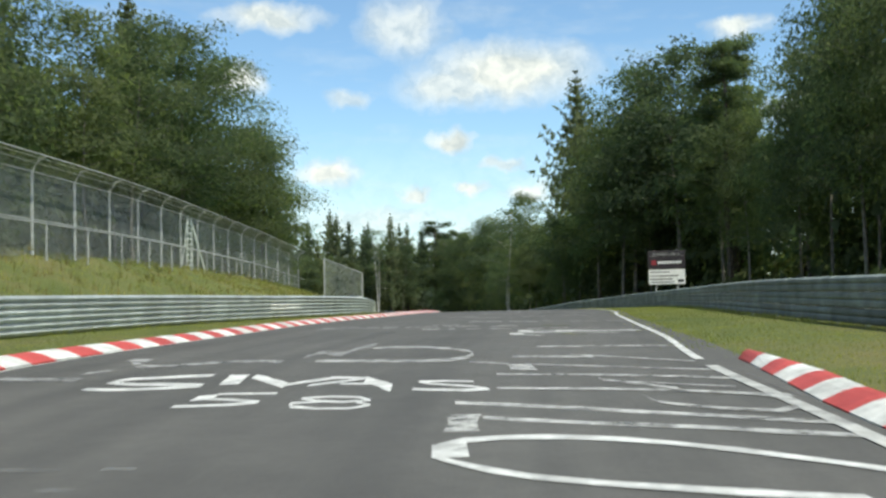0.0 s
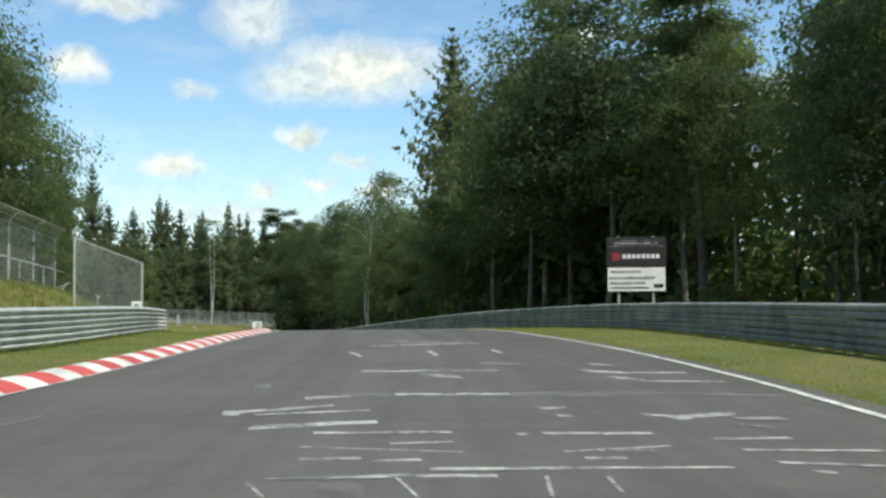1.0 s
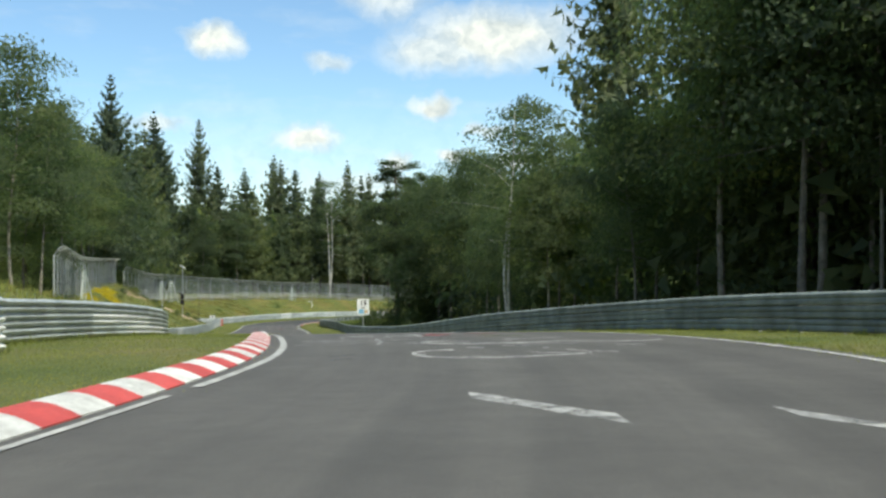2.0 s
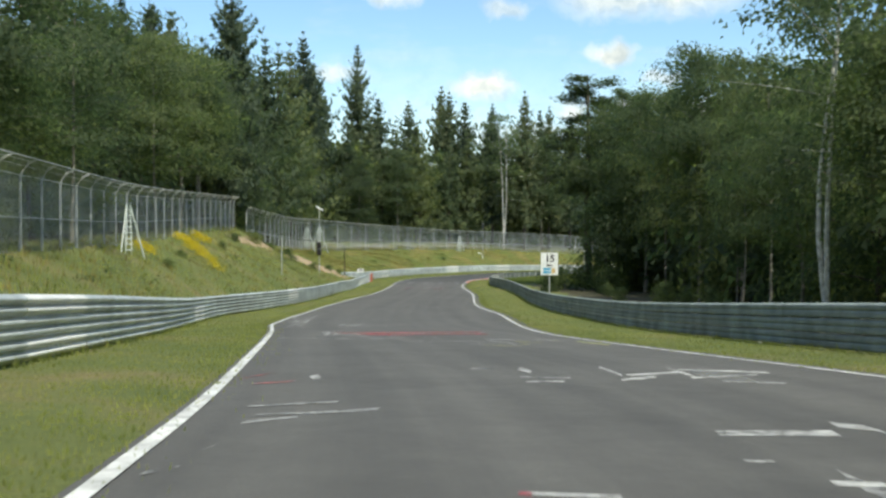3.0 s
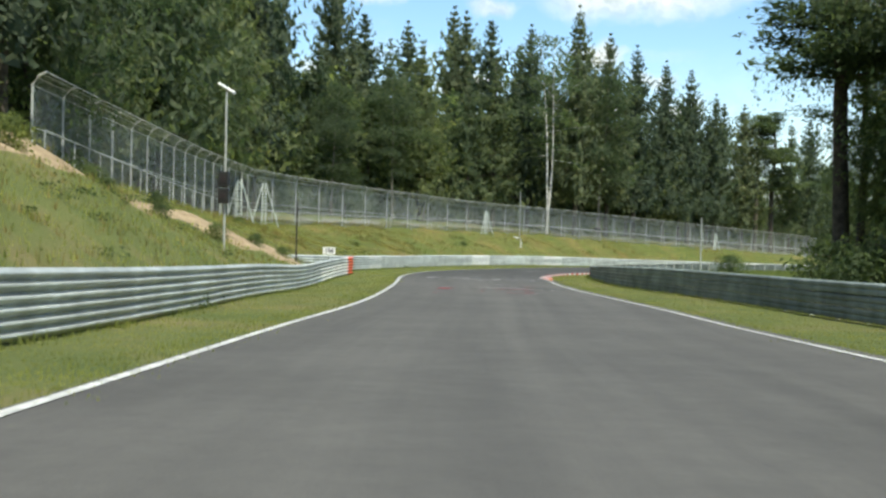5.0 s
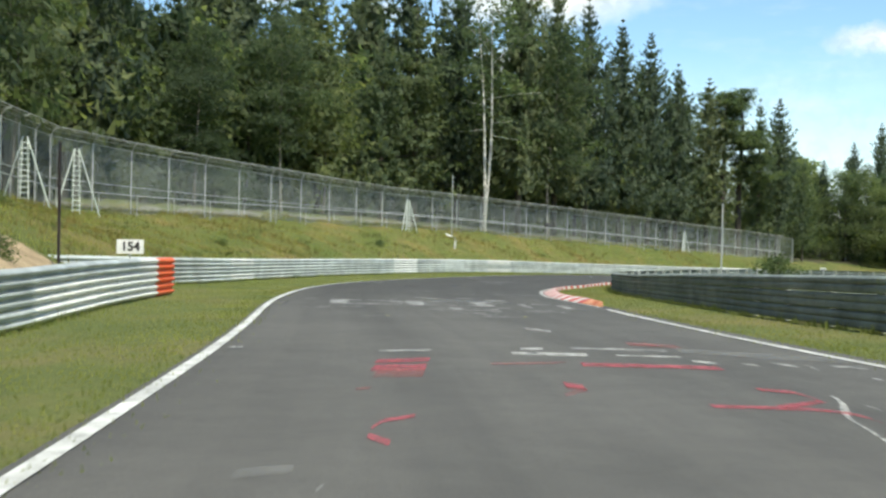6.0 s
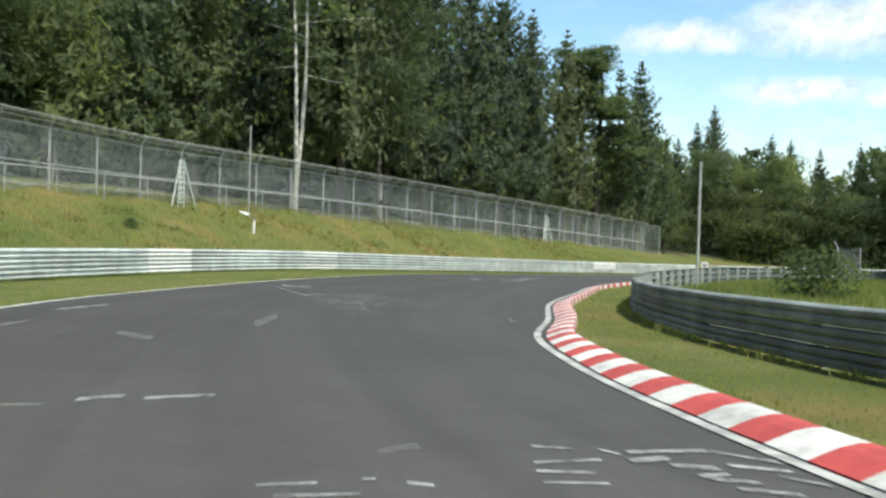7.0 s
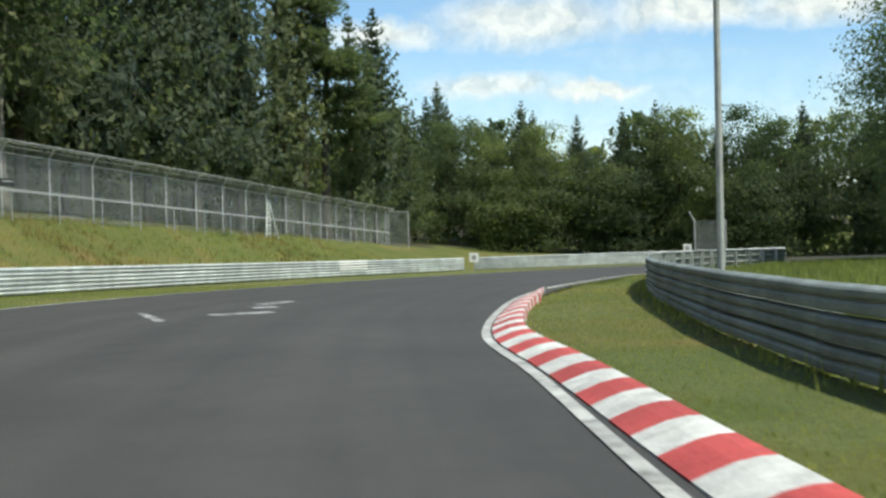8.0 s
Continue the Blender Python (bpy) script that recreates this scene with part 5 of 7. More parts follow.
brush([(3.34, 38.63), (3.75, 38.55)], 0.13, PAINT_WORN)
brush([(3.12, 38.21), (3.41, 38.16)], 0.11, PAINT_WORN)
brush([(4.47, 41.03), (4.81, 40.64)], 0.21, PAINT_WORN)
brush([(4.62, 40.58), (5.38, 40.95)], 0.32, PAINT_WORN)
brush([(5.18, 40.46), (5.63, 40.37)], 0.25, PAINT_WORN)
brush([(5.04, 40.01), (5.22, 39.71)], 0.18, PAINT_WORN)
brush([(4.40, 39.07), (5.05, 39.02)], 0.15, PAINT_WORN)
brush([(4.39, 38.42), (5.38, 38.17)], 0.10, PAINT_CHALK)
brush([(4.37, 37.76), (4.99, 37.48)], 0.11, PAINT_CHALK)
brush([(4.42, 37.36), (4.53, 37.27)], 0.12, PAINT_WORN)
brush([(1.97, 37.90), (2.90, 37.77)], 0.12, PAINT_CHALK)
brush([(2.90, 37.77), (3.97, 37.60)], 0.10, PAINT_CHALK)
brush([(0.89, 37.67), (1.68, 37.64)], 0.11, PAINT_WORN)
brush([(1.68, 37.68), (2.36, 37.56)], 0.12, PAINT_CHALK)
brush([(0.77, 37.58), (0.88, 37.03)], 0.03, PAINT_WORN, True)
brush([(1.71, 37.63), (1.76, 36.87)], 0.03, PAINT_CHALK, True)
brush([(2.67, 37.52), (2.52, 36.74)], 0.03, PAINT_WORN, True)
brush([(3.04, 37.38), (2.96, 36.83)], 0.03, PAINT_WORN, True)
brush([(1.20, 37.39), (1.46, 37.14)], 0.41, PAINT_FAINT)
brush([(-1.52, 41.20), (-1.31, 42.01)], 0.48, PAINT_FAINT)
brush([(-1.32, 40.31), (-1.32, 41.16)], 0.36, PAINT_FAINT)
brush([(0.68, 45.44), (0.90, 45.39)], 0.88, PAINT_FAINT)
brush([(3.98, 82.93), (3.59, 82.72), (3.31, 82.10), (3.25, 81.60), (3.36, 80.96), (3.73, 80.48), (4.27, 80.38), (4.82, 80.46), (5.45, 80.81), (5.93, 81.24), (6.17, 81.62), (6.13, 82.21), (5.88, 82.62)], 0.31, PAINT_CHALK)
brush([(3.25, 81.67), (3.48, 81.28)], 0.49, PAINT_CHALK)
brush([(6.27, 81.95), (6.62, 81.75)], 0.28, PAINT_CHALK)
brush([(4.22, 87.26), (3.73, 87.15), (3.41, 86.75), (3.51, 86.08), (3.94, 85.65), (4.56, 85.57), (5.86, 85.99), (6.34, 86.75), (6.48, 86.47), (7.19, 86.20), (7.86, 86.27), (8.47, 86.88), (8.45, 88.46)], 0.42, PAINT_CHALK)
brush([(3.97, 87.30), (4.49, 87.22)], 0.28, PAINT_WORN)
brush([(3.98, 86.58), (4.44, 86.51)], 0.25, PAINT_WORN)
brush([(4.00, 86.17), (4.34, 86.04)], 0.23, PAINT_WORN)
brush([(4.93, 84.42), (5.72, 84.51)], 0.18, PAINT_WORN)
brush([(5.24, 88.22), (6.70, 89.17)], 0.47, PAINT_WORN)
brush([(5.04, 85.50), (6.65, 85.36)], 0.21, PAINT_WORN)
brush([(5.65, 83.90), (5.60, 83.17)], 0.13, PAINT_WORN, True)
brush([(5.19, 82.30), (5.28, 81.60), (5.77, 81.41)], 0.20, PAINT_WORN)
brush([(4.23, 83.69), (4.54, 83.66)], 0.20, PAINT_WORN)
brush([(3.50, 84.03), (3.93, 83.98)], 0.16, PAINT_WORN)
brush([(3.07, 86.80), (3.38, 86.58)], 0.26, PAINT_WORN)
brush([(7.08, 84.47), (7.61, 84.40)], 0.24, PAINT_CHALK)
brush([(6.00, 81.10), (6.03, 80.22)], 0.31, PAINT_WORN)
brush([(1.98, 80.85), (2.34, 81.67)], 0.29, PAINT_FAINT)
brush([(2.06, 80.04), (2.36, 80.34)], 0.26, PAINT_FAINT)
brush([(2.83, 93.96), (3.55, 93.76)], 0.70, PAINT_WORN)
brush([(3.66, 94.49), (4.37, 94.83)], 1.10, PAINT_RED_FAINT)
brush([(0.84, 88.27), (1.19, 88.44), (1.52, 88.63), (1.86, 88.94), (2.09, 89.02), (2.19, 88.73)], 0.16, PAINT_CHALK)
brush([(0.92, 87.92), (2.19, 87.99)], 0.14, PAINT_CHALK)
brush([(1.37, 87.53), (1.82, 87.83)], 0.16, PAINT_CHALK)
brush([(1.37, 87.74), (1.93, 87.64)], 0.13, PAINT_WORN)
brush([(1.06, 86.69), (1.47, 86.84)], 0.08, PAINT_CHALK)
brush([(1.46, 86.89), (1.74, 86.41), (2.04, 86.30), (2.21, 86.63), (2.24, 87.01), (2.07, 87.20), (1.75, 87.20)], 0.15, PAINT_CHALK)
brush([(0.93, 85.75), (1.26, 85.74)], 0.08, PAINT_CHALK)
brush([(1.45, 85.74), (2.13, 85.76)], 0.07, PAINT_CHALK)
brush([(1.24, 87.35), (1.47, 87.44)], 0.09, PAINT_WORN)
brush([(1.39, 93.14), (2.23, 93.27)], 0.19, PAINT_CHALK)
brush([(1.43, 92.51), (2.27, 92.55)], 0.17, PAINT_CHALK)
brush([(1.46, 91.95), (2.30, 91.98)], 0.15, PAINT_CHALK)
brush([(1.48, 91.44), (2.33, 91.40)], 0.14, PAINT_CHALK)
brush([(1.50, 90.97), (2.36, 90.87)], 0.13, PAINT_CHALK)
brush([(1.52, 90.37), (1.66, 90.36)], 0.29, PAINT_CHALK)
brush([(2.50, 94.89), (3.35, 95.06)], 0.25, PAINT_CHALK)
brush([(2.53, 93.96), (3.41, 94.11)], 0.22, PAINT_CHALK)
brush([(2.55, 93.15), (3.45, 93.18)], 0.19, PAINT_CHALK)
brush([(2.56, 92.44), (3.49, 92.47)], 0.17, PAINT_CHALK)
brush([(2.57, 91.81), (3.53, 91.83)], 0.15, PAINT_CHALK)
brush([(2.58, 91.31), (3.55, 91.26)], 0.14, PAINT_CHALK)
brush([(2.58, 90.86), (3.58, 90.94)], 0.13, PAINT_CHALK)
brush([(3.19, 94.70), (3.51, 91.27)], 0.06, PAINT_CHALK, True)
brush([(2.59, 90.38), (2.73, 90.37)], 0.23, PAINT_CHALK)
brush([(3.28, 102.08), (5.74, 101.60)], 0.70, PAINT_CHALK)
brush([(3.20, 99.72), (5.89, 99.55)], 0.50, PAINT_CHALK)
brush([(3.32, 97.91), (5.86, 97.79)], 0.39, PAINT_CHALK)
brush([(2.66, 102.20), (3.20, 99.72)], 0.70, PAINT_WORN)
brush([(3.54, 92.99), (4.21, 92.94)], 1.60, PAINT_RED_FAINT)
brush([(3.62, 93.98), (4.10, 94.16)], 0.55, PAINT_RED)
brush([(3.62, 92.54), (4.09, 92.35)], 0.42, PAINT_RED)
brush([(4.68, 94.82), (5.62, 94.98)], 1.13, PAINT_RED_FAINT)
brush([(5.07, 92.89), (5.54, 91.64)], 0.49, PAINT_YELLOW_FAINT)
brush([(4.88, 90.23), (5.28, 90.38)], 0.23, PAINT_YELLOW_FAINT)
brush([(4.89, 91.33), (5.96, 90.94)], 0.53, PAINT_YELLOW_FAINT)
brush([(2.23, 87.99), (4.30, 89.63)], 0.12, PAINT_CHALK)
brush([(2.44, 89.32), (2.63, 86.63)], 0.10, PAINT_WORN, True)
brush([(2.63, 86.63), (2.57, 85.60)], 0.09, PAINT_WORN, True)
brush([(2.28, 87.00), (2.72, 86.56), (3.07, 86.02), (3.26, 85.86), (3.39, 85.86)], 0.11, PAINT_WORN)
brush([(3.30, 86.74), (3.44, 86.67)], 0.14, PAINT_WORN)
brush([(5.31, 88.48), (6.06, 88.46)], 0.16, PAINT_CHALK)
brush([(5.24, 87.67), (5.34, 87.01)], 0.23, PAINT_CHALK)
brush([(5.30, 88.05), (5.53, 87.98)], 0.14, PAINT_WORN)
brush([(5.03, 86.27), (5.32, 86.27)], 0.09, PAINT_CHALK)
brush([(2.12, 104.26), (3.05, 104.43)], 0.33, PAINT_CHALK)
brush([(3.15, 105.01), (3.37, 104.90), (3.45, 104.51)], 0.40, PAINT_CHALK)
brush([(2.53, 102.05), (2.83, 102.06)], 0.16, PAINT_CHALK)
brush([(0.77, 101.45), (1.29, 101.45)], 0.13, PAINT_CHALK)
brush([(0.73, 101.46), (0.80, 101.44)], 0.12, PAINT_RED)
brush([(2.13, 102.85), (2.32, 102.86)], 0.12, PAINT_WORN)
brush([(1.29, 112.10), (1.57, 110.33)], 0.49, PAINT_CHALK)
brush([(1.54, 109.42), (2.00, 110.13)], 0.40, PAINT_CHALK)
brush([(1.64, 110.35), (2.36, 111.10)], 0.34, PAINT_CHALK)
brush([(2.28, 112.10), (2.51, 110.26)], 0.61, PAINT_CHALK)
brush([(2.41, 111.74), (3.62, 111.44)], 0.39, PAINT_CHALK)
brush([(2.45, 110.04), (3.39, 110.91)], 0.22, PAINT_CHALK)
brush([(2.79, 109.54), (3.52, 109.45)], 0.19, PAINT_CHALK)
brush([(2.57, 110.93), (3.19, 110.02)], 1.33, PAINT_FAINT)
brush([(0.15, 111.38), (0.36, 110.69)], 0.70, PAINT_CHALK)
brush([(0.27, 109.69), (0.91, 109.65)], 0.20, PAINT_CHALK)
brush([(0.38, 108.87), (0.85, 109.07)], 0.18, PAINT_CHALK)
brush([(-0.50, 111.20), (-0.15, 111.29)], 0.25, PAINT_WORN)
brush([(-1.46, 124.55), (-0.19, 122.36), (0.59, 124.05)], 0.12, PAINT_WORN)
brush([(0.88, 123.27), (1.66, 121.17)], 0.81, PAINT_YELLOW)
brush([(-6.27, 127.96), (-2.24, 131.41)], 1.60, PAINT_RED_FAINT)
brush([(-3.06, 108.67), (-2.94, 109.50)], 0.58, PAINT_RED_FAINT)
brush([(-2.69, 107.89), (-2.33, 108.31)], 0.25, PAINT_RED_FAINT)
brush([(-2.34, 109.34), (-2.14, 108.71)], 0.47, PAINT_WORN)
brush([(-1.70, 104.26), (-1.35, 104.75)], 0.20, PAINT_WORN)
brush([(-1.76, 104.80), (-0.81, 105.31)], 0.14, PAINT_WORN)
brush([(-1.27, 105.03), (-0.79, 105.46)], 0.23, PAINT_WORN)
brush([(-2.02, 105.46), (-1.29, 106.04)], 0.16, PAINT_WORN)
brush([(-1.51, 102.68), (-1.49, 102.91)], 0.11, PAINT_WORN)
brush([(-1.59, 103.03), (-1.59, 103.18)], 0.09, PAINT_WORN)
brush([(-1.54, 101.71), (-1.48, 101.82)], 0.08, PAINT_WORN)
brush([(-1.44, 101.98), (-1.42, 102.02)], 0.09, PAINT_WORN)
brush([(-10.85, 140.00), (-10.88, 142.74)], 0.70, PAINT_WORN)
brush([(-7.85, 136.21), (-7.97, 140.51)], 1.60, PAINT_FAINT)
brush([(-8.27, 137.97), (-7.64, 138.22)], 1.08, PAINT_FAINT)
brush([(-6.92, 129.09), (-6.03, 129.43)], 0.43, PAINT_WORN)
brush([(-6.77, 128.71), (-6.04, 127.64)], 0.38, PAINT_CHALK)
brush([(-5.91, 126.52), (-5.30, 127.30)], 0.53, PAINT_WORN)
brush([(-5.88, 125.06), (-5.76, 126.25)], 0.46, PAINT_WORN)
brush([(-5.33, 125.70), (-4.73, 125.26)], 0.44, PAINT_WORN)
brush([(-6.15, 123.97), (-5.82, 124.39)], 0.38, PAINT_FAINT)
brush([(-5.67, 125.88), (-5.26, 126.75)], 0.30, PAINT_CHALK)
brush([(-5.97, 125.49), (-6.46, 128.40)], 0.11, PAINT_WORN, True)
brush([(-5.30, 127.30), (-3.71, 128.10)], 1.60, PAINT_RED_FAINT)
brush([(-5.30, 127.30), (-5.25, 128.71), (-4.57, 129.39), (-3.87, 128.81)], 0.38, PAINT_RED)
brush([(-5.05, 126.50), (-4.40, 126.21), (-3.72, 126.74)], 0.30, PAINT_RED)
brush([(-5.16, 127.83), (-4.40, 127.16)], 0.68, PAINT_RED)
brush([(-3.71, 128.10), (-1.85, 129.01)], 1.36, PAINT_RED_FAINT)
brush([(-2.19, 129.42), (-1.77, 128.54)], 0.64, PAINT_RED)
brush([(-4.41, 128.35), (-3.66, 128.37)], 0.70, PAINT_WORN)
brush([(-6.40, 122.46), (-5.57, 122.96)], 0.18, PAINT_CHALK)
brush([(-5.47, 122.93), (-5.25, 123.00)], 0.18, PAINT_WORN)
brush([(-5.08, 122.74), (-4.88, 123.11)], 0.36, PAINT_WORN)
brush([(-4.85, 122.75), (-4.73, 122.78)], 0.29, PAINT_CHALK)
brush([(-4.69, 122.68), (-4.58, 122.83)], 0.23, PAINT_WORN)
brush([(-4.30, 123.29), (-3.83, 123.56)], 0.19, PAINT_WORN)
brush([(-4.40, 123.79), (-4.09, 124.03)], 0.20, PAINT_WORN)
brush([(-3.97, 124.07), (-3.57, 124.34)], 0.28, PAINT_WORN)
brush([(-3.81, 123.44), (-3.32, 123.27)], 0.18, PAINT_WORN)
brush([(-3.34, 124.87), (-3.00, 124.37)], 0.22, PAINT_WORN)
brush([(-2.97, 124.76), (-2.71, 124.76)], 0.23, PAINT_WORN)
brush([(-3.20, 121.66), (-2.25, 122.12), (-1.03, 122.37)], 0.09, PAINT_CHALK)
brush([(-1.40, 123.79), (-0.29, 124.12), (0.68, 124.23)], 0.26, PAINT_CHALK)
brush([(-1.40, 123.67), (-0.83, 121.93), (-0.40, 120.28)], 0.22, PAINT_CHALK)
brush([(-0.64, 122.67), (-0.23, 122.09)], 0.20, PAINT_YELLOW)
brush([(-0.49, 122.47), (0.09, 122.27)], 0.20, PAINT_YELLOW)
brush([(-0.47, 121.81), (-0.19, 121.57)], 0.17, PAINT_YELLOW)
brush([(0.26, 123.46), (0.48, 123.25)], 0.23, PAINT_YELLOW)
brush([(-1.51, 121.32), (-1.18, 121.14)], 0.12, PAINT_WORN)
brush([(-1.54, 120.36), (-1.22, 120.19)], 0.10, PAINT_WORN)
brush([(-1.31, 120.65), (-1.01, 120.50)], 0.14, PAINT_WORN)
brush([(-1.11, 119.93), (-0.77, 120.01)], 0.12, PAINT_YELLOW)
brush([(-0.88, 119.79), (-0.46, 119.82)], 0.11, PAINT_YELLOW)
brush([(-0.74, 119.52), (-0.27, 119.71)], 0.11, PAINT_YELLOW)
brush([(-0.34, 120.74), (-0.10, 120.54)], 0.14, PAINT_YELLOW)
brush([(-1.08, 121.25), (-0.94, 120.92)], 0.15, PAINT_WORN)
brush([(-12.39, 147.57), (-11.68, 147.95)], 0.29, PAINT_WORN)
brush([(-11.68, 147.95), (-11.96, 149.33)], 0.09, PAINT_WORN, True)
brush([(-12.17, 146.48), (-11.80, 146.67)], 0.26, PAINT_WORN)
brush([(-11.85, 147.08), (-11.47, 146.84)], 0.27, PAINT_WORN)
brush([(-12.20, 146.46), (-12.50, 147.67)], 0.08, PAINT_WORN, True)
brush([(-11.91, 145.51), (-11.91, 146.19), (-11.28, 145.83)], 0.24, PAINT_WORN)
brush([(-11.99, 145.47), (-12.27, 146.57)], 0.08, PAINT_WORN, True)
brush([(-11.75, 144.72), (-11.73, 145.34), (-11.12, 145.03)], 0.22, PAINT_WORN)
brush([(-11.12, 145.03), (-11.33, 146.07)], 0.08, PAINT_WORN, True)
brush([(-11.62, 143.87), (-11.27, 144.04)], 0.20, PAINT_CHALK)
brush([(-11.30, 144.36), (-10.95, 144.19)], 0.20, PAINT_CHALK)
brush([(-11.46, 143.11), (-10.77, 143.34)], 0.18, PAINT_CHALK)
brush([(-11.29, 142.34), (-10.94, 142.50)], 0.16, PAINT_CHALK)
brush([(-10.96, 142.76), (-10.64, 142.63)], 0.17, PAINT_CHALK)
brush([(-11.13, 141.63), (-10.80, 141.78)], 0.22, PAINT_CHALK)
brush([(-10.81, 142.03), (-10.49, 141.92)], 0.23, PAINT_CHALK)
brush([(-10.49, 141.92), (-10.65, 142.63)], 0.06, PAINT_CHALK, True)
brush([(-10.99, 140.99), (-10.66, 141.14)], 0.21, PAINT_CHALK)
brush([(-10.67, 141.36), (-10.36, 141.27)], 0.21, PAINT_CHALK)
brush([(-11.02, 140.98), (-11.19, 141.61)], 0.06, PAINT_CHALK, True)
brush([(-10.82, 140.36), (-10.74, 140.74), (-10.23, 140.61)], 0.19, PAINT_CHALK)
brush([(-10.23, 140.61), (-10.36, 141.19)], 0.05, PAINT_CHALK, True)
brush([(-10.67, 139.71), (-10.59, 140.06), (-10.09, 139.95)], 0.17, PAINT_CHALK)
brush([(-10.55, 139.13), (-10.45, 139.45), (-9.96, 139.36)], 0.16, PAINT_CHALK)
brush([(-9.96, 139.36), (-10.07, 139.84)], 0.05, PAINT_CHALK, True)
brush([(-10.45, 138.54), (-10.12, 138.67)], 0.14, PAINT_CHALK)
brush([(-10.12, 138.82), (-9.84, 138.78)], 0.14, PAINT_CHALK)
brush([(-10.28, 137.96), (-10.17, 138.22), (-9.72, 138.17)], 0.17, PAINT_CHALK)
brush([(-10.33, 137.94), (-10.44, 138.31)], 0.04, PAINT_CHALK, True)
brush([(-10.18, 137.38), (-9.56, 137.53)], 0.15, PAINT_CHALK)
brush([(-9.59, 137.59), (-9.67, 137.93)], 0.04, PAINT_CHALK, True)
brush([(-9.97, 136.51), (-9.40, 136.71)], 0.12, PAINT_CHALK)
brush([(-9.99, 136.50), (-10.07, 136.77)], 0.03, PAINT_CHALK, True)
brush([(-9.90, 136.20), (-9.60, 136.30)], 0.11, PAINT_CHALK)
brush([(-9.58, 136.40), (-9.33, 136.39)], 0.11, PAINT_CHALK)
brush([(-9.33, 136.39), (-9.39, 136.65)], 0.03, PAINT_CHALK, True)
brush([(-8.57, 139.38), (-7.69, 139.72)], 0.10, PAINT_CHALK)
brush([(-8.50, 139.01), (-7.56, 139.32)], 0.14, PAINT_CHALK)
brush([(-8.38, 138.50), (-7.50, 138.83)], 0.17, PAINT_CHALK)
brush([(-8.30, 138.03), (-8.07, 137.44), (-7.64, 137.42), (-7.40, 137.74), (-7.45, 138.14), (-7.57, 138.17)], 0.18, PAINT_CHALK)
brush([(-8.06, 136.79), (-7.64, 137.00), (-7.31, 137.05)], 0.09, PAINT_CHALK)
brush([(-8.04, 136.74), (-7.93, 136.55), (-7.59, 136.63), (-7.25, 136.72), (-7.24, 137.01)], 0.11, PAINT_CHALK)
brush([(-7.95, 136.35), (-7.21, 136.33)], 0.07, PAINT_CHALK)
brush([(-7.97, 136.21), (-7.18, 136.16)], 0.07, PAINT_CHALK)
brush([(-7.89, 135.57), (-7.11, 135.83)], 0.11, PAINT_CHALK)
brush([(-8.24, 139.40), (-8.00, 139.01)], 0.08, PAINT_CHALK, True)
brush([(-7.14, 136.48), (-7.06, 136.45)], 0.13, PAINT_CHALK)
brush([(-7.09, 136.12), (-7.03, 136.14)], 0.12, PAINT_CHALK)
brush([(-7.17, 136.31), (-7.25, 135.81)], 0.03, PAINT_CHALK, True)
brush([(-7.24, 137.98), (-6.41, 138.24)], 0.14, PAINT_WORN)
brush([(-6.88, 137.89), (-6.70, 137.85)], 0.14, PAINT_WORN)
brush([(-7.00, 137.15), (-6.89, 136.98)], 0.23, PAINT_WORN)
brush([(-6.91, 136.35), (-6.29, 136.55)], 0.10, PAINT_WORN)
brush([(-6.30, 137.18), (-6.09, 135.87)], 0.07, PAINT_WORN, True)
brush([(-6.97, 137.26), (-6.53, 137.50)], 0.09, PAINT_WORN)
brush([(-6.85, 135.74), (-6.71, 135.74)], 0.14, PAINT_CHALK)
brush([(-6.48, 135.79), (-6.38, 135.82)], 0.10, PAINT_WORN)
brush([(-6.58, 138.00), (-6.43, 137.84)], 0.14, PAINT_WORN)
brush([(-6.98, 137.10), (-6.89, 136.35)], 0.06, PAINT_WORN, True)
brush([(-6.38, 140.12), (-5.53, 140.29)], 0.16, PAINT_WORN)
brush([(-6.18, 139.22), (-6.07, 139.13)], 0.22, PAINT_WORN)
brush([(-5.67, 140.40), (-5.56, 139.92)], 0.31, PAINT_WORN)
brush([(-5.43, 139.28), (-5.22, 138.93)], 0.21, PAINT_WORN)
brush([(-5.29, 137.60), (-5.17, 137.64)], 0.13, PAINT_WORN)
brush([(-5.77, 137.12), (-5.69, 137.14)], 0.11, PAINT_WORN)
brush([(-5.26, 137.83), (-4.90, 137.20), (-4.80, 136.48)], 0.14, PAINT_WORN)
brush([(-5.59, 136.28), (-4.96, 136.67)], 0.10, PAINT_FAINT)
brush([(-5.52, 137.59), (-5.19, 136.98)], 0.15, PAINT_FAINT)
brush([(-16.51, 206.57), (-15.95, 206.90)], 0.46, PAINT_RED)
brush([(-16.49, 205.84), (-15.96, 206.08)], 0.69, PAINT_RED)
brush([(-16.42, 205.42), (-15.96, 205.52)], 0.74, PAINT_RED_FAINT)
brush([(-15.28, 206.54), (-14.47, 206.86)], 0.20, PAINT_RED_FAINT)
brush([(-14.31, 206.70), (-12.85, 206.60)], 0.39, PAINT_RED)
brush([(-14.67, 204.66), (-14.51, 204.52)], 0.54, PAINT_RED)
brush([(-14.73, 203.95), (-14.50, 204.40)], 0.25, PAINT_RED_FAINT)
brush([(-15.92, 202.53), (-16.12, 202.28), (-16.19, 201.76), (-16.13, 201.44), (-16.02, 201.35)], 0.21, PAINT_RED)
brush([(-13.63, 203.43), (-12.69, 203.33), (-12.56, 202.64)], 0.20, PAINT_RED)
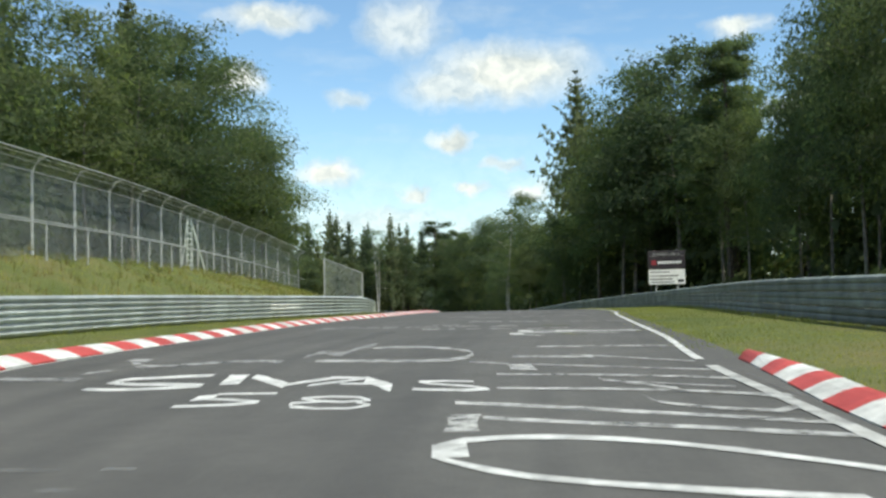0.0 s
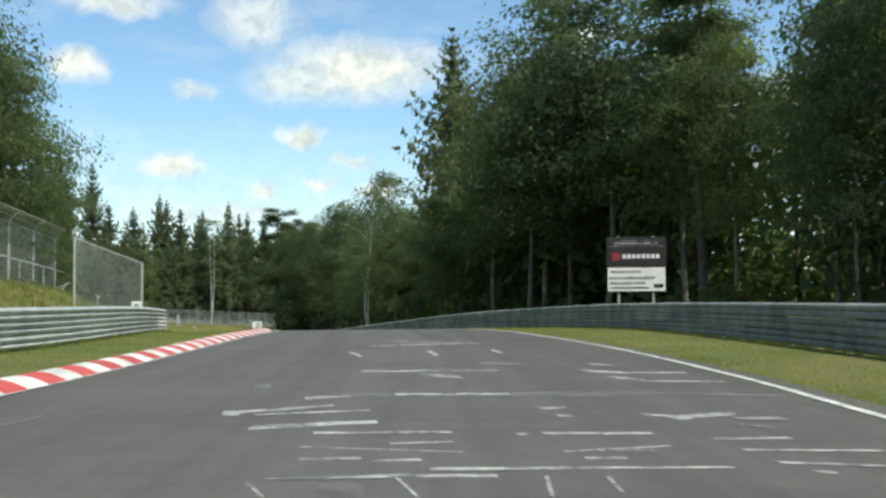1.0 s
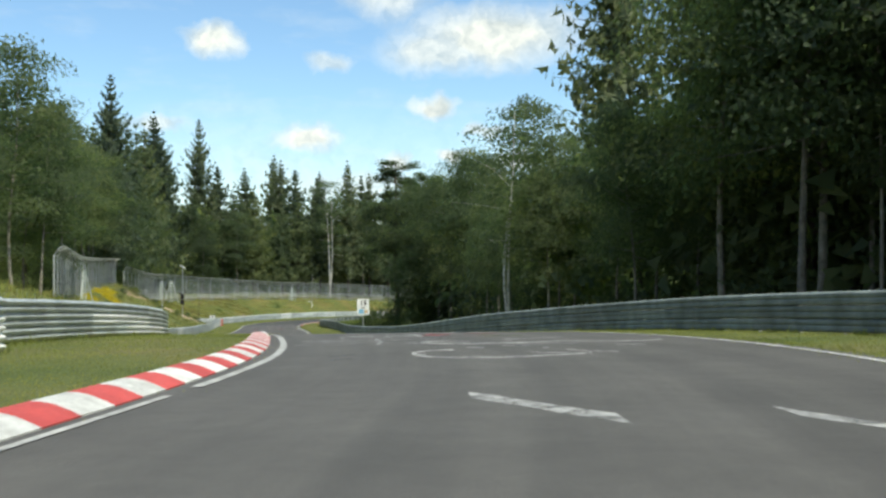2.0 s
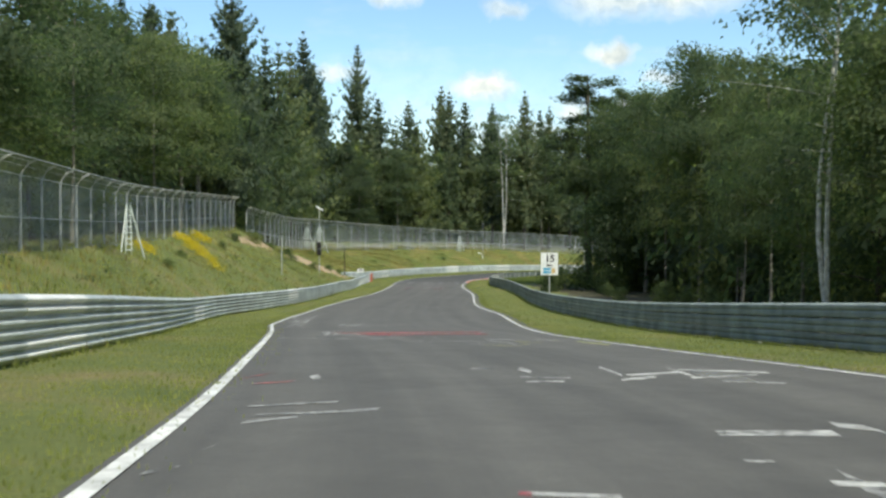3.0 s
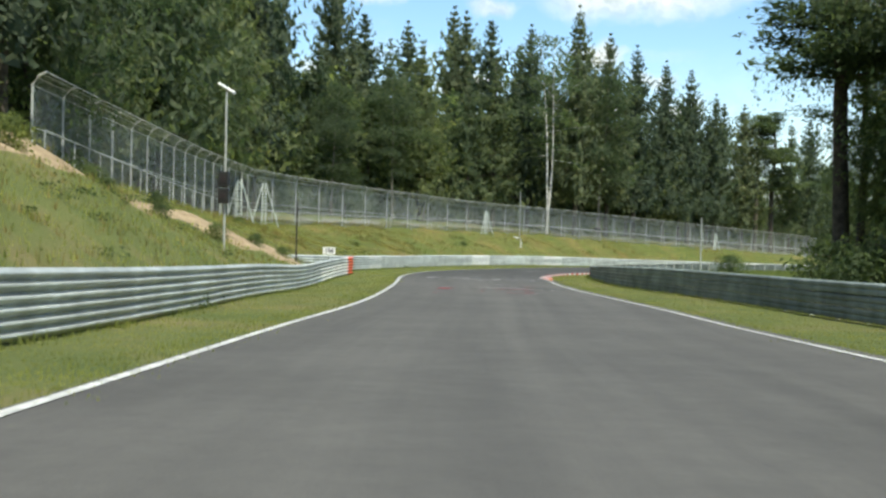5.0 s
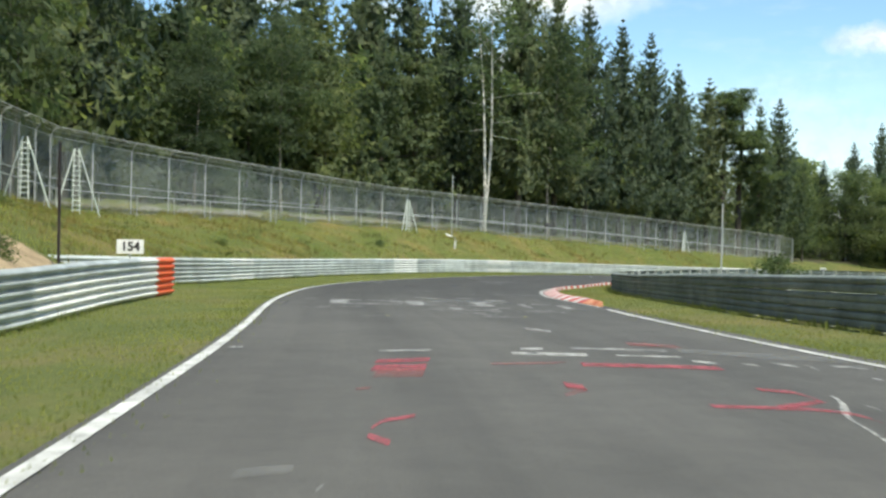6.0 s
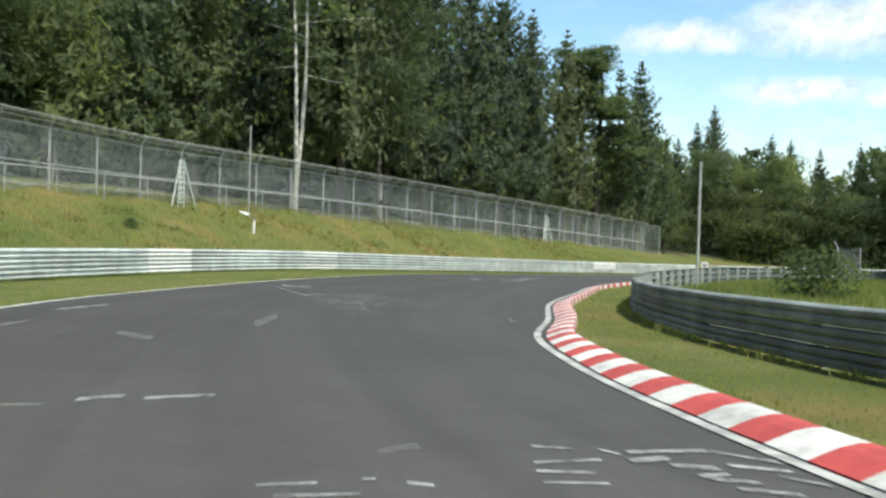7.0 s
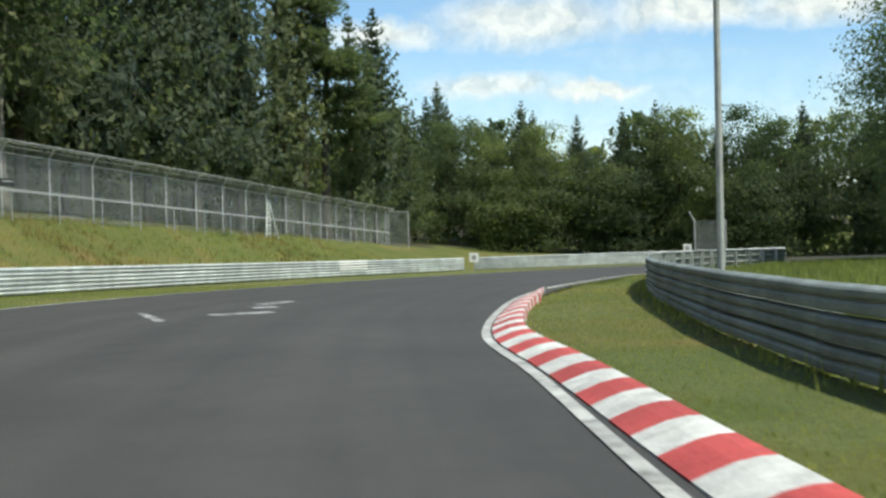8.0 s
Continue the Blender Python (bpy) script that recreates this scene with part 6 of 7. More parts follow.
brush([(-12.95, 204.69), (-12.69, 204.53), (-12.62, 203.89)], 0.26, PAINT_RED)
brush([(-12.62, 203.89), (-13.09, 203.46)], 0.19, PAINT_RED)
brush([(-13.38, 209.80), (-12.76, 209.49)], 0.51, PAINT_RED_FAINT)
brush([(-16.48, 204.02), (-16.37, 204.12)], 0.20, PAINT_RED_FAINT)
brush([(-15.01, 207.94), (-14.11, 207.94)], 0.40, PAINT_CHALK)
brush([(-14.88, 208.64), (-14.59, 208.72)], 0.27, PAINT_CHALK)
brush([(-14.22, 208.90), (-13.03, 208.79)], 0.27, PAINT_WORN)
brush([(-13.78, 207.95), (-13.02, 207.91)], 0.16, PAINT_CHALK)
brush([(-12.99, 207.41), (-12.76, 207.12)], 0.22, PAINT_CHALK)
brush([(-12.47, 207.19), (-12.35, 207.02)], 0.21, PAINT_CHALK)
brush([(-12.10, 207.28), (-11.93, 206.99)], 0.29, PAINT_CHALK)
brush([(-11.76, 207.16), (-11.80, 206.71)], 0.28, PAINT_CHALK)
brush([(-11.50, 207.09), (-11.18, 207.04)], 0.29, PAINT_CHALK)
brush([(-11.51, 205.93), (-11.44, 205.69)], 0.29, PAINT_WORN)
brush([(-12.33, 203.72), (-12.31, 203.33)], 0.15, PAINT_CHALK)
brush([(-16.58, 207.85), (-15.96, 208.18)], 0.24, PAINT_WORN)
brush([(-18.37, 207.95), (-18.21, 207.99)], 0.25, PAINT_WORN)
brush([(-14.59, 212.81), (-14.23, 212.08)], 0.43, PAINT_WORN)
brush([(-12.41, 204.26), (-12.48, 203.80), (-12.73, 202.96), (-12.77, 202.48), (-12.85, 201.86)], 0.23, PAINT_CHALK)
brush([(-16.28, 199.91), (-16.26, 200.08)], 0.11, PAINT_WORN)
brush([(-16.75, 200.28), (-16.47, 200.47)], 0.28, PAINT_FAINT)
brush([(-12.88, 208.83), (-11.08, 207.86)], 0.78, PAINT_FAINT)
brush([(-18.80, 223.87), (-18.53, 221.26)], 0.45, PAINT_WORN, True)
brush([(-18.81, 223.70), (-17.57, 223.78)], 0.47, PAINT_WORN)
brush([(-18.54, 221.21), (-17.12, 221.41)], 0.37, PAINT_WORN)
brush([(-17.57, 223.78), (-17.09, 222.68), (-17.13, 221.52)], 0.52, PAINT_WORN)
brush([(-16.91, 223.91), (-16.69, 221.41)], 0.45, PAINT_WORN, True)
brush([(-16.78, 223.88), (-15.72, 223.58)], 0.31, PAINT_WORN)
brush([(-16.58, 222.63), (-16.01, 222.99)], 0.27, PAINT_WORN)
brush([(-16.68, 221.36), (-15.28, 221.44)], 0.27, PAINT_WORN)
brush([(-15.29, 223.64), (-15.05, 221.29)], 0.42, PAINT_WORN, True)
brush([(-15.31, 223.78), (-14.35, 223.47)], 0.24, PAINT_WORN)
brush([(-14.18, 222.96), (-14.03, 220.93)], 0.16, PAINT_WORN, True)
brush([(-13.90, 223.11), (-13.36, 222.92)], 0.29, PAINT_WORN)
brush([(-13.23, 222.70), (-13.12, 220.81)], 0.22, PAINT_WORN, True)
brush([(-13.32, 223.06), (-12.76, 222.57)], 0.22, PAINT_WORN)
brush([(-19.03, 218.85), (-18.43, 219.00)], 0.13, PAINT_WORN)
brush([(-18.80, 219.49), (-18.55, 219.74)], 0.15, PAINT_WORN)
brush([(-18.29, 219.60), (-17.87, 219.80)], 0.19, PAINT_WORN)
brush([(-18.33, 218.73), (-17.68, 219.01)], 0.25, PAINT_FAINT)
brush([(-17.05, 218.87), (-16.87, 218.90)], 0.25, PAINT_FAINT)
brush([(-16.34, 219.73), (-16.01, 219.80)], 0.15, PAINT_WORN)
brush([(-15.97, 219.69), (-14.82, 219.55)], 0.15, PAINT_CHALK)
brush([(-15.81, 220.20), (-15.72, 219.11)], 0.24, PAINT_WORN, True)
brush([(-16.45, 218.61), (-14.94, 218.93)], 0.15, PAINT_WORN)
brush([(-16.35, 219.09), (-16.00, 219.26)], 0.14, PAINT_WORN)
brush([(-15.03, 218.70), (-14.78, 218.59)], 0.21, PAINT_WORN)
brush([(-14.91, 220.43), (-14.51, 220.39)], 0.18, PAINT_WORN)
brush([(-15.70, 217.75), (-15.11, 217.81)], 0.10, PAINT_WORN)
brush([(-15.39, 217.50), (-14.88, 217.36)], 0.11, PAINT_WORN)
brush([(-15.29, 217.86), (-15.15, 217.65)], 0.19, PAINT_WORN)
brush([(-14.44, 219.80), (-14.32, 218.82)], 0.29, PAINT_FAINT)
brush([(-14.45, 218.65), (-13.40, 218.97)], 0.16, PAINT_WORN)
brush([(-14.19, 219.15), (-13.65, 219.41)], 0.15, PAINT_WORN)
brush([(-13.19, 219.93), (-12.85, 219.92)], 0.87, PAINT_FAINT)
brush([(-13.52, 218.74), (-13.34, 218.77)], 0.20, PAINT_WORN)
brush([(-15.20, 216.55), (-14.47, 216.46)], 0.07, PAINT_CHALK)
brush([(-14.39, 216.81), (-14.39, 216.17)], 0.05, PAINT_YELLOW, True)
brush([(-15.21, 216.22), (-14.76, 216.07)], 0.06, PAINT_CHALK)
brush([(-19.77, 223.96), (-19.44, 224.26)], 0.25, PAINT_WORN)
brush([(-20.25, 222.41), (-19.87, 222.20)], 0.32, PAINT_FAINT)
brush([(-19.62, 219.71), (-19.87, 222.20)], 0.59, PAINT_FAINT)
brush([(-17.42, 215.90), (-17.37, 215.76)], 0.04, PAINT_YELLOW, True)
brush([(-17.08, 216.15), (-16.99, 215.80)], 0.05, PAINT_YELLOW, True)
brush([(-17.62, 215.75), (-17.10, 215.80)], 0.04, PAINT_WORN)
brush([(-17.30, 216.59), (-17.13, 216.70)], 0.17, PAINT_FAINT)
brush([(-17.67, 225.09), (-17.38, 225.00)], 0.29, PAINT_WORN)
brush([(-16.99, 226.77), (-16.35, 226.10)], 0.34, PAINT_WORN)
brush([(-15.83, 227.24), (-15.32, 226.27)], 0.48, PAINT_WORN)
brush([(-15.01, 225.35), (-14.45, 225.07)], 0.40, PAINT_WORN)
brush([(-13.67, 226.55), (-13.45, 226.63)], 0.36, PAINT_WORN)
brush([(-13.93, 216.72), (-13.87, 216.48)], 0.15, PAINT_FAINT)
brush([(-13.94, 217.48), (-13.92, 216.99)], 0.22, PAINT_FAINT)
brush([(-16.80, 225.20), (-14.36, 223.84)], 1.07, PAINT_FAINT)
brush([(-14.43, 232.18), (-14.20, 232.07)], 0.09, PAINT_WORN)
brush([(-14.55, 231.61), (-14.13, 231.69)], 0.07, PAINT_WORN)
brush([(-14.60, 231.35), (-14.29, 231.29)], 0.07, PAINT_WORN)
brush([(-14.64, 231.04), (-14.30, 230.99)], 0.06, PAINT_WORN)
brush([(-14.04, 232.03), (-13.96, 231.87)], 0.10, PAINT_WORN)
brush([(-13.89, 231.93), (-13.37, 231.96)], 0.11, PAINT_WORN)
brush([(-13.97, 231.63), (-13.71, 231.73)], 0.14, PAINT_WORN)
brush([(-13.77, 231.50), (-13.53, 231.41)], 0.13, PAINT_WORN)
brush([(-13.34, 231.96), (-13.19, 231.72)], 0.11, PAINT_WORN)
brush([(-13.43, 231.49), (-13.14, 231.31)], 0.11, PAINT_WORN)
brush([(-13.19, 231.72), (-13.08, 231.57)], 0.12, PAINT_WORN)
brush([(-13.70, 231.09), (-13.47, 230.96)], 0.11, PAINT_WORN)
brush([(-13.28, 231.15), (-13.12, 230.89)], 0.10, PAINT_WORN)
brush([(-13.66, 230.82), (-13.39, 230.67)], 0.09, PAINT_WORN)
brush([(-13.73, 231.17), (-13.54, 231.24)], 0.10, PAINT_WORN)
brush([(-15.35, 231.07), (-15.22, 230.99)], 0.10, PAINT_WORN)
brush([(-16.11, 231.03), (-15.81, 231.07)], 0.06, PAINT_WORN)
brush([(-16.03, 230.76), (-15.61, 230.79)], 0.05, PAINT_WORN)
brush([(-15.57, 231.15), (-15.50, 231.15)], 0.06, PAINT_WORN)
brush([(-15.40, 231.99), (-15.13, 232.19)], 0.20, PAINT_FAINT)
brush([(-17.47, 234.33), (-17.14, 234.55)], 0.24, PAINT_WORN)
brush([(-16.98, 234.45), (-16.45, 234.65)], 0.18, PAINT_WORN)
brush([(-17.96, 233.99), (-17.67, 234.06)], 0.19, PAINT_FAINT)
brush([(-16.16, 243.68), (-15.77, 246.12)], 1.60, PAINT_FAINT)
brush([(-15.53, 261.02), (-14.83, 254.89)], 1.60, PAINT_FAINT)
brush([(-19.78, 247.13), (-19.11, 249.06)], 0.70, PAINT_WORN)
brush([(-19.85, 242.83), (-19.63, 243.54)], 1.03, PAINT_FAINT)
brush([(-18.03, 241.45), (-17.46, 240.54)], 0.81, PAINT_FAINT)
brush([(-5.72, 273.69), (-4.59, 273.68)], 0.70, PAINT_WORN)
brush([(-14.89, 255.67), (-14.03, 256.44), (-13.02, 255.40), (-12.30, 253.37)], 0.19, PAINT_WORN)
brush([(-13.75, 254.49), (-12.42, 252.86)], 0.16, PAINT_WORN)
brush([(-15.36, 262.30), (-14.44, 261.13)], 0.70, PAINT_WORN)
brush([(-14.80, 253.75), (-13.59, 252.65), (-13.10, 252.03)], 0.14, PAINT_WORN)
brush([(-14.40, 252.90), (-14.22, 252.38)], 0.20, PAINT_WORN)
brush([(-14.14, 251.58), (-13.66, 252.02)], 0.18, PAINT_WORN)
brush([(-13.86, 250.70), (-13.32, 250.94)], 0.15, PAINT_WORN)
brush([(-14.51, 250.66), (-14.40, 250.87)], 0.15, PAINT_WORN)
brush([(-14.44, 249.90), (-14.29, 250.11), (-14.10, 249.56)], 0.12, PAINT_WORN)
brush([(-14.07, 250.08), (-13.75, 249.68)], 0.13, PAINT_WORN)
brush([(-14.48, 248.89), (-14.38, 248.54)], 0.10, PAINT_WORN)
brush([(-14.32, 249.18), (-14.23, 249.44), (-14.05, 249.24)], 0.11, PAINT_WORN)
brush([(-14.14, 248.03), (-14.00, 248.27), (-13.87, 248.38)], 0.09, PAINT_WORN)
brush([(-14.41, 247.73), (-14.19, 247.46)], 0.07, PAINT_WORN)
brush([(-14.20, 247.66), (-14.02, 247.41)], 0.07, PAINT_WORN)
brush([(-14.35, 246.82), (-14.25, 246.70)], 0.06, PAINT_WORN)
brush([(-14.10, 248.77), (-13.92, 248.52), (-13.76, 248.73)], 0.10, PAINT_WORN)
brush([(-14.51, 251.70), (-14.27, 251.34)], 0.17, PAINT_WORN)
brush([(-14.01, 249.26), (-13.72, 248.99)], 0.11, PAINT_WORN)
brush([(-13.89, 248.33), (-13.89, 247.93)], 0.02, PAINT_WORN, True)
brush([(-14.26, 249.16), (-14.28, 248.76)], 0.03, PAINT_WORN, True)
brush([(-13.99, 251.94), (-13.83, 250.69)], 0.03, PAINT_WORN, True)
brush([(-13.77, 251.75), (-13.56, 250.61)], 0.03, PAINT_WORN, True)
brush([(-11.29, 249.89), (-11.28, 249.42)], 0.18, PAINT_WORN)
brush([(-12.31, 246.08), (-12.24, 246.12)], 0.07, PAINT_WORN)
brush([(-12.12, 246.02), (-11.92, 246.06)], 0.06, PAINT_WORN)
brush([(-11.84, 245.99), (-11.95, 245.69)], 0.02, PAINT_WORN, True)
brush([(-11.87, 245.94), (-11.65, 245.78)], 0.04, PAINT_WORN)
brush([(-11.82, 246.66), (-11.75, 246.64)], 0.09, PAINT_WORN)
brush([(-11.37, 246.52), (-11.54, 245.56)], 0.03, PAINT_WORN, True)
brush([(-11.40, 245.89), (-11.58, 245.28)], 0.02, PAINT_WORN, True)
brush([(-11.20, 245.16), (-11.09, 245.06)], 0.06, PAINT_WORN)
brush([(-11.85, 245.03), (-11.77, 245.08)], 0.07, PAINT_WORN)
brush([(-6.73, 275.18), (-6.82, 273.05)], 0.70, PAINT_WORN)
brush([(-4.46, 275.75), (-3.93, 275.60)], 0.70, PAINT_WORN)
brush([(-6.62, 275.65), (-6.81, 272.46)], 0.18, PAINT_WORN, True)
brush([(-4.05, 276.86), (-3.01, 277.65)], 0.70, PAINT_WORN)

# clear strokes are pieces of the road, the faded scrawls between them one layer of stuff
SCRAWL = {PAINT_WORN: ([], []), PAINT_FAINT: ([], []), PAINT_RED_FAINT: ([], []), PAINT_YELLOW_FAINT: ([], [])}
for v, f, m in PAINTS.values():
    if m in SCRAWL:
        V, F = SCRAWL[m]
        o = len(V)
        V += v
        F += [tuple(i + o for i in q) for q in f]
    else:
        mesh_ob("painted_stroke", v, f, m, ROAD)
for (m, (V, F)), tone in zip(SCRAWL.items(), ("faded grey", "almost worn-off grey", "faded red", "faded yellow")):
    tagged(mesh_ob("road_graffiti", V, F, m), tone + " painted scrawls left by fans on the asphalt", "road marking", kind="stuff")


# ---------------------------------------------------------------- signs, poles, fittings
def plate(bm_size, at, mat, parent, name="panel", label="", bevel=0.01):
    bm = bmesh.new()
    box(bm, bm_size, at, bevel)
    return part(name, bm, mat, parent, label)


def letters(text, size, at, mat, parent, name="lettering"):
    """Upright lettering on a face that looks to -y of its thing."""
    cu = bpy.data.curves.new(name, "FONT")
    cu.body, cu.size, cu.align_x, cu.align_y, cu.extrude, cu.offset = text, size, "CENTER", "CENTER", 0.003, size * 0.035
    tmp = bpy.data.objects.new(name, cu)
    scene.collection.objects.link(tmp)
    bpy.context.view_layer.update()
    me = bpy.data.meshes.new_from_object(tmp.evaluated_get(bpy.context.evaluated_depsgraph_get()))
    bpy.data.objects.remove(tmp)
    me.transform(Matrix.Translation(at) @ Matrix.Rotation(radians(90), 4, "X"))
    me.materials.clear()
    me.materials.append(mat)
    ob = new(name, me)
    ob.parent = parent
    return ob


def km_sign():
    z0 = float(zg(168.5))
    th = thing("distance_sign", "white distance sign reading 15 km on a steel post", "sign", pose(-1.2, 168.5, z0, 0, 0, 12))
    bm = bmesh.new()
    rod(bm, (0, 0.06, -0.3), (0, 0.06, 3.3), 0.04)
    part("post", bm, STEEL, th)
    plate((1.12, 0.03, 1.45), (0, 0, 2.75), SIGN_WHITE, th, bevel=0.012)
    letters("15", 0.62, (0.02, -0.02, 3.08), BLACK, th)
    letters("km", 0.28, (0, -0.02, 2.66), BLACK, th)
    plate((0.50, 0.012, 0.15), (-0.17, -0.018, 2.42), SIGN_BLUE, th, "emblem", "blue bar", 0.0)
    plate((0.50, 0.012, 0.15), (-0.17, -0.018, 2.22), SIGN_BLUE, th, "emblem", "blue bar", 0.0)
    plate((0.24, 0.012, 0.34), (0.24, -0.018, 2.31), SIGN_AMBER, th, "emblem", "amber block", 0.0)
    return th


def number_sign():
    th = thing("marshal_sign", "small white plate numbered 154 on a short post", "sign", pose(-25.3, 227.3, float(zg(227.3)), 0, 0, 30))
    z = -4.1 - float(zg(227.3))
    bm = bmesh.new()
    rod(bm, (0, 0.03, -0.3), (0, 0.03, z), 0.03)
    part("post", bm, STEEL, th)
    plate((0.78, 0.02, 0.42), (0, 0, z), SIGN_WHITE, th)
    letters("154", 0.36, (0, -0.014, z), BLACK, th)


def billboard():
    z0 = float(zg(76.7))
    th = thing("billboard", "white advertising board with a dark banner above it among the trees", "billboard", pose(16.1, 76.8, z0, 0, 0, -14))
    for x in (-0.75, 0.7):
        bm = bmesh.new()
        rod(bm, (x, 0.08, -0.3), (x, 0.08, 3.9), 0.05)
        part("post", bm, STEEL, th)
    plate((2.42, 0.05, 1.0), (0, 0, 2.05), SIGN_WHITE, th)
    plate((2.5, 0.05, 1.25), (0, 0, 3.22), SIGN_DARK, th, "banner", "dark red and black banner")
    plate((0.34, 0.012, 0.34), (-0.85, -0.032, 3.02), SIGN_RED, th, "emblem", "red block", 0.0)
    for k in range(8):
        plate((0.15, 0.012, 0.17), (-0.50 + 0.2 * k, -0.032, 3.03), SIGN_WHITE, th, "printed_bar", "", 0.0)
    for k in range(12):
        plate((0.12, 0.012, 0.10), (-0.85 + 0.155 * k, -0.032, 3.58), PAINT_WORN, th, "printed_bar", "", 0.0)
    for z, x, w in ((3.70, 0, 2.3), (3.46, 0, 2.3)):
        plate((w, 0.012, 0.015), (x, -0.032, z), PAINT_WORN, th, "printed_bar", "", 0.0)
    for z, x, w, h in ((2.38, -0.45, 1.3, 0.09), (2.12, -0.18, 1.9, 0.10), (1.90, -0.38, 1.5, 0.10), (1.70, -0.30, 1.6, 0.05), (1.78, 0.92, 0.4, 0.16)):
        plate((w, 0.012, h), (x, -0.032, z), PAINT_WORN if z > 1.8 else BLACK, th, "printed_bar", "", 0.0)


def slim_pole(x, y, top, r, label, foot=None, name="pole", steel=None):
    z0 = float(height([(x, y)])[0]) if foot is None else foot
    th = thing(name, label, "pole", pose(x, y, z0))
    bm = bmesh.new()
    rod(bm, (0, 0, -0.4), (0, 0, top - z0), r, r * 0.85, 10)
    part("shaft", bm, steel or STEEL, th)
    bm = bmesh.new()
    rod(bm, (0, 0, top - z0 - 0.02), (0, 0, top - z0 + 0.06), r * 1.25, r * 1.1, 10)
    part("cap", bm, BLACK, th)
    return th, z0


def signal_pole():
    th, z0 = slim_pole(-25.5, 207.2, 2.85, 0.05, "steel pole with a black signal box and a small camera", name="signal_pole")
    z = -1.15 - z0
    for k in (0, 1):
        bm = bmesh.new()
        box(bm, (0.42, 0.26, 0.62), (0, -0.16, z + 0.36 - 0.68 * k), 0.03)
        head = part("signal_box", bm, BLACK, th)
        bm = bmesh.new()
        rod(bm, (0, -0.29, z + 0.36 - 0.68 * k), (0, -0.33, z + 0.36 - 0.68 * k), 0.13, sides=14)
        part("lens", bm, SIGN_DARK, head)
    bm = bmesh.new()
    rod(bm, (-0.35, 0, 3.15 - z0), (0.35, 0, 2.75 - z0), 0.07, sides=8)
    part("camera_head", bm, SIGN_WHITE, th, "small white camera head")


def ladder_brace(x, y, foot, tall, turn):
    """A steep stile against the fence: two legs, rungs and side braces."""
    th = thing("fence_ladder", "pale green and white braced ladder standing at the fence", "ladder", pose(x, y, foot, 0, 0, turn), group="fence ladders")
    for s in (-1, 1):
        bm = bmesh.new()
        rod(bm, (0.22 * s, 0, -0.3), (0.12 * s, 0, tall), 0.035, sides=6)
        part("leg", bm, LADDER, th)
        bm = bmesh.new()
        rod(bm, (tall * 0.36 * s, -0.25, -0.3), (0.1 * s, 0, tall), 0.045, sides=6)
        part("brace", bm, LADDER, th)
    n = int(tall / 0.28)
    for k in range(n):
        z = 0.2 + k * 0.28
        bm = bmesh.new()
        rod(bm, (-0.25, 0, z), (0.25, 0, z), 0.03, sides=6)
        part("rung", bm, LADDER, th)


km_sign()
number_sign()
billboard()
signal_pole()
slim_pole(0.9, 267.75, -1.15, 0.06, "grey-green steel mast on the inside of the bend", float(zg(267.75)))
slim_pole(-16.75, 293.6, 1.75, 0.045, "thin steel pole on the grass bank")
slim_pole(-27.0, 226.2, -1.25, 0.045, "dark steel post behind the rail", -5.3, steel=SIGN_DARK)
slim_pole(-22.7, 182.6, 0.5, 0.04, "thin steel pole on the grass bank")
def plate_sign(x, y, top, size, turn, label):
    """A small white plate on a post, with one printed bar."""
    th = thing("plate_sign", label, "sign", pose(x, y, float(zg(y)), 0, 0, turn))
    bm = bmesh.new()
    rod(bm, (0, 0.03, -0.3), (0, 0.03, top + size * 0.4), 0.025)
    part("post", bm, STEEL, th)
    plate((size, 0.02, size), (0, 0, top), SIGN_WHITE, th)
    plate((size * 0.5, 0.012, size * 0.5), (0, -0.014, top), PAINT_WORN, th, "printed_bar", "", 0.0)


plate_sign(-5.0, 81.0, 1.12, 0.42, 4, "small white plate on a post at the rail's end")
plate_sign(28.0, 333.4, 1.0, 0.7, -20, "small white plate on a post between two rails")
plate_sign(48.5, 333.9, 1.2, 0.7, -25, "small white plate standing above the far rail")
for x, y, tall, turn in ((-12.6, 60, 2.7, 60), (-20.9, 148, 2.4, 70), (-37.7, 251, 3.3, 35), (-37.7, 258.6, 3.7, 35), (-20.4, 289.5, 2.6, 45), (9.8, 326.5, 2.4, 45)):
    ladder_brace(x, y, float(height([(x, y)])[0]), tall, turn)
for k, (x, y, turn) in enumerate(((-8.9, 240.6, 20), (-8.6, 240.9, 70), (-8.3, 240.8, 130), (-7.4, 236.2, 40), (-7.5, 235.6, 95))):
    th = thing("litter", "small scrap of white paper lying in the grass", "litter", pose(x, y, float(height([(x, y)])[0]) + 0.03, 0, 12, turn), group="scraps of litter")
    mesh_ob("sheet", [(-0.05, -0.035, 0), (0.05, -0.035, 0.01), (0.055, 0.035, 0.03), (-0.045, 0.04, 0.012), (0, 0, 0.03)], [(0, 1, 4), (1, 2, 4), (2, 3, 4), (3, 0, 4)], SIGN_WHITE, th)
pipe = thing("bent_pipe", "bent white pipe standing on the grass bank", "pipe", pose(-16.44, 289.4, float(height([(-16.44, 289.4)])[0]), 0, 0, 15))
v, f = tube([(0, 0, -0.2), (0.05, 0, 0.55), (0, 0, 0.85), (-0.35, 0, 1.0), (-0.8, 0, 1.15)], [0.07] * 5, 8)
mesh_ob("tube", v, f, SIGN_WHITE, pipe, smooth=True)
fp = thing("fence_plate", "dark lettered plate fixed to the mesh fence", "sign", pose(-7.6, 304.6, -2.35, 0, 0, 48))
plate((1.35, 0.03, 0.34), (0, -0.1, 0), BLACK, fp)
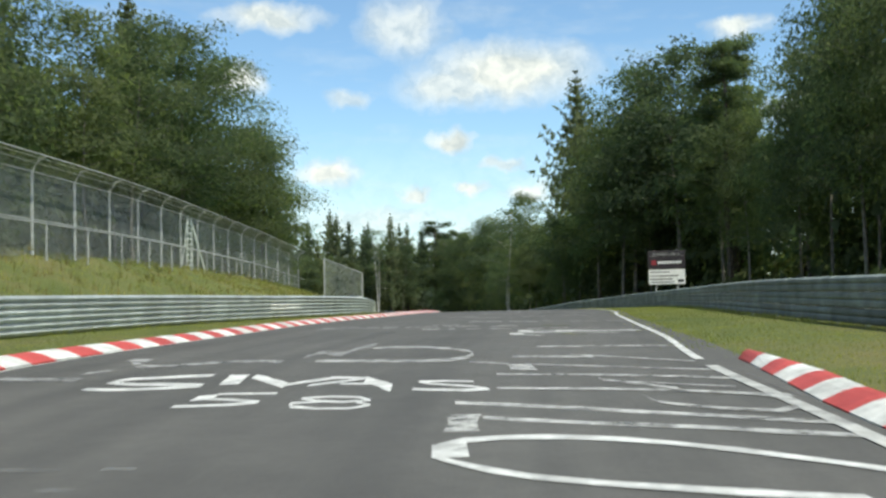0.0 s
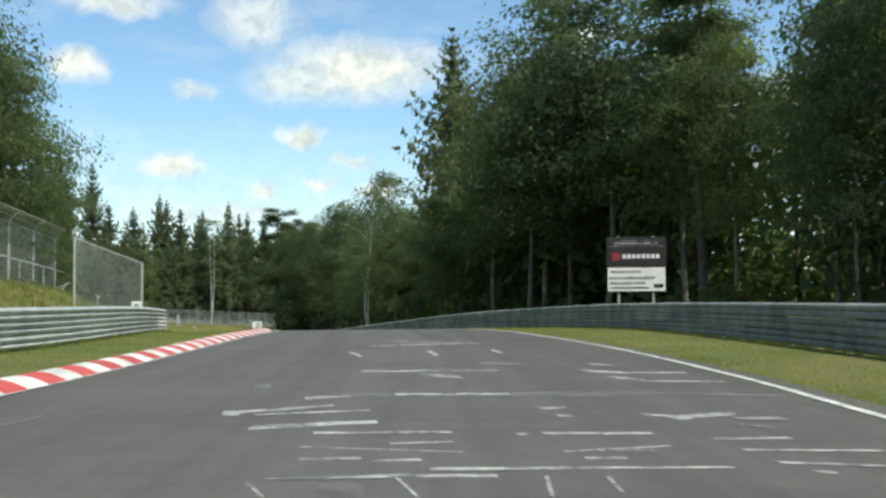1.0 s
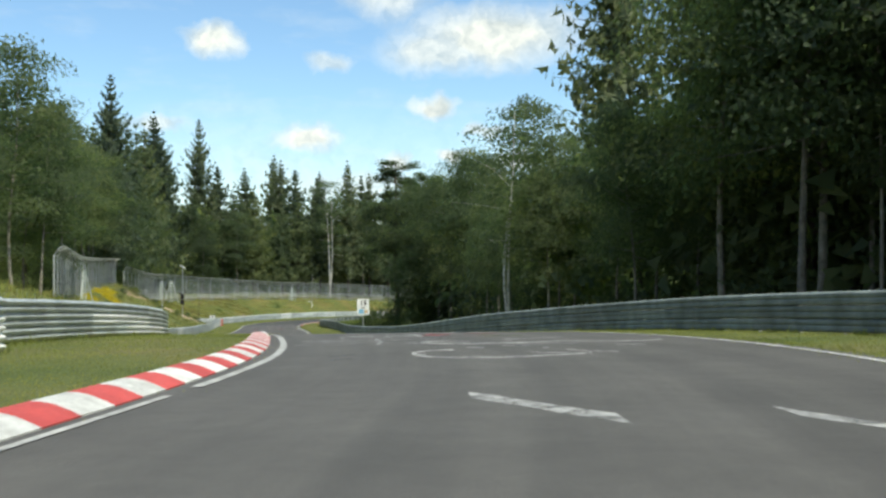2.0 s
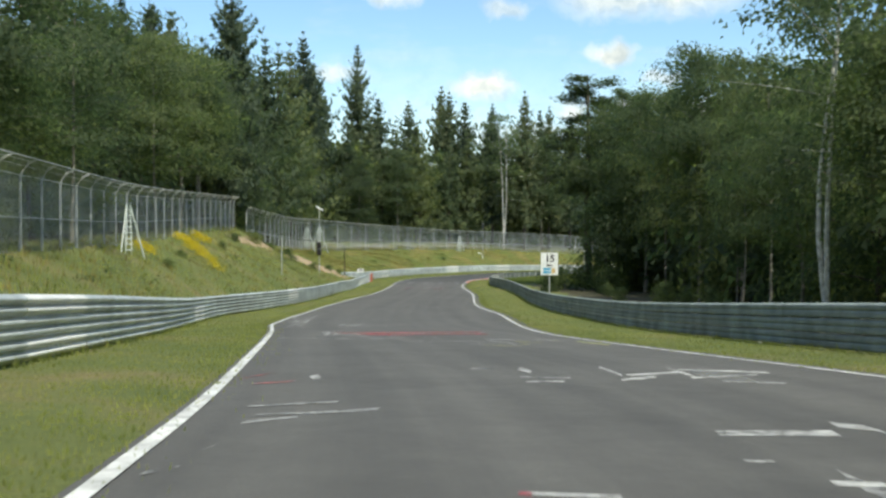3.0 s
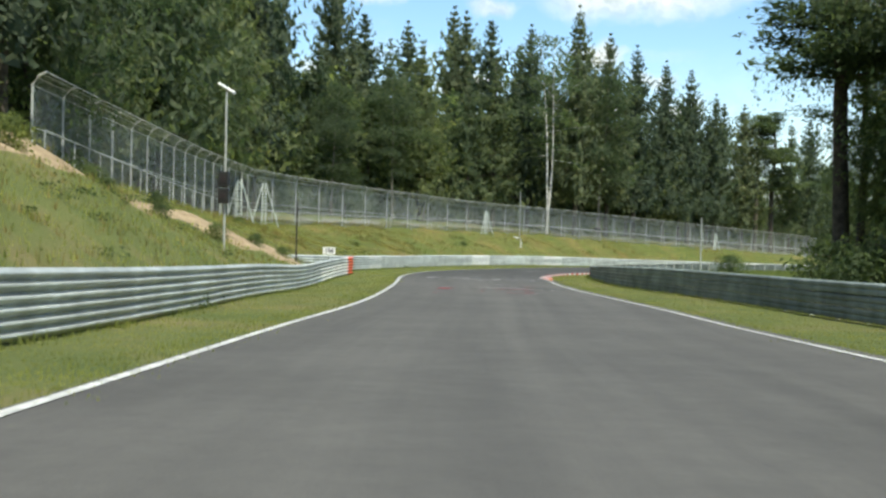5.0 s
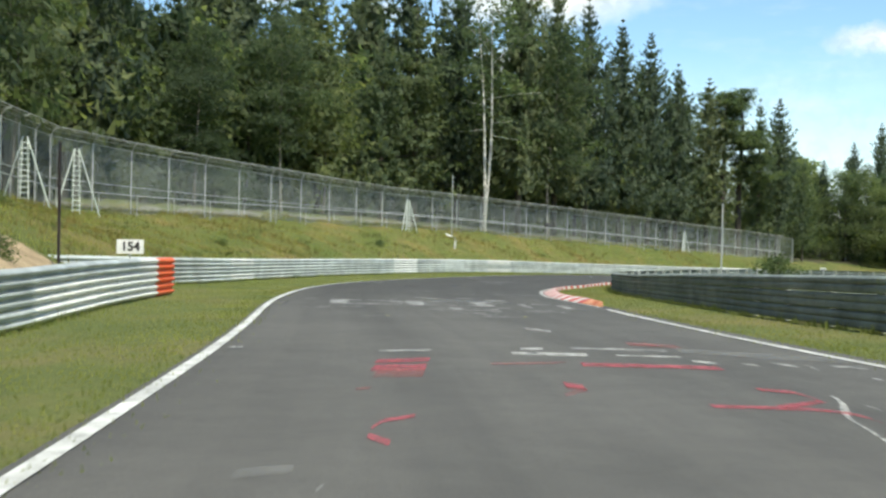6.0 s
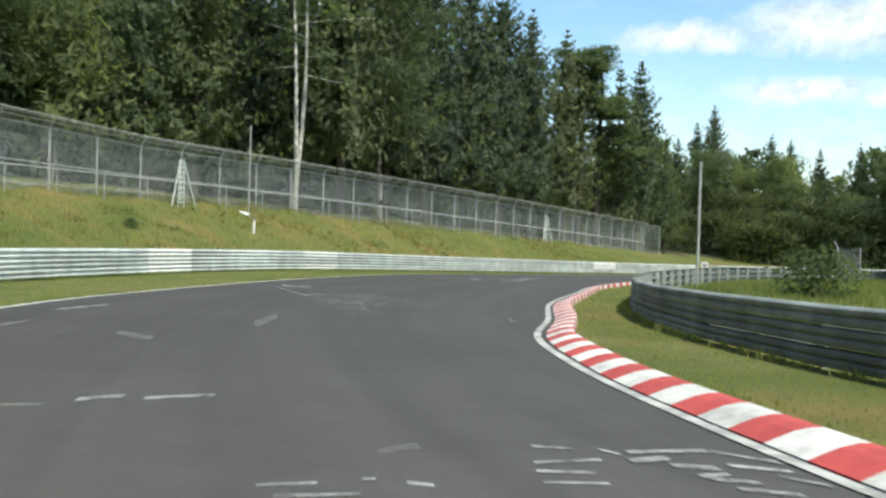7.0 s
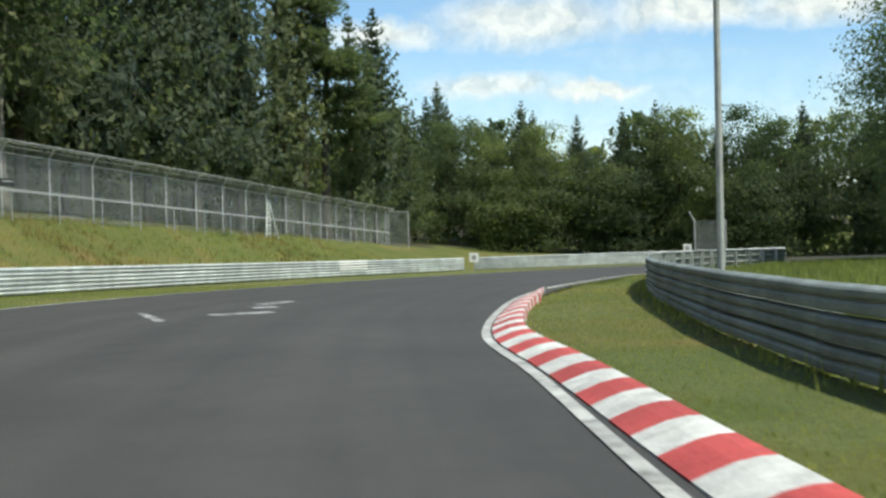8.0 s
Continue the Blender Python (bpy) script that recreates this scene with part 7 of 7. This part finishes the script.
plate((1.1, 0.012, 0.06), (0, -0.12, 0.05), PAINT_WORN, fp, "printed_bar", "", 0.0)
sc = thing("net_screen", "grey net screen with a bent post beside the far rail", "net", pose(24.8, 299.5, float(zg(299.5)), 0, 0, -30), kind="structure")
for x in (-0.75, 0.75):
    v, f = tube([(x, 0, -0.3), (x, 0, 2.3), (x - 0.25, 0, 2.75)] if x < 0 else [(x, 0, -0.3), (x, 0, 1.2), (x, 0, 2.35)], [0.05] * 3, 7)
    mesh_ob("post", v, f, STEEL, sc)
for k in range(3):
    mesh_ob("net", [(-0.75, 0.02 * k, 0), (0.75, 0.02 * k, 0), (0.75, 0.02 * k, 2.3), (-0.75, 0.02 * k, 2.3)], [(0, 1, 2, 3)], NET, sc, uvs=[(0, 0.01 * k), (1.5, 0.01 * k), (1.5, 2.3), (0, 2.3)])


# ---------------------------------------------------------------- sky: cumulus far off
def cloud_backdrop():
    m, nt, ln, bsdf = material("clouds")
    uv = nt.new("ShaderNodeUVMap")
    warp = node(nt, "ShaderNodeTexNoise", Scale=0.55, Detail=6.0, Roughness=0.6)
    ln.new(uv.outputs[0], warp.inputs["Vector"])
    sub = nt.new("ShaderNodeVectorMath")
    sub.operation = "SUBTRACT"
    sub.inputs[1].default_value = (0.5, 0.5, 0.5)
    ln.new(warp.outputs["Color"], sub.inputs[0])
    sc_ = nt.new("ShaderNodeVectorMath")
    sc_.operation = "MULTIPLY"
    sc_.inputs[1].default_value = (2.6, 1.7, 0)
    ln.new(sub.outputs[0], sc_.inputs[0])
    add = nt.new("ShaderNodeVectorMath")
    ln.new(uv.outputs[0], add.inputs[0])
    ln.new(sc_.outputs[0], add.inputs[1])
    field = None
    for az, el, w, h, dens in CLOUDS:
        mp = nt.new("ShaderNodeMapping")
        mp.vector_type = "TEXTURE"
        mp.inputs["Location"].default_value = (az, el, 0)
        mp.inputs["Scale"].default_value = (w, h, 1)
        ln.new(add.outputs[0], mp.inputs[0])
        le = nt.new("ShaderNodeVectorMath")
        le.operation = "LENGTH"
        ln.new(mp.outputs[0], le.inputs[0])
        mr = nt.new("ShaderNodeMapRange")
        for key, v_ in (("From Min", 1.35), ("From Max", 0.45), ("To Min", 0.0), ("To Max", dens)):
            mr.inputs[key].default_value = v_
        ln.new(le.outputs["Value"], mr.inputs["Value"])
        if field is None:
            field = mr.outputs[0]
        else:
            mx = nt.new("ShaderNodeMath")
            mx.operation = "MAXIMUM"
            ln.new(field, mx.inputs[0])
            ln.new(mr.outputs[0], mx.inputs[1])
            field = mx.outputs[0]
    # thin high haze that thickens towards the horizon
    sep = nt.new("ShaderNodeSeparateXYZ")
    ln.new(uv.outputs[0], sep.inputs[0])
    hz = nt.new("ShaderNodeMapRange")
    for key, v_ in (("From Min", 9.0), ("From Max", 0.0), ("To Min", 0.0), ("To Max", 0.5)):
        hz.inputs[key].default_value = v_
    ln.new(sep.outputs["Y"], hz.inputs["Value"])
    wisp = nt.new("ShaderNodeMapping")
    wisp.inputs["Scale"].default_value = (0.12, 0.45, 1)
    wisp.inputs["Rotation"].default_value = (0, 0, 0.12)
    ln.new(uv.outputs[0], wisp.inputs[0])
    wz = node(nt, "ShaderNodeTexNoise", Scale=1.0, Detail=7.0, Roughness=0.62)
    ln.new(wisp.outputs[0], wz.inputs["Vector"])
    wr = ramp(nt, [(0.50, (0.0, 0.0, 0.0)), (0.80, (0.7, 0.7, 0.7))])
    ln.new(wz.outputs["Fac"], wr.inputs[0])
    mx = nt.new("ShaderNodeMath")
    mx.operation = "ADD"
    ln.new(hz.outputs[0], mx.inputs[0])
    hm = nt.new("ShaderNodeMath")
    hm.operation = "MULTIPLY"
    hm.inputs[1].default_value = 0.42
    ln.new(wr.outputs[0], hm.inputs[0])
    ln.new(hm.outputs[0], mx.inputs[1])
    top = nt.new("ShaderNodeMath")
    top.operation, top.use_clamp = "MAXIMUM", True
    ln.new(field, top.inputs[0])
    ln.new(mx.outputs[0], top.inputs[1])
    # more glowing cumulus, unseen to the sides, behind and overhead, added as fill light
    cell = nt.new("ShaderNodeMapping")
    cell.inputs["Scale"].default_value = (0.075, 0.16, 1)
    ln.new(add.outputs[0], cell.inputs[0])
    cz_ = node(nt, "ShaderNodeTexNoise", Scale=1.0, Detail=7.0, Roughness=0.6)
    ln.new(cell.outputs[0], cz_.inputs["Vector"])
    cr = ramp(nt, [(0.48, (0.0, 0.0, 0.0)), (0.60, (1.0, 1.0, 1.0))])
    ln.new(cz_.outputs["Fac"], cr.inputs[0])
    ab = nt.new("ShaderNodeMath")
    ab.operation = "ABSOLUTE"
    off = nt.new("ShaderNodeMath")
    off.inputs[1].default_value = -12.0
    ln.new(sep.outputs["X"], off.inputs[0])
    ln.new(off.outputs[0], ab.inputs[0])
    away = nt.new("ShaderNodeMapRange")
    for key, v_ in (("From Min", 38.0), ("From Max", 52.0)):
        away.inputs[key].default_value = v_
    ln.new(ab.outputs[0], away.inputs["Value"])
    up_ = nt.new("ShaderNodeMapRange")
    for key, v_ in (("From Min", 16.5), ("From Max", 20.0)):
        up_.inputs[key].default_value = v_
    ln.new(sep.outputs["Y"], up_.inputs["Value"])
    any_ = nt.new("ShaderNodeMath")
    any_.operation = "MAXIMUM"
    ln.new(away.outputs[0], any_.inputs[0])
    ln.new(up_.outputs[0], any_.inputs[1])
    fld = nt.new("ShaderNodeMath")
    fld.operation = "MULTIPLY"
    ln.new(any_.outputs[0], fld.inputs[0])
    ln.new(cr.outputs[0], fld.inputs[1])
    top2 = nt.new("ShaderNodeMath")
    top2.operation, top2.use_clamp = "MAXIMUM", True
    ln.new(top.outputs[0], top2.inputs[0])
    ln.new(fld.outputs[0], top2.inputs[1])
    top = top2
    shade = node(nt, "ShaderNodeTexNoise", Scale=0.9, Detail=5.0, Roughness=0.6)
    ln.new(add.outputs[0], shade.inputs["Vector"])
    col = ramp(nt, [(0.35, (0.62, 0.68, 0.74)), (0.6, (0.98, 0.99, 1.0))])
    ln.new(shade.outputs["Fac"], col.inputs[0])
    em = nt.new("ShaderNodeEmission")
    ln.new(col.outputs[0], em.inputs[0])
    em.inputs[1].default_value = 0.78
    tr = nt.new("ShaderNodeBsdfTransparent")
    ms = nt.new("ShaderNodeMixShader")
    ln.new(top.outputs[0], ms.inputs[0])
    ln.new(tr.outputs[0], ms.inputs[1])
    ln.new(em.outputs[0], ms.inputs[2])
    ln.new(ms.outputs[0], nt["Material Output"].inputs["Surface"])
    verts, uvs, faces = [], [], []
    na, els = 72, [-2, 1, 4, 7, 10, 13, 16, 20, 25, 31, 38, 46, 52]
    for i in range(na + 1):
        a = -180 + 360 * i / na
        for e in els:
            verts.append((3500 * math.sin(radians(a)) * math.cos(radians(e)), 3500 * math.cos(radians(a)) * math.cos(radians(e)) + 120, 3500 * math.sin(radians(e))))
            uvs.append((a, e))
    k = len(els)
    for i in range(na):
        for j in range(k - 1):
            faces.append((i * k + j, i * k + j + 1, (i + 1) * k + j + 1, (i + 1) * k + j))
    ob = mesh_ob("cloud_backdrop", verts, faces, m, uvs=uvs, smooth=True)
    tagged(ob, "blue summer sky with white cumulus clouds", "sky", kind="structure")


# azimuth, elevation, half width, half height in degrees, density
CLOUDS = [(4.4, 12.0, 4.2, 1.5, 1.0), (1.4, 11.2, 2.6, 1.1, 0.8), (-1.0, 14.3, 2.2, 1.5, 0.7), (-8.2, 14.9, 2.6, 0.7, 0.9), (-9.7, 11.7, 1.4, 0.8, 1.0), (-4.0, 10.7, 1.1, 0.45, 0.6),
          (1.3, 8.5, 1.1, 0.6, 1.0), (3.9, 7.4, 1.1, 0.35, 0.7), (-5.2, 7.0, 1.7, 0.75, 1.0), (-0.7, 5.9, 0.9, 0.4, 0.9), (2.3, 6.1, 1.0, 0.35, 0.9)]
CLOUDS += [(5.2, 5.8, 1.5, 0.5, 0.9), (-2.8, 4.6, 4.5, 0.8, 0.6), (16.2, 13.6, 1.5, 0.6, 0.9), (-12.6, 7.6, 1.8, 0.4, 0.7), (20.0, 9.3, 2.8, 0.7, 0.9), (27.2, 9.9, 4.6, 1.2, 0.85),
           (25.5, 6.9, 3.6, 0.7, 0.8), (30.5, 6.5, 2.6, 0.5, 0.9), (35.0, 10.2, 4.5, 1.0, 0.9), (41.0, 10.0, 3.6, 0.9, 0.9), (38.0, 13.5, 5.0, 0.8, 0.6), (-40, 12, 6, 2, 0.9)]
cloud_backdrop()


# ---------------------------------------------------------------- grass
def tufts(name, pts, tall, blades, mat, seed, label, wide=0.012, spread=0.06):
    r = np.random.RandomState(seed)
    n = len(pts) * blades
    base = np.repeat(pts, blades, 0) + np.column_stack([r.normal(size=(n, 2)) * spread, np.zeros(n)])
    h = tall * r.uniform(0.5, 1.3, n)
    a = r.uniform(0, math.tau, n)
    lean = r.uniform(0.1, 0.6, n) * h
    dx, dy = np.cos(a), np.sin(a)
    w = wide * r.uniform(0.7, 1.4, n)
    v = np.stack([base + np.column_stack([-dy * w, dx * w, -0.02 * np.ones(n)]), base + np.column_stack([dy * w, -dx * w, -0.02 * np.ones(n)]),
                  base + np.column_stack([dx * lean, dy * lean, h])], 1).reshape(-1, 3)
    ob = fast_mesh(name, v, np.arange(n * 3).reshape(n, 3), mat, None)
    return tagged(ob, label, "grass", kind="stuff")


def scatter(n, x0, x1, y0, y1, seed, keep):
    r = np.random.RandomState(seed)
    p = np.column_stack([r.uniform(x0, x1, n), r.uniform(y0, y1, n)])
    p = p[keep(p)]
    return np.column_stack([p, height(p)])


RAILS_L = smooth_line(RAIL_L1 + [(-5, 85.5)] + RAIL_L2[1:-1] + [(-25.4, 227)] + RAIL_L3[2:], 1.0)
RAILS_R = smooth_line(RAIL_R, 1.0)


def verge(p):
    dl, _ = side(left_edge, p)
    dr, _ = side(right_edge, p)
    rl, _ = side(RAILS_L, p)
    rr, _ = side(RAILS_R, p)
    left = (dl > 0.6) & (rl < 0.4)
    right = (dr < -0.2) & (rr > -0.5)
    kerb_l = (dl < 0.6) & (p[:, 1] < 98) & (dl > 0)
    kerb_r = ((dr > -0.62) & (p[:, 1] > 220) & (p[:, 1] < 278)) | ((dr > -0.9) & (p[:, 1] < 16))
    left |= (dl > 0.15) & (rl < 0.4) & (p[:, 1] > 98)
    return (left & ~kerb_l) | (right & ~kerb_r)


def bank(p):
    rl, _ = side(RAILS_L, p)
    df, _ = side(fence_line, p)
    earth = bare_earth(p)
    return (rl > 0.3) & (df < 3.5) & ~earth


tufts("verge_grass", scatter(420000, -30, 17, 2, 300, 1, verge), 0.036, 4, BLADE, 2, "short mown grass on the verges", 0.008, 0.22)
tufts("bank_grass", scatter(130000, -42, 20, 5, 335, 3, bank), 0.17, 5, BLADE, 4, "long green grass on the bank", 0.016, 0.30)
tufts("dry_grass", np.vstack([scatter(30000, -42, 20, 5, 335, 5, bank), scatter(40000, -42, 20, 228, 335, 15, lambda p: bank(p) & (np.array([noise.noise((x * 0.11, y * 0.11, 3.0)) for x, y in p]) > 0.08))]), 0.30, 5, BLADE_DRY, 6, "long dry yellowish grass on the bank", 0.014, 0.10)


def rail_foot(p):
    rl, _ = side(RAILS_L, p)
    rr, _ = side(RAILS_R, p)
    return ((rl > -0.28) & (rl < 0.25)) | ((rr < 0.34) & (rr > -0.4))


def infield(p):
    rr, _ = side(RAILS_R, p)
    return (rr < -0.4) & (rr > -26) & (p[:, 1] > 222)


tufts("rail_grass", scatter(260000, -28, 17, 2, 300, 21, rail_foot), 0.15, 6, BLADE, 22, "uncut grass along the foot of the guard rails", 0.012, 0.10)
tufts("infield_grass", scatter(26000, -9, 34, 222, 300, 23, infield), 0.24, 5, BLADE, 24, "long rough grass inside the bend", 0.018, 0.25)


def flowers(p):
    ok = np.zeros(len(p), bool)
    for x, y, rx, ry in ((-24.2, 165.2, 0.7, 0.9), (-23.0, 163.4, 0.7, 0.8), (-21.9, 162.4, 0.6, 0.6), (-21.0, 161.7, 0.4, 0.5), (-21.1, 150.5, 0.5, 0.9), (-24.9, 170, 0.6, 0.8)):
        ok |= np.hypot((p[:, 0] - x) / rx, (p[:, 1] - y) / ry) < 1
    return ok & bank(p)


wc = scatter(900, -42, 12, 8, 330, 31, bank)
r_ = np.random.RandomState(33)
size_ = np.repeat(r_.uniform(0.18, 0.55, len(wc)), 70)[:, None]
g_ = np.clip(r_.normal(size=(len(wc) * 70, 3)), -1.6, 1.6) * np.array([1.0, 1.0, 0.45]) * size_
g_[:, 2] = np.abs(g_[:, 2]) + 0.04
v, f = leaf_quads(np.repeat(wc, 70, 0) + g_, 0.055, 35, face_out=g_ / size_ * 0.5 + np.array([0, 0, 0.7]))
tagged(fast_mesh("bank_weeds", v, f, LEAF_BUSH, None), "clumps of dark green broad-leaved weeds on the bank", "weeds", kind="stuff")
fl = scatter(60000, -30, -16, 145, 180, 7, flowers)
r_ = np.random.RandomState(9)
fc = np.repeat(fl, 6, 0) + np.column_stack([r_.normal(size=(len(fl) * 6, 2)) * 0.15, r_.uniform(0.25, 0.62, len(fl) * 6)])
v, f = leaf_quads(fc, 0.035, 9)
tagged(fast_mesh("yellow_flowers", v, f, FLOWER, None), "yellow flowering weeds on the bank", "flowers", kind="stuff")
